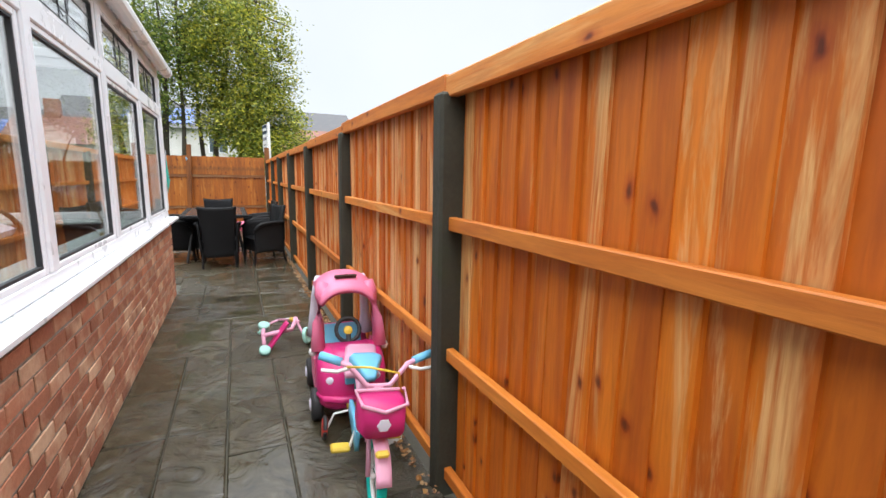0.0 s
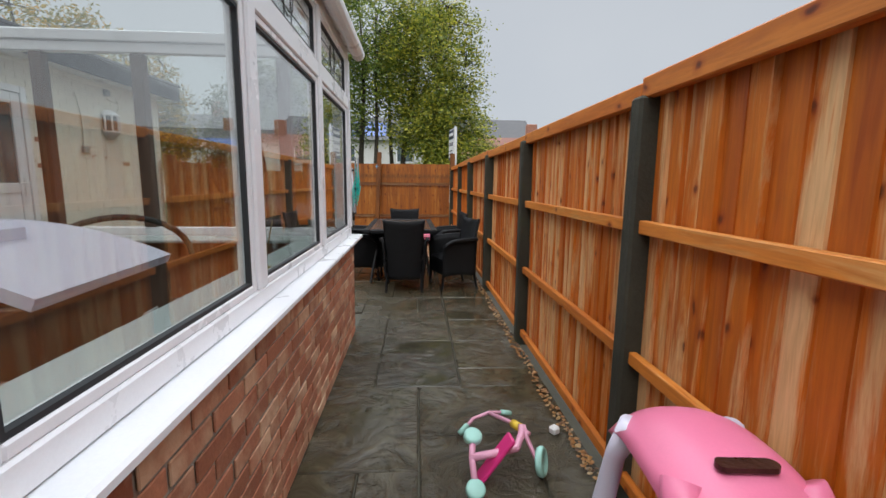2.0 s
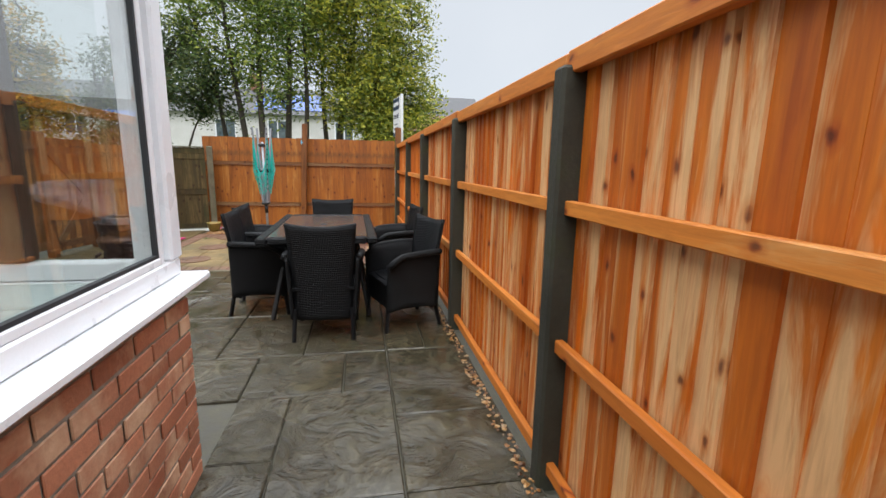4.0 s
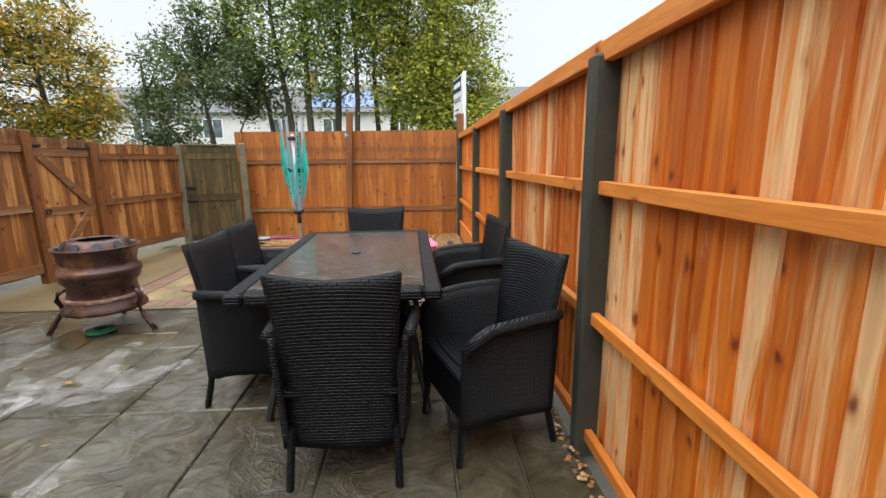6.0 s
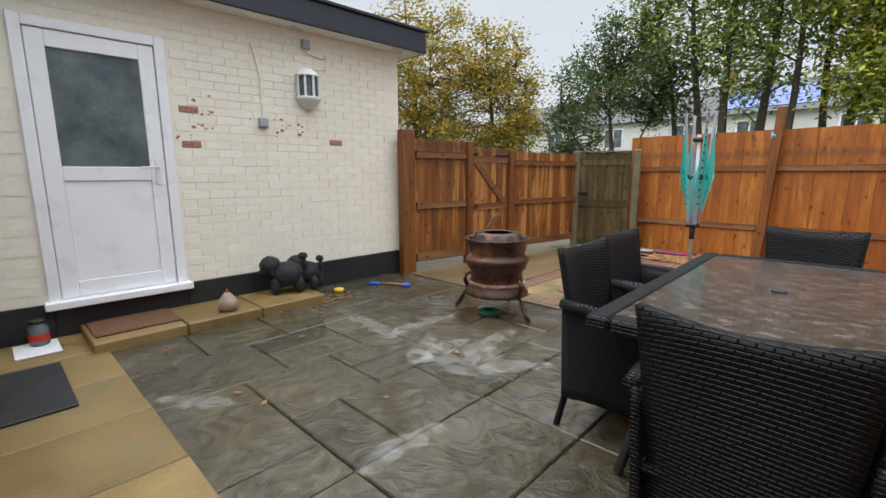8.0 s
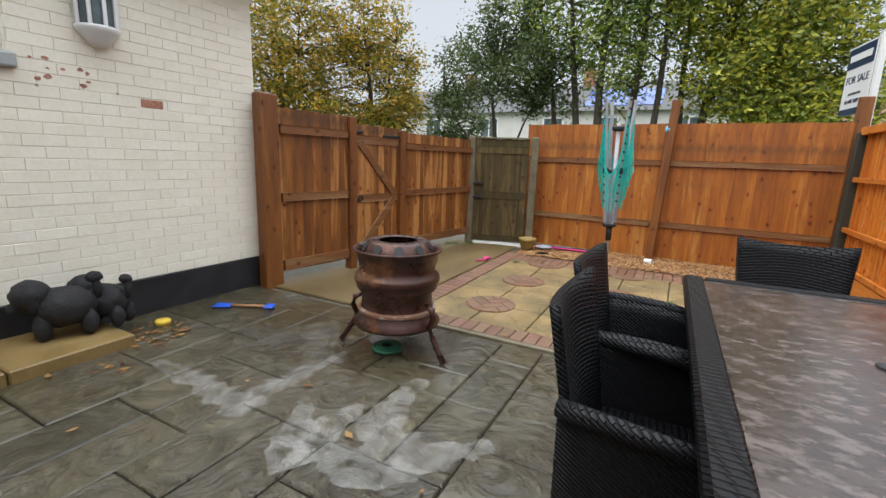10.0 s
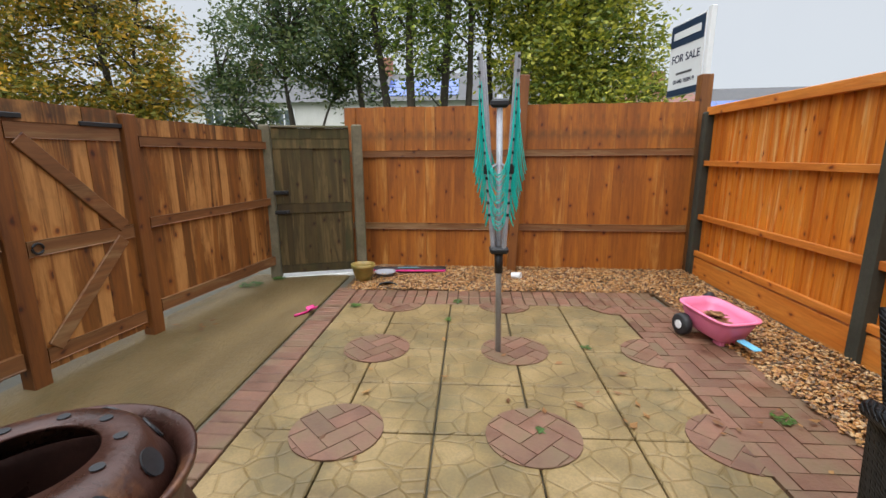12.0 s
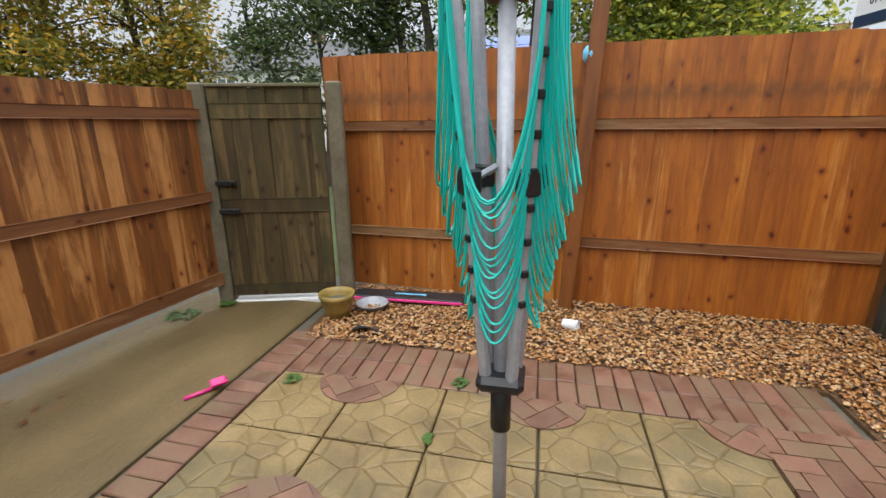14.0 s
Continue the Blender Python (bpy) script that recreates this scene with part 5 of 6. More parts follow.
def statue(m, s, label):
    """A shaggy black animal figure in one mesh."""
    bm = bmesh.new()
    for x, y, z, a, b, c in ((0, 0, 0.19, 0.18, 0.13, 0.135), (0.16, 0, 0.29, 0.105, 0.105, 0.105), (0.23, 0, 0.22, 0.05, 0.045, 0.045), (-0.18, 0, 0.29, 0.028, 0.028, 0.075), (-0.17, 0, 0.37, 0.05, 0.03, 0.04),
                             (0.12, 0.06, 0.08, 0.052, 0.05, 0.09), (0.12, -0.06, 0.08, 0.052, 0.05, 0.09), (-0.12, 0.06, 0.08, 0.052, 0.05, 0.09), (-0.12, -0.06, 0.08, 0.052, 0.05, 0.09), (0.15, 0.08, 0.25, 0.03, 0.02, 0.06), (0.15, -0.08, 0.25, 0.03, 0.02, 0.06)):
        own = bmesh.new()
        bmesh.ops.create_icosphere(own, subdivisions=3, radius=1)
        for v in own.verts:
            n = 1 + 0.16 * noise.noise(v.co * 4 + Vector((x, y, z)) * 30)
            v.co = Vector((x + v.co.x * a * n, y + v.co.y * b * n, z + v.co.z * c * n)) * s
        merge(bm, own)
    low = min(v.co.z for v in bm.verts)
    bmesh.ops.translate(bm, verts=bm.verts[:], vec=(0, 0, -low))
    return solo("animal_statue", bm, FUR, label, "statue", m, "black statues", smooth=True)


statue(pose(-2.30, 7.57, 0.08, 0, 0, -112), 0.95, "shaggy black animal figure on the step")
statue(pose(-2.30, 7.80, 0.08, 0, 0, -150), 0.85, "shaggy black animal figure with a curled tail")
hen = thing("hen_ornament", "round stone-coloured hen ornament on the step", "ornament", pose(-2.12, 6.92, 0.081, 0, 0, 70))
part("body", turned([(0, 0), (0.06, 0.0), (0.085, 0.04), (0.08, 0.09), (0.05, 0.13), (0.025, 0.16), (0, 0.17)], 24), CLAY, hen, "", True)
part("comb", box(-0.006, -0.03, 0.16, 0.006, 0.03, 0.19, 0.005), RED, hen, "red comb")
part("beak", turned([(0.0, 0.03), (0.012, 0), (0, 0)], 8, m=pose(0, 0.03, 0.15, -90, 0, 0)), YELLOW, hen)
solo("small_pot", turned([(0, 0), (0.045, 0), (0.055, 0.03), (0.045, 0.04), (0, 0.045)], 20), YELLOW, "small orange upturned pot by the wall", "pot", pose(-2.2, 8.10, 0), smooth=True)
spade = thing("toy_spade", "blue plastic toy spade with wooden shaft on the slabs", "toy spade", pose(-2.02, 8.68, 0.0, 0, 0, 28))
part("blade", shell(lambda u, v: (-0.27 + 0.15 * u, (v - 0.5) * 0.11 * (1 - 0.25 * u), 0.012 + 0.03 * (v - 0.5) ** 2), 6, 6, 0.006), BLUE, spade, "blue blade", True)
part("shaft", tube([(-0.13, 0, 0.018), (0.16, 0, 0.018)], 0.012), FAR_RAIL, spade, "wooden shaft", True)
part("grip", box(0.15, -0.045, 0.004, 0.23, 0.045, 0.03, 0.01), BLUE, spade, "blue grip")
lampw = thing("wall_lantern", "white half-round wall lantern with bars on the cream wall", "lamp", HOUSE @ pose(0.0, -1.22, 0) @ Matrix.Diagonal((1.35, 1.35, 1, 1)))
part("top", turned([(0, 2.34), (0.03, 2.335), (0.06, 2.31), (0.09, 2.27), (0.095, 2.25), (0, 2.25)], 24, m=pose(0.02, 0, 0)), WHITE, lampw, "", True)
part("bottom", turned([(0.095, 2.05), (0.1, 2.04), (0.085, 2.01), (0.05, 1.96), (0.03, 1.93), (0, 1.925)], 24, m=pose(0.02, 0, 0)), WHITE, lampw, "", True)
part("glass", turned([(0.075, 2.05), (0.075, 2.25)], 24, m=pose(0.02, 0, 0)), FROST, lampw, "grey glass")
for a in (-80, -40, 0, 40, 80):
    part("bar", tube([(0.02 + 0.088 * math.cos(radians(a)), 0.088 * math.sin(radians(a)), 2.04), (0.02 + 0.088 * math.cos(radians(a)), 0.088 * math.sin(radians(a)), 2.26)], 0.009), WHITE, lampw)
GREYBOX = plain("grey_junction_box", (0.36, 0.38, 0.38), 0.5)
for y, z, sz in ((-1.71, 1.76, 0.045), (-1.22, 2.57, 0.045)):
    bx = thing("junction_box", "small grey electrical box on the cream wall", "junction box", HOUSE @ pose(0, y, z), "junction boxes")
    part("case", box(0, -sz, -sz, 0.045, sz, sz, 0.008), GREYBOX, bx)
    part("cover", box(0.046, -sz * 0.8, -sz * 0.8, 0.052, sz * 0.8, sz * 0.8, 0.003), GREYBOX, bx)
solo("wall_cable", tube([(0.012, -1.78, 2.48), (0.014, -1.76, 2.42), (0.012, -1.715, 2.2), (0.016, -1.71, 2.16), (0.012, -1.71, 1.8)], 0.009), CREAM, "paint-covered cable down the cream wall", "cable", HOUSE)
solo("wall_cable", tube([(0.012, -1.22, 2.53), (0.012, -1.2, 2.49), (0.012, -1.02, 2.46), (0.012, -0.99, 2.5), (0.012, -0.99, 2.36), (0.012, -1.15, 2.34)], 0.007), CREAM, "paint-covered cable by the lantern", "cable", HOUSE)

# yellow paving by the conservatory end
solo("drain_cover", box(-1.95, 5.42, 0.016, -1.15, 5.76, 0.03, 0.004), BLACK_PAINT_AND_HOLES, "dark metal grating on the yellow paving", "drain cover")
solo("white_sheet", box(-2.52, 5.55, 0.016, -2.2, 5.8, 0.03, 0.003), WHITE, "white sheet on the yellow paving", "sheet")

jar = thing("glass_jar", "dark glass jar with a red and white label by the wall", "jar", pose(-2.45, 5.70, 0.031))
part("jar_wall", turned([(0, 0), (0.055, 0), (0.06, 0.01), (0.06, 0.13), (0.045, 0.15), (0.045, 0.17), (0, 0.17)], 24), FROST, jar, "dark glass", True)
part("lid", turned([(0, 0.19), (0.047, 0.188), (0.05, 0.165), (0, 0.165)], 24), DARK_METAL, jar, "black lid", True)
part("paper_label", turned([(0.061, 0.035), (0.0615, 0.036), (0.0615, 0.085), (0.061, 0.086)], 24), RED, jar, "red paper label")

# ---- by the far fence ----
pot = thing("plant_pot", "mossy glazed flower pot by the grey gate", "plant pot", pose(-0.82, 12.52, 0) @ Matrix.Scale(0.82, 4))
part("bowl", turned([(0, 0), (0.09, 0.0), (0.12, 0.1), (0.145, 0.19), (0.155, 0.2), (0.155, 0.235), (0.14, 0.235), (0.125, 0.19), (0.1, 0.08), (0, 0.06)], 30), GLAZE, pot, "", True)
part("soil", turned([(0, 0.17), (0.115, 0.165), (0, 0.16)], 20), JOINT, pot)
solo("steel_bowl", turned([(0, 0), (0.07, 0), (0.11, 0.05), (0.12, 0.06), (0.11, 0.058), (0.07, 0.01), (0, 0.01)], 24), GREY_METAL, "shallow grey metal bowl beside the pot", "bowl", pose(-0.62, 12.68, 0.01), smooth=True)
brd = thing("black_board", "black and pink board lying on the gravel by the fence", "board", pose(-0.42, 12.93, 0.03, -8, 0, 2))
part("top", box(-0.45, -0.12, 0.0, 0.45, 0.12, 0.02, 0.006), BLACK_PAINT_AND_HOLES, brd)
part("edge", box(-0.45, -0.128, -0.012, 0.45, -0.118, 0.008, 0.003), HOT_PINK, brd, "pink edge")
part("stripe", box(-0.1, -0.02, 0.0205, 0.15, 0.02, 0.022), SKY_BLUE, brd)
solo("black_scrap", shell(lambda u, v: (-0.1 + 0.2 * u, -0.05 + 0.1 * v * (1 - 0.6 * u), 0.02 + 0.04 * math.sin(3 * u) * (1 - v)), 6, 4, 0.01), RUBBER, "crumpled black plastic scrap on the gravel edge", "litter", pose(-0.52, 12.34, 0.01))
solo("black_scrap", shell(lambda u, v: (-0.05 + 0.1 * u, -0.04 + 0.08 * v, 0.01 + 0.04 * math.sin(3 * u) * math.sin(3 * v)), 6, 4, 0.01), RUBBER, "black scrap on the gravel", "litter", pose(2.5, 12.05, 0.02))
cup = thing("paper_cup", "white cup lying on the gravel", "cup", pose(0.80, 12.62, 0.05, 90, 0, 70))
part("cup_wall", turned([(0.03, 0), (0.042, 0.1), (0.045, 0.1), (0.04, 0.095), (0.028, 0.004), (0, 0.004)], 18, m=pose(0, 0, -0.05)), WHITE, cup, "", True)
sp2 = thing("pink_toy_scoop", "small hot pink plastic scoop on the concrete path", "toy", pose(-1.08, 11.50, 0.008, 0, 0, 55))
part("handle", tube([(-0.1, 0, 0.01), (0.03, 0, 0.01)], 0.01), HOT_PINK, sp2, "", True)
part("scoop", shell(lambda u, v: (0.03 + 0.08 * u, (v - 0.5) * 0.07, 0.012 + 0.03 * (2 * v - 1) ** 2), 5, 5, 0.005), HOT_PINK, sp2, "", True)
bell = thing("blue_ball", "teal plastic ball-shaped hook hung on the fence post", "ball", pose(0.83, 13.02, 1.76))
part("ball", turned([(0, 0.06), (0.03, 0.052), (0.048, 0.025), (0.05, 0), (0.048, -0.025), (0.03, -0.05), (0, -0.06)], 20), SKY_BLUE, bell, "", True)
part("tag", box(-0.012, -0.012, -0.13, 0.012, 0.012, -0.055, 0.004), WHITE, bell)
tubb = thing("blue_tub", "blue lidded round tub on the wicker seat", "tub", pose(0.95, 8.22, 0.412) @ Matrix.Scale(0.8, 4))
part("tub_wall", turned([(0, 0), (0.12, 0), (0.13, 0.12), (0, 0.12)], 28), BLUE, tubb, "", True)
part("lid", turned([(0, 0.15), (0.1, 0.148), (0.125, 0.153), (0.138, 0.15), (0.14, 0.121), (0, 0.121)], 28), TUB_BLUE, tubb, "deep blue lid", True)

# ---- inside the conservatory ----
chest = thing("dark_chest", "dark brown chest with a white lid behind the glass", "chest", pose(0.03, 3.35, 0.081, 0, 0, 4))
part("body", box(-0.42, -0.5, 0, 0.42, 0.5, 0.85, 0.01), BROWN_INNER, chest)
part("lid", shell(lambda u, v: (-0.42 + 0.86 * u, -0.5 + 1.0 * v, 1.08 - 0.2 * u * u), 8, 2, 0.05), LILAC, chest, "white sloping lid")
part("label", box(0.421, 0.2, 0.55, 0.424, 0.34, 0.62), WHITE, chest)
solo("lidded_box", box(-0.2, -0.25, 0, 0.2, 0.25, 0.11, 0.03), LILAC, "low pale plastic box on the chest", "box", pose(-0.15, 3.2, 1.08))
df = thing("reed_diffuser", "glass reed diffuser with amber oil on the inner sill", "diffuser", pose(1.06, 3.55, 0.906))
part("bottle", turned([(0, 0), (0.04, 0), (0.045, 0.01), (0.045, 0.06), (0.02, 0.075), (0.02, 0.095), (0, 0.095)], 20), GLASS, df, "clear bottle", True)
part("oil", turned([(0, 0.004), (0.04, 0.004), (0.041, 0.04), (0, 0.04)], 20), AMBER, df)
for k in range(6):
    part("reed", tube([(0, 0, 0.02), (0.05 * math.cos(k), 0.09 * math.sin(k * 1.3), 0.27)], 0.003, sides=5), YELLOW_SLAB, df)
vs_ = thing("glass_vase", "clear square glass vase on the inner sill", "vase", pose(1.06, 3.90, 0.906))
part("vase_wall", box(-0.05, -0.05, 0, 0.05, 0.05, 0.2, 0.008), GLASS, vs_)
mower = thing("red_garden_tool", "red and black machine with a curved hose behind the glass", "machine", pose(-0.1, 4.3, 0.081))
part("motor_cover", loft([(0.0, 0.07, 0.7, 0.8, 0.03), (0.1, 0.1, 0.68, 0.86, 0.04), (0.24, 0.07, 0.7, 0.8, 0.03)]), RED, mower, "red motor cover", True)
part("body", loft([(-0.2, 0.15, 0.45, 0.68, 0.06), (0, 0.2, 0.45, 0.74, 0.08), (0.25, 0.15, 0.45, 0.68, 0.06)]), RUBBER, mower, "", True)
part("stand", box(-0.25, -0.3, 0, 0.25, 0.3, 0.44, 0.02), BROWN_INNER, mower)
part("hose", tube([(0.04 + 0.3 * math.cos(q), -0.08 + 0.28 * math.cos(q), 0.78 + 0.28 * math.sin(q)) for q in np.linspace(0, math.pi, 15)], 0.02), RUBBER, mower, "black hose", True)
desk = thing("wooden_desk", "reddish brown wooden desk with a glossy top behind the glass", "desk", pose(0.42, 1.35, 0.081))
part("desktop", box(-0.38, -1.1, 0.74, 0.38, 1.1, 0.78, 0.008), DESK_WOOD, desk)
part("modesty_panel", box(-0.34, -1.02, 0.2, -0.31, 1.02, 0.739, 0.003), DESK_WOOD, desk)
for sx in (-0.33, 0.33):
    for sy in (-1.03, 1.03):
        part("leg", box(sx - 0.03, sy - 0.03, 0, sx + 0.03, sy + 0.03, 0.739, 0.005), DESK_WOOD, desk)
pages = rough_surface("page_edges", (0.55, 0.5, 0.38), (0.72, 0.68, 0.55), 30, (0.7, 0.9), 0.3, stretch=(0.2, 0.2, 6))
z = 0.862
for w, l, h, dx, dy, turn_, cover, label in ((0.15, 0.24, 0.075, 0.0, 0.0, 3, WHITE, "thick white ring binder lying on the desk"), (0.16, 0.23, 0.012, 0.01, 0.02, -6, WHITE, "thin white folder lying on the binder"),
                                             (0.15, 0.22, 0.07, -0.01, -0.03, 8, WHITE, "grey-edged white box file in the pile"), (0.11, 0.17, 0.055, 0.0, -0.05, -3, YELLOW_SLAB, "thick yellow paperback on top of the files"),
                                             (0.12, 0.18, 0.02, 0.01, -0.04, 5, SKY_BLUE, "thin blue book on top of the pile")):
    bk_ = thing("book", label, "book", pose(0.62 + dx, 1.62 + dy, z, 0, 0, turn_), "pile of books and files")
    part("pages", box(-w + 0.006, -l + 0.004, 0.004, w - 0.004, l - 0.004, h - 0.004), pages, bk_)
    part("cover", box(-w, -l, 0, w, l, 0.0035, 0.001), cover, bk_)
    part("cover", box(-w, -l, h - 0.0035, w, l, h, 0.001), cover, bk_)
    part("spine", box(-w - 0.004, -l, 0.0, -w, l, h, 0.001), cover, bk_)
    z += h + 0.001


# ---- trees, houses, distance ----
def tree(name, label, stems, clumps, leaf, seed, leaf_size=0.09, per=70, spread=0.5):
    """stems: (x, y, lean x, lean y, height, radius); clumps: (x, y, z, rx, ry, rz, count) ellipsoids of foliage."""
    r = random.Random(seed)
    th = thing(name, label, "tree", pose(stems[0][0], stems[0][1], -0.1))
    ox, oy = stems[0][0], stems[0][1]
    wood_bm = bmesh.new()
    axes = []
    for x, y, lx, ly, h, rad in stems:
        pts = [Vector((x - ox + lx * t ** 1.4 + 0.22 * math.sin(5.5 * t + 3 * x) * t, y - oy + ly * t + 0.16 * math.cos(4 * t + y), h * t)) for t in np.linspace(0, 1, 12)]
        tube(pts, [0.72 * rad * (1.25 - 1.15 * t) for t in np.linspace(0, 1, 12)], wood_bm, 8)
        axes.append(pts)
    vs, fs = [], []
    nodes_ = [p for a in axes for p in a[2:]]
    for cx, cy, cz, rx, ry, rz, n in clumps:
        for _ in range(n):
            d = Vector((r.gauss(0, 1), r.gauss(0, 1), r.gauss(0, 1))).normalized() * (r.random() ** 0.38)
            c = Vector((cx - ox + d.x * rx, cy - oy + d.y * ry, cz + d.z * rz))
            near = min(nodes_, key=lambda p: (p - c).length + 0.6 * max(0, p.z - c.z))
            mid = near.lerp(c, 0.5) + Vector((r.uniform(-0.15, 0.15), r.uniform(-0.15, 0.15), r.uniform(0.0, 0.25)))
            tube([near, mid, c, c + (c - mid).normalized() * 0.35], [0.03, 0.018, 0.009, 0.003], wood_bm, 4)
            sp = spread * r.uniform(0.6, 1.3)
            for _ in range(int(per * r.uniform(0.5, 1.3))):
                p = c + Vector((r.gauss(0, 0.55), r.gauss(0, 0.55), r.gauss(0, 0.5))) * sp
                a = Vector((r.gauss(0, 1), r.gauss(0, 1), r.gauss(0, 0.6))).normalized()
                b = a.cross(Vector((r.gauss(0, 1), r.gauss(0, 1), r.gauss(0, 1)))).normalized()
                s = leaf_size * r.uniform(0.5, 1.2)
                k = len(vs)
                vs += [p - a * s, p + b * s * 0.42, p + a * s, p - b * s * 0.42]
                fs.append((k, k + 1, k + 2, k + 3))
    part("trunk", wood_bm, BARK, th, "dark slender stems and branches")
    ob = new("crown", raw("crown", vs, fs, leaf))
    ob.parent = th
    return th


tree("tall_tree", "tall thin-crowned green tree with many dark stems", [(-1.6, 19.0, -0.5, 0, 8.5, 0.14), (-1.0, 18.6, -0.1, 0.2, 9, 0.15), (-0.4, 19.2, 0.2, 0, 9, 0.15), (0.1, 18.9, 0.5, 0.3, 8.5, 0.12), (-2.2, 19.3, -1.0, 0, 7.5, 0.11)],
     [(-1.0, 19, 6.6, 2.6, 1.6, 2.6, 170), (-1.2, 19, 4.3, 2.2, 1.3, 1.6, 40)], GREEN_LEAF, 21, 0.075, 135, 0.55)
tree("tall_tree", "tall yellow-green tree with leaning stems", [(1.2, 19.4, 0.9, 0, 8.5, 0.15), (1.9, 19.0, 1.3, 0.2, 8.0, 0.13), (0.9, 19.8, -0.2, 0.2, 8.5, 0.12), (2.5, 19.6, 1.2, 0, 6, 0.1)],
     [(2.3, 19.2, 6.2, 2.1, 1.7, 2.9, 210), (2.7, 19, 3.6, 1.9, 1.2, 1.3, 100), (3.3, 18.6, 2.4, 1.6, 1.0, 0.9, 60)], LIME_LEAF, 22, 0.075, 140, 0.52)
tree("apple_tree", "low spreading dark green tree with a short trunk", [(-4.3, 19.5, 0.2, 0, 4.0, 0.17), (-4.25, 19.5, -1.6, 0, 3.4, 0.09), (-4.2, 19.5, 1.6, 0, 3.3, 0.09)],
     [(-4.2, 19.4, 3.9, 2.5, 1.8, 1.1, 75), (-4.0, 19.4, 5.0, 1.3, 1.0, 0.9, 34), (-5.6, 19.4, 3.3, 0.8, 0.8, 0.5, 16), (-2.6, 19.4, 3.2, 0.9, 0.8, 0.5, 16)], DARK_LEAF, 23, 0.072, 115, 0.42)
tree("golden_tree", "golden autumn tree above the side fence", [(-8.6, 19.0, 0, 0, 6.5, 0.16), (-8.2, 19.2, 0.8, 0, 5.5, 0.1)],
     [(-8.6, 19, 4.3, 2.0, 1.8, 2.2, 85), (-8.0, 19, 2.4, 1.8, 1.2, 1.2, 50)], GOLD_LEAF, 24, 0.08, 140, 0.5)
tree("golden_tree", "tall golden-brown autumn tree behind the house", [(-10.6, 16.8, 0, 0, 7.5, 0.18), (-10.2, 17.0, 0.7, 0, 6, 0.1)],
     [(-10.4, 17, 5.0, 2.2, 1.8, 2.8, 105), (-10, 17, 2.4, 1.8, 1.2, 1.2, 50)], GOLD_LEAF, 25, 0.08, 140, 0.52)
tree("dark_shrub", "dark green shrub between the far trees", [(-6.3, 21, 0, 0, 2.8, 0.1)], [(-6.3, 21, 2.0, 1.3, 1.0, 1.3, 50)], DARK_LEAF, 26, 0.09, 70, 0.4)


def house_row(name, label, m, length, eave, ridge, depth, roof_mat, windows, chimneys, panels=()):
    """A row of rendered houses along local x, front at local y = 0."""
    h = thing(name, label, "house", m)
    part("wall", box(0, 0, -0.2, length, depth, eave), RENDER, h, "pale rendered wall")
    bm = bmesh.new()
    prof = [(-0.3, eave - 0.1), (depth / 2, ridge), (depth + 0.3, eave - 0.1), (depth / 2, ridge - 0.25)]
    a, b = [[bm.verts.new((x, y, z)) for y, z in prof] for x in (-0.3, length + 0.3)]
    for k in range(4):
        bm.faces.new((a[k], b[k], b[(k + 1) % 4], a[(k + 1) % 4]))
    bm.faces.new(a[::-1])
    bm.faces.new(b)
    bmesh.ops.recalc_face_normals(bm, faces=bm.faces[:])
    rf = part("roof", bm, roof_mat, h, "tiled pitched roof")
    part("gable", slab([(0, eave), (depth, eave), (depth / 2, ridge - 0.3)], 0, length), RENDER, h).matrix_basis = Matrix(((0, 0, 1, 0), (1, 0, 0, 0), (0, 1, 0, 0), (0, 0, 0, 1)))
    for x in chimneys:
        c = part("chimney", box(x - 0.35, depth / 2 - 0.3, ridge - 0.5, x + 0.35, depth / 2 + 0.3, ridge + 0.9, 0.03), BARE_BRICK, rf, "brick chimney")
    for x in windows:
        w = part("window", box(x - 0.6, -0.03, eave - 1.6, x + 0.6, 0.02, eave - 0.4, 0.01), UPVC, h, "white framed window")
        part("pane", box(x - 0.52, -0.04, eave - 1.52, x - 0.04, -0.031, eave - 0.48), FROST, w)
        part("pane", box(x + 0.04, -0.04, eave - 1.52, x + 0.52, -0.031, eave - 0.48), FROST, w)
    sl = math.degrees(math.atan2(ridge - eave + 0.1, depth / 2 + 0.3))
    for x0, n in panels:
        for i in range(n):
            for j in range(2):
                part("solar_panel", box(0, 0, 0.05, 0.98, 1.25, 0.09, 0.01, m=pose(x0 + i * 1.02, 0, eave, sl, 0, 0) @ pose(0, 0.35 + 1.3 * j, 0)), SOLAR, rf, "blue solar panel")
    return h


house_row("terrace", "white rendered houses with grey roofs and solar panels behind the trees", pose(-19, 33, -0.1), 29, 4.4, 6.3, 7, SLATE, (2, 5, 9, 13, 16, 20, 24), (6, 14.2, 22), ((14.6, 4),))
house_row("house", "far house with a low grey roof and solar panels", pose(8, 40, -0.1, 0, 0, -6), 22, 3.4, 6.0, 8, SLATE, (3, 8, 13), (1.5, 9), ((5, 6),))
house_row("house", "house with a red tiled roof beyond the trees", pose(5.0, 30, -0.1, 0, 0, -4), 6, 3.0, 4.6, 6, RED_TILE, (3,), (4.6,))
house_row("house", "neighbouring rendered house beyond the orange fence", pose(30, -8, -0.1, 0, 0, 90), 26, 2.9, 5.0, 8, SLATE, (3, 8, 14, 20), (5, 15))


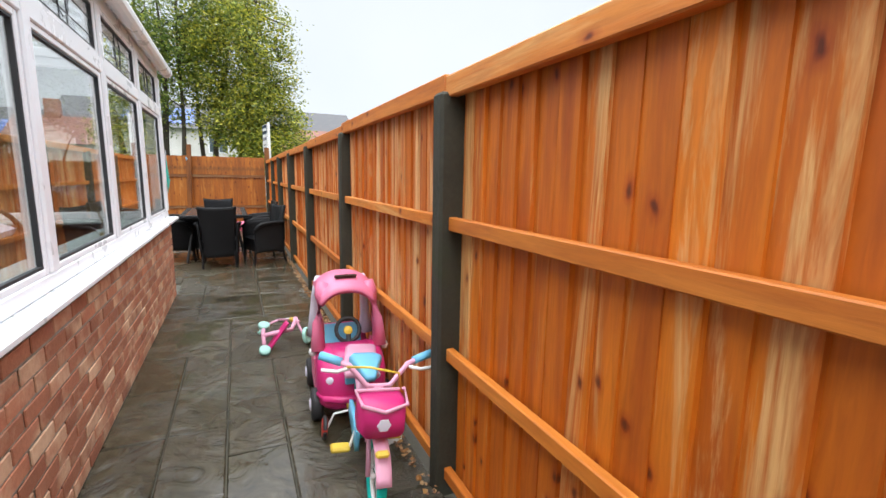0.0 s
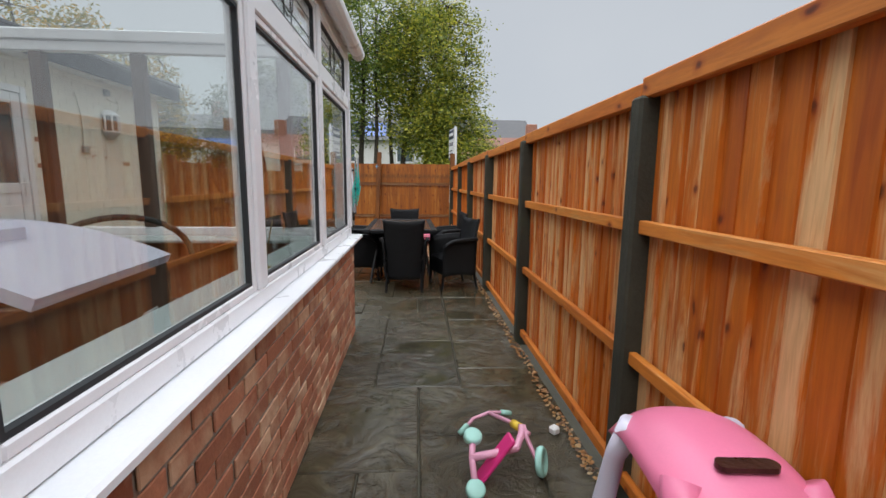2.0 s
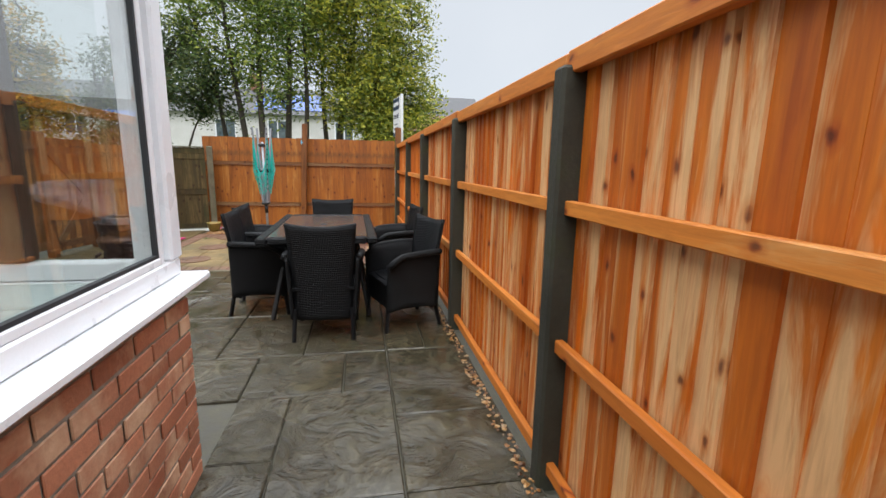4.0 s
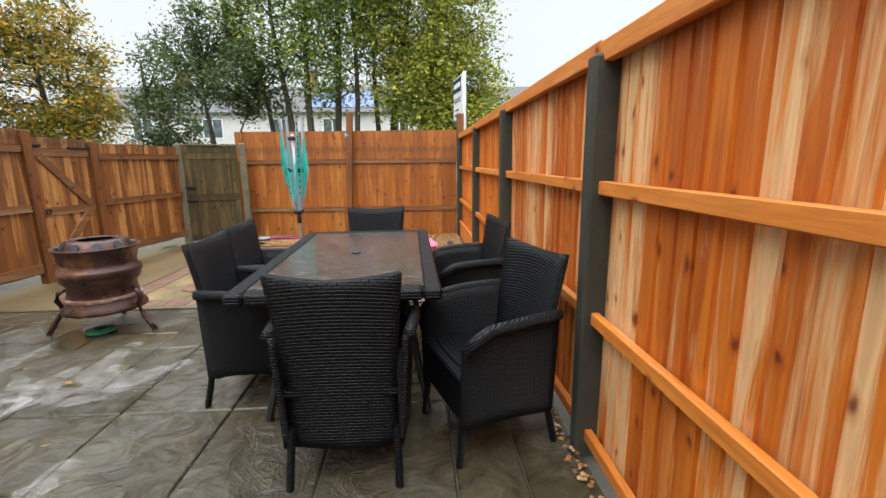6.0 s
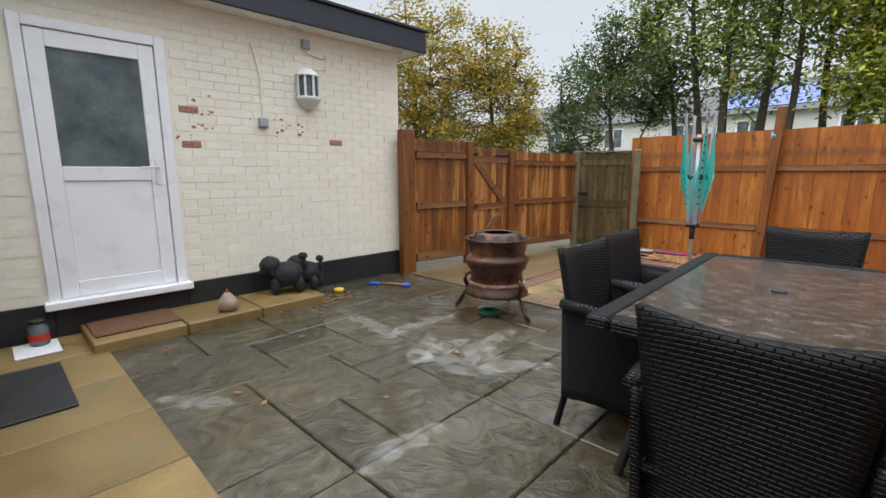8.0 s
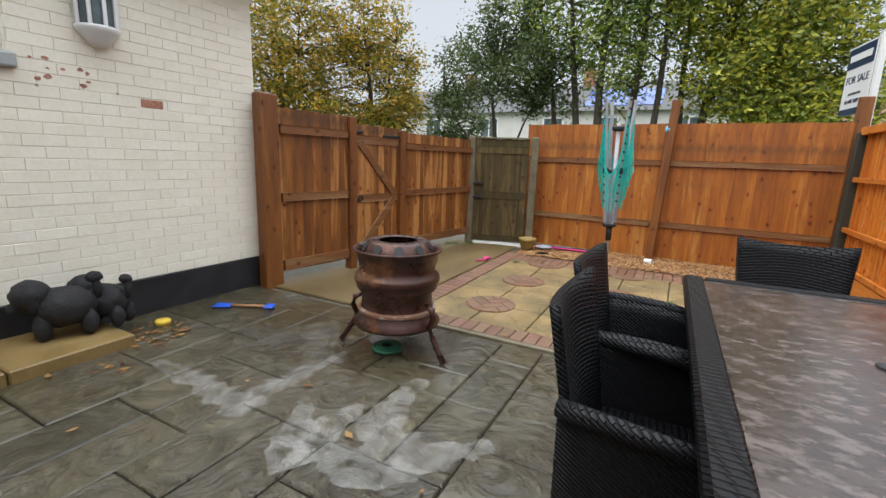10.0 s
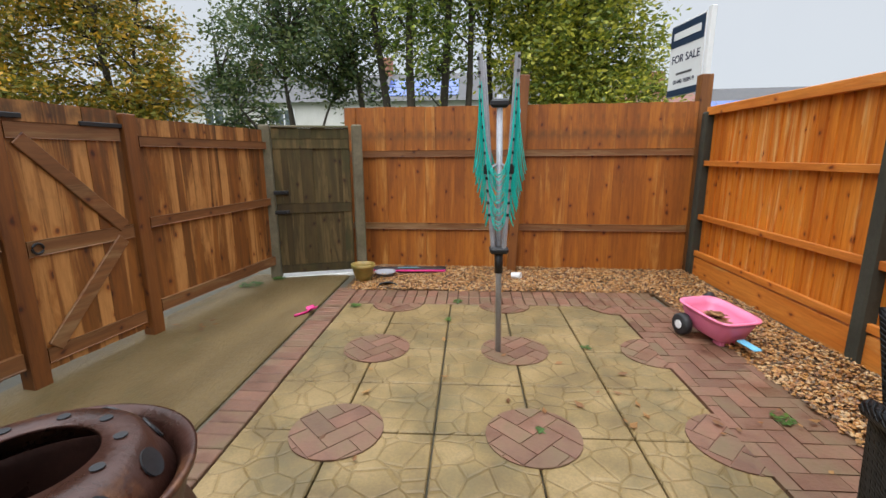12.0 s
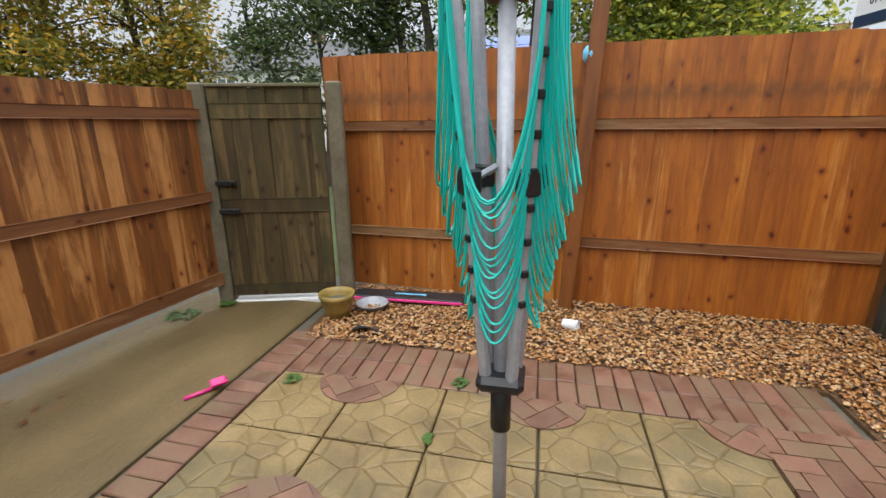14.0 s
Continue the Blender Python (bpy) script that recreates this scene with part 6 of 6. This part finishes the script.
# ---- gravel ----
def gravel(name, label, zones, n, seed):
    rs = np.random.RandomState(seed)
    base = np.array([(1, 0, 0), (-1, 0, 0), (0, 1, 0), (0, -1, 0), (0, 0, 1), (0, 0, -1), (0.62, 0.62, 0.4), (-0.62, 0.62, 0.4), (-0.62, -0.62, 0.4), (0.62, -0.62, 0.4)], float)
    tri = [(4, 6, 7), (4, 7, 8), (4, 8, 9), (4, 9, 6), (0, 2, 6), (2, 1, 7), (1, 3, 8), (3, 0, 9), (2, 7, 6), (1, 8, 7), (3, 9, 8), (0, 6, 9), (0, 5, 2), (2, 5, 1), (1, 5, 3), (3, 5, 0)]
    area = [(x1 - x0) * (y1 - y0) for x0, y0, x1, y1 in zones]
    vs, fs = [], []
    for (x0, y0, x1, y1), a in zip(zones, area):
        for _ in range(int(n * a / sum(area))):
            s = rs.uniform(0.007, 0.017) * np.array([1, rs.uniform(0.6, 1), rs.uniform(0.45, 0.8)])
            q = rs.uniform(0, math.tau)
            p = base * s * rs.uniform(0.8, 1.2, (10, 1))
            x, y = p[:, 0] * math.cos(q) - p[:, 1] * math.sin(q), p[:, 0] * math.sin(q) + p[:, 1] * math.cos(q)
            px, py = rs.uniform(x0, x1), rs.uniform(y0, y1)
            hump = 0.012 * math.sin(px * 5) * math.sin(py * 6) + 0.01
            k = len(vs)
            vs += list(zip((x + px).tolist(), (y + py).tolist(), (p[:, 2] + rs.uniform(0.0, 0.02) + hump).tolist()))
            fs += [tuple(i + k for i in t) for t in tri]
    ob = new(name, raw(name, vs, fs, PEBBLE))
    return tagged(ob, label, "gravel", kind="stuff")


gravel("gravel", "loose golden-brown gravel along the fences", [(-0.9, 12.17, 2.7, 13.14), (2.06, 9.5, 2.70, 12.17)], 17000, 2)
solo("gravel_bed", slab([(-0.95, 12.16), (2.05, 12.16), (2.05, 9.3), (2.72, 9.3), (2.72, 13.2), (-0.95, 13.2)], -0.018, 0.004), rough_surface("gravel_fines", (0.05, 0.024, 0.008), (0.15, 0.075, 0.025), 60, (0.5, 0.8), 1.0, fine=160), "gravel fines under the loose stones", "gravel", kind="structure")
gravel("fence_foot_gravel", "thin line of grit along the orange fence", [(2.64, -2.0, 2.70, 9.3)], 1100, 8)


# ---- paving pieces ----
def patio_slab(w, l):
    return mesh_of("slab", slab([(-w / 2, -l / 2), (w / 2, -l / 2), (w / 2, l / 2), (-w / 2, l / 2)], -0.03, 0, bevel=0.007), STONE)


patio = thing("patio", "wet riven grey-brown sandstone patio in random rectangles", "paving", kind="structure")
rp = random.Random(9)
U = 0.295
X0, Y0, NX, NY = -2.58, -3.52, 18, 43
used = [[False] * NY for _ in range(NX)]
for i in range(NX):
    for j in range(NY):
        x, y = X0 + (i + 0.5) * U, Y0 + (j + 0.5) * U
        if (x < CX - 0.05 and y < 5.92) or y > 9.26 or (x < -0.9 and y > 9.2):
            used[i][j] = True
shapes = [(2, 2), (2, 3), (3, 2), (2, 1), (1, 2), (2, 2), (3, 2), (2, 3)]
slab_mesh = {}
for j in range(NY):
    for i in range(NX):
        if used[i][j]:
            continue
        opts = shapes[:]
        rp.shuffle(opts)
        for w, l in opts + [(1, 1)]:
            if i + w <= NX and j + l <= NY and not any(used[a][b] for a in range(i, i + w) for b in range(j, j + l)):
                break
        for a in range(i, i + w):
            for b in range(j, j + l):
                used[a][b] = True
        if (w, l) not in slab_mesh:
            slab_mesh[(w, l)] = patio_slab(w * U - 0.008, l * U - 0.008)
        piece("slab", slab_mesh[(w, l)], patio, pose(X0 + (i + w / 2) * U, Y0 + (j + l / 2) * U, rp.uniform(-0.002, 0.002), rp.uniform(-0.25, 0.25), rp.uniform(-0.25, 0.25), rp.uniform(-0.3, 0.3)))

# dried jointing sand smeared over the slabs
sm_, sn_, sl_ = nodes_of("pale_sand_smear")
sp_ = sn_["Principled BSDF"]
sp_.inputs["Base Color"].default_value = (0.58, 0.57, 0.54, 1)
sp_.inputs["Roughness"].default_value = 0.35
sg_, sn1 = sn_.new("ShaderNodeNewGeometry"), node(sn_, "ShaderNodeTexNoise", Scale=9.0, Detail=8, Roughness=0.72)
sl_.new(sg_.outputs["Position"], sn1.inputs["Vector"])
sr_ = ramp(sn_, [(0.36, (0, 0, 0)), (0.8, (0.38, 0.38, 0.38))])
sl_.new(sn1.outputs["Fac"], sr_.inputs["Fac"])
st_, sx_ = sn_.new("ShaderNodeBsdfTransparent"), sn_.new("ShaderNodeMixShader")
sl_.new(sr_.outputs["Color"], sx_.inputs[0])
sl_.new(st_.outputs[0], sx_.inputs[1])
sl_.new(sp_.outputs[0], sx_.inputs[2])
sl_.new(sx_.outputs[0], sn_["Material Output"].inputs["Surface"])


def smear(corners, width):
    """A ragged film along a bent line on the slabs."""
    pts = []
    for (x0, y0), (x1, y1) in zip(corners, corners[1:]):
        n = max(2, int(math.hypot(x1 - x0, y1 - y0) / 0.04))
        pts += [Vector((x0 + (x1 - x0) * k / n, y0 + (y1 - y0) * k / n, 0.005)) for k in range(n)]
    vs, fs = [], []
    for k, p in enumerate(pts):
        d = (pts[min(k + 1, len(pts) - 1)] - pts[max(k - 1, 0)]).normalized()
        side = Vector((-d.y, d.x, 0)) * width * (0.35 + 0.65 * math.sin(math.pi * (k + 0.5) / len(pts)))
        vs += [p - side * rp.uniform(0.5, 1.2), p + side * rp.uniform(0.5, 1.2)]
        if k:
            fs.append((2 * k - 2, 2 * k - 1, 2 * k + 1, 2 * k))
    ob = new("sand_smear", raw("sand_smear", vs, fs, sm_))
    ob.visible_shadow = False
    return tagged(ob, "pale dried sand smeared across the wet slabs", "stain", "sand smears", "stuff")


smear([(-1.65, 7.73), (-1.18, 7.71), (-0.78, 7.66), (-0.8, 8.01), (-0.77, 8.4)], 0.1)
smear([(-0.54, 7.88), (-0.29, 7.51), (-0.28, 8.03)], 0.11)
smear([(-0.14, 8.4), (-0.12, 8.1), (-0.08, 7.84), (0.21, 7.8), (0.48, 8.06)], 0.12)
smear([(-0.2, 7.6), (0.05, 7.62), (0.3, 7.7)], 0.13)
smear([(0.41, 6.5), (0.38, 6.73), (0.42, 7.05)], 0.09)
smear([(-0.95, 6.08), (-0.55, 6.38)], 0.08)

terrace2 = thing("yellow_paving", "damp yellow slab paving along the conservatory end", "paving", kind="structure")
ym = mesh_of("slab", slab([(-0.295, -0.335), (0.295, -0.335), (0.295, 0.335), (-0.295, 0.335)], -0.03, 0.014, bevel=0.006), YELLOW_SLAB)
for i in range(6):
    piece("slab", ym, terrace2, pose(-2.35 + 0.6 * i, 5.70, 0, 0, 0, rp.uniform(-0.3, 0.3)))

conc = solo("concrete_path", slab([(-2.45, 9.24), (-1.04, 9.24), (-1.04, 12.75), (-2.1, 12.75)], -0.03, 0.006, bevel=0.01), PATH_CONCRETE, "brown algae-stained concrete path with brushed texture", "path", kind="structure")

# patterned paving: yellow squares with red roundels
pat = thing("patterned_paving", "yellow patterned slabs with red roundels and a red block border", "paving", kind="structure")
m_, ns_, ls_ = nodes_of("pressed_yellow_slab")
b_ = ns_["Principled BSDF"]
mp_, info_ = place(ns_, ls_, spread=0.0)
cell = node(ns_, "ShaderNodeTexVoronoi", Scale=7.5)
cell.feature = "DISTANCE_TO_EDGE"
n1, n2 = node(ns_, "ShaderNodeTexNoise", Scale=3.2, Detail=5), node(ns_, "ShaderNodeTexNoise", Scale=90, Detail=3)
for n in (cell, n1, n2):
    ls_.new(ns_.new("ShaderNodeNewGeometry").outputs["Position"], n.inputs["Vector"])
r1 = ramp(ns_, [(0.3, (0.125, 0.083, 0.03)), (0.5, (0.21, 0.142, 0.052)), (0.7, (0.29, 0.2, 0.085))])
ls_.new(n1.outputs["Fac"], r1.inputs["Fac"])
g1 = ramp(ns_, [(0.3, (0.7, 0.7, 0.7)), (0.65, (1, 1, 1))])
ls_.new(n2.outputs["Fac"], g1.inputs["Fac"])
col_ = mixed(ns_, ls_, r1.outputs["Color"], g1.outputs["Color"], 0.8, "MULTIPLY")
e1 = ramp(ns_, [(0.0, (0.62, 0.58, 0.5)), (0.022, (1, 1, 1))])
ls_.new(cell.outputs["Distance"], e1.inputs["Fac"])
col_ = mixed(ns_, ls_, col_, e1.outputs["Color"], 0.7, "MULTIPLY")
moss = node(ns_, "ShaderNodeTexNoise", Scale=1.7, Detail=7, Roughness=0.7)
ls_.new(ns_.new("ShaderNodeNewGeometry").outputs["Position"], moss.inputs["Vector"])
mr_ = ramp(ns_, [(0.48, (0, 0, 0)), (0.66, (0.75, 0.75, 0.75))])
ls_.new(moss.outputs["Fac"], mr_.inputs["Fac"])
col_ = mixed(ns_, ls_, col_, (0.085, 0.07, 0.03), mr_.outputs["Color"])
ls_.new(col_, b_.inputs["Base Color"])
b_.inputs["Roughness"].default_value = 0.55
e2 = ramp(ns_, [(0.0, (0, 0, 0)), (0.06, (1, 1, 1))])
ls_.new(cell.outputs["Distance"], e2.inputs["Fac"])
bp_ = node(ns_, "ShaderNodeBump", Strength=0.6, Distance=0.008)
ls_.new(e2.outputs["Color"], bp_.inputs["Height"])
ls_.new(bp_.outputs["Normal"], b_.inputs["Normal"])
PRESSED = m_
Q = 0.47
sm = mesh_of("slab", slab([(-Q / 2 + 0.005, -Q / 2 + 0.005), (Q / 2 - 0.005, -Q / 2 + 0.005), (Q / 2 - 0.005, Q / 2 - 0.005), (-Q / 2 + 0.005, Q / 2 - 0.005)], -0.03, 0.008, bevel=0.006), PRESSED)
CXS, CYS = (-0.33, 0.61, 1.55), (9.91, 10.85, 11.79)
for i in range(5):
    for j in range(5):
        piece("slab", sm, pat, pose(-0.80 + Q * (i + 0.5), 9.44 + Q * (j + 0.5), rp.uniform(-0.002, 0.002), rp.uniform(-0.3, 0.3), rp.uniform(-0.3, 0.3), 0))
FIELD = [(-0.80, 9.44), (1.55, 9.44), (1.55, 11.79), (-0.80, 11.79)]


def blocks(area, angle, z0, z1, bw=0.1, bl=0.2, ox=0.0, oy=0.0, gap=0.006):
    """Herringbone blocks clipped to a convex area, yielded as outlines."""
    c, s = math.cos(radians(angle)), math.sin(radians(angle))
    xs, ys = [p[0] for p in area], [p[1] for p in area]
    mx, my, R = (min(xs) + max(xs)) / 2, (min(ys) + max(ys)) / 2, max(max(xs) - min(xs), max(ys) - min(ys))
    k = int(R / bw) + 4
    for i in range(-k, k):
        for j in range(-k, k):
            ph = (i - j) % 4
            if ph == 0:
                rect = (i, j, i + 2, j + 1)
            elif ph == 3:
                rect = (i, j, i + 1, j + 2)
            else:
                continue
            x0, y0, x1, y1 = [v * bw for v in rect]
            g = gap / 2
            rc = [(x0 + g, y0 + g), (x1 - g, y0 + g), (x1 - g, y1 - g), (x0 + g, y1 - g)]
            rc = [(mx + ox + c * x - s * y, my + oy + s * x + c * y) for x, y in rc]
            out = clip(rc, area)
            if len(out) >= 3:
                ar = 0.5 * abs(sum(p[0] * q[1] - q[0] * p[1] for p, q in zip(out, out[1:] + out[:1])))
                if ar > 4e-4:
                    yield out


disc = bmesh.new()
for cx in CXS:
    for cy in CYS:
        hull = [(cx + 0.225 * math.cos(q), cy + 0.225 * math.sin(q)) for q in np.linspace(0, math.tau, 33)[:-1]]
        hull = clip(hull, FIELD)
        rb = part("roundel", slab(hull, 0.004, 0.0105), RED_BLOCK, pat, "red disc set in the slabs")
        for out in blocks(hull, 45, 0, 0):
            part("block", slab(out, 0.008, 0.015), RED_BLOCK, pat)
bw_, bl_ = 0.1, 0.2
bmesh_block = mesh_of("block", slab([(-0.047, -0.097), (0.047, -0.097), (0.047, 0.097), (-0.047, 0.097)], -0.03, 0.010, bevel=0.005), RED_BLOCK)
for k in range(30):
    piece("block", bmesh_block, pat, pose(-0.97 + 0.1 * k, 9.34, rp.uniform(-0.002, 0.002), 0, 0, rp.uniform(-1, 1)))
for k in range(28):
    piece("block", bmesh_block, pat, pose(-0.905, 9.50 + 0.1 * k, rp.uniform(-0.002, 0.002), 0, 0, 90 + rp.uniform(-1, 1)))
for row in range(2):
    for k in range(28):
        piece("block", bmesh_block, pat, pose(-0.75 + 0.1 * k, 11.89 + 0.2 * row, rp.uniform(-0.002, 0.002), 0, 0, rp.uniform(-1, 1)))
for out in blocks([(1.555, 9.445), (2.08, 9.445), (2.08, 11.785), (1.555, 11.785)], 0, 0, 0):
    part("block", slab(out, -0.03, 0.010 + rp.uniform(-0.002, 0.002)), RED_BLOCK, pat)
solo("kerb_strip", slab([(-1.03, 9.19), (2.1, 9.19), (2.1, 9.235), (-1.03, 9.235)], -0.03, 0.008, bevel=0.004), PALE_CONCRETE, "pale mortar strip at the paving edge", "kerb", kind="structure")
weeds = [(0.14, 11.4, 0.01, 0.03, 14), (0.65, 9.95, 0.01, 0.03, 10), (1.1, 10.9, 0.01, 0.03, 10), (-1.95, 12.3, 0.01, 0.12, 90), (-1.75, 12.55, 0.01, 0.06, 40), (1.85, 10.1, 0.012, 0.06, 20), (-0.7, 11.7, 0.01, 0.05, 20), (0.2, 11.85, 0.01, 0.04, 20)]
leaf_litter("weeds", weeds, "small green weeds growing in the joints", 13, 0.022, WEED)

# ---- bricks ----
brick_mesh = mesh_of("brick", box(-0.008, -0.106, -0.0315, 0.0, 0.106, 0.0315, 0.003), BRICK)
half_mesh = mesh_of("brick", box(-0.008, -0.05, -0.0325, 0.0, 0.05, 0.0325, 0.003), BRICK)
brick_wall = thing("brick_facing", "red stock brick facing of the conservatory's dwarf wall", "brick wall", kind="structure")
rest = bmesh.new()
for row in range(12):
    z = -0.0 + 0.0375 + 0.074 * row
    if z > 0.86:
        break
    y = CY - 0.1125 - (0.1125 if row % 2 else 0)
    if row % 2:
        piece("brick", half_mesh, brick_wall, pose(CX + 0.001, CY - 0.053, z))
    while y > -2.5:
        if y > -0.4:
            piece("brick", brick_mesh, brick_wall, pose(CX + rp.uniform(-0.001, 0.003), y, z, rp.uniform(-0.5, 0.5), 0, 0))
        else:
            box(CX - 0.008, y - 0.1065, z - 0.0325, CX + 0.001, y + 0.1065, z + 0.0325, bm=rest)
        y -= 0.225
part("bricks_behind", rest, BRICK, brick_wall)["kind"] = "stuff"

cream_mesh = mesh_of("brick", box(-0.012, -0.1118, -0.0352, 0.0, 0.1118, 0.0352, 0.002), CREAM)
bare_mesh = mesh_of("brick", box(-0.012, -0.075, -0.027, 0.001, 0.08, 0.03, 0.004), BARE_BRICK)
cream_facing = thing("painted_brick_facing", "cream painted brickwork with a few bare flaked bricks", "brick wall", HOUSE, kind="structure")
rest = bmesh.new()
BARE = ((-2.40, 1.81), (-2.30, 1.55), (-0.98, 1.63))
row = 0
z = 0.325
while z < 2.70:
    y = -0.112 - (0.1125 if row % 2 else 0)
    while y > -6.0:
        ok = y + 0.11 < D0 or y - 0.11 > D1 or z - 0.035 > DZ1
        if ok:
            near_bare = any(abs(y - a) < 0.115 and abs(z - b) < 0.038 for a, b in BARE)
            me = bare_mesh if near_bare else cream_mesh
            if y > -2.6 and z < 2.35:
                piece("brick", me, cream_facing, pose(rp.uniform(-0.0005, 0.002), y, z, rp.uniform(-0.4, 0.4), 0, 0))
            else:
                box(-0.012, y - 0.1095, z - 0.035, 0.0, y + 0.1095, z + 0.035, bm=rest)
        y -= 0.225
    z += 0.075
    row += 1
part("upper_bricks", rest, CREAM, cream_facing)["kind"] = "stuff"
chips = bmesh.new()
for _ in range(34):
    y, z, s = rp.choice(((-2.3, 1.7), (-1.5, 1.75), (-1.35, 1.7), (-2.25, 1.85))), 0, rp.uniform(0.006, 0.022)
    yy, zz = y[0] + rp.gauss(0, 0.16), y[1] + rp.gauss(0, 0.07)
    ring = [(s * rp.uniform(0.6, 1.4) * math.cos(q), s * rp.uniform(0.4, 0.9) * math.sin(q)) for q in np.linspace(0, math.tau, 8)[:-1]]
    merge(chips, (lambda b: (b.transform(Matrix.Translation((0.0, yy, zz)) @ pose(0, 0, 0, 90, 0, 90)), b)[1])(slab(ring, 0.0, 0.0035)))
part("flaked_patches", chips, BARE_BRICK, cream_facing, "bare patches where paint has flaked")
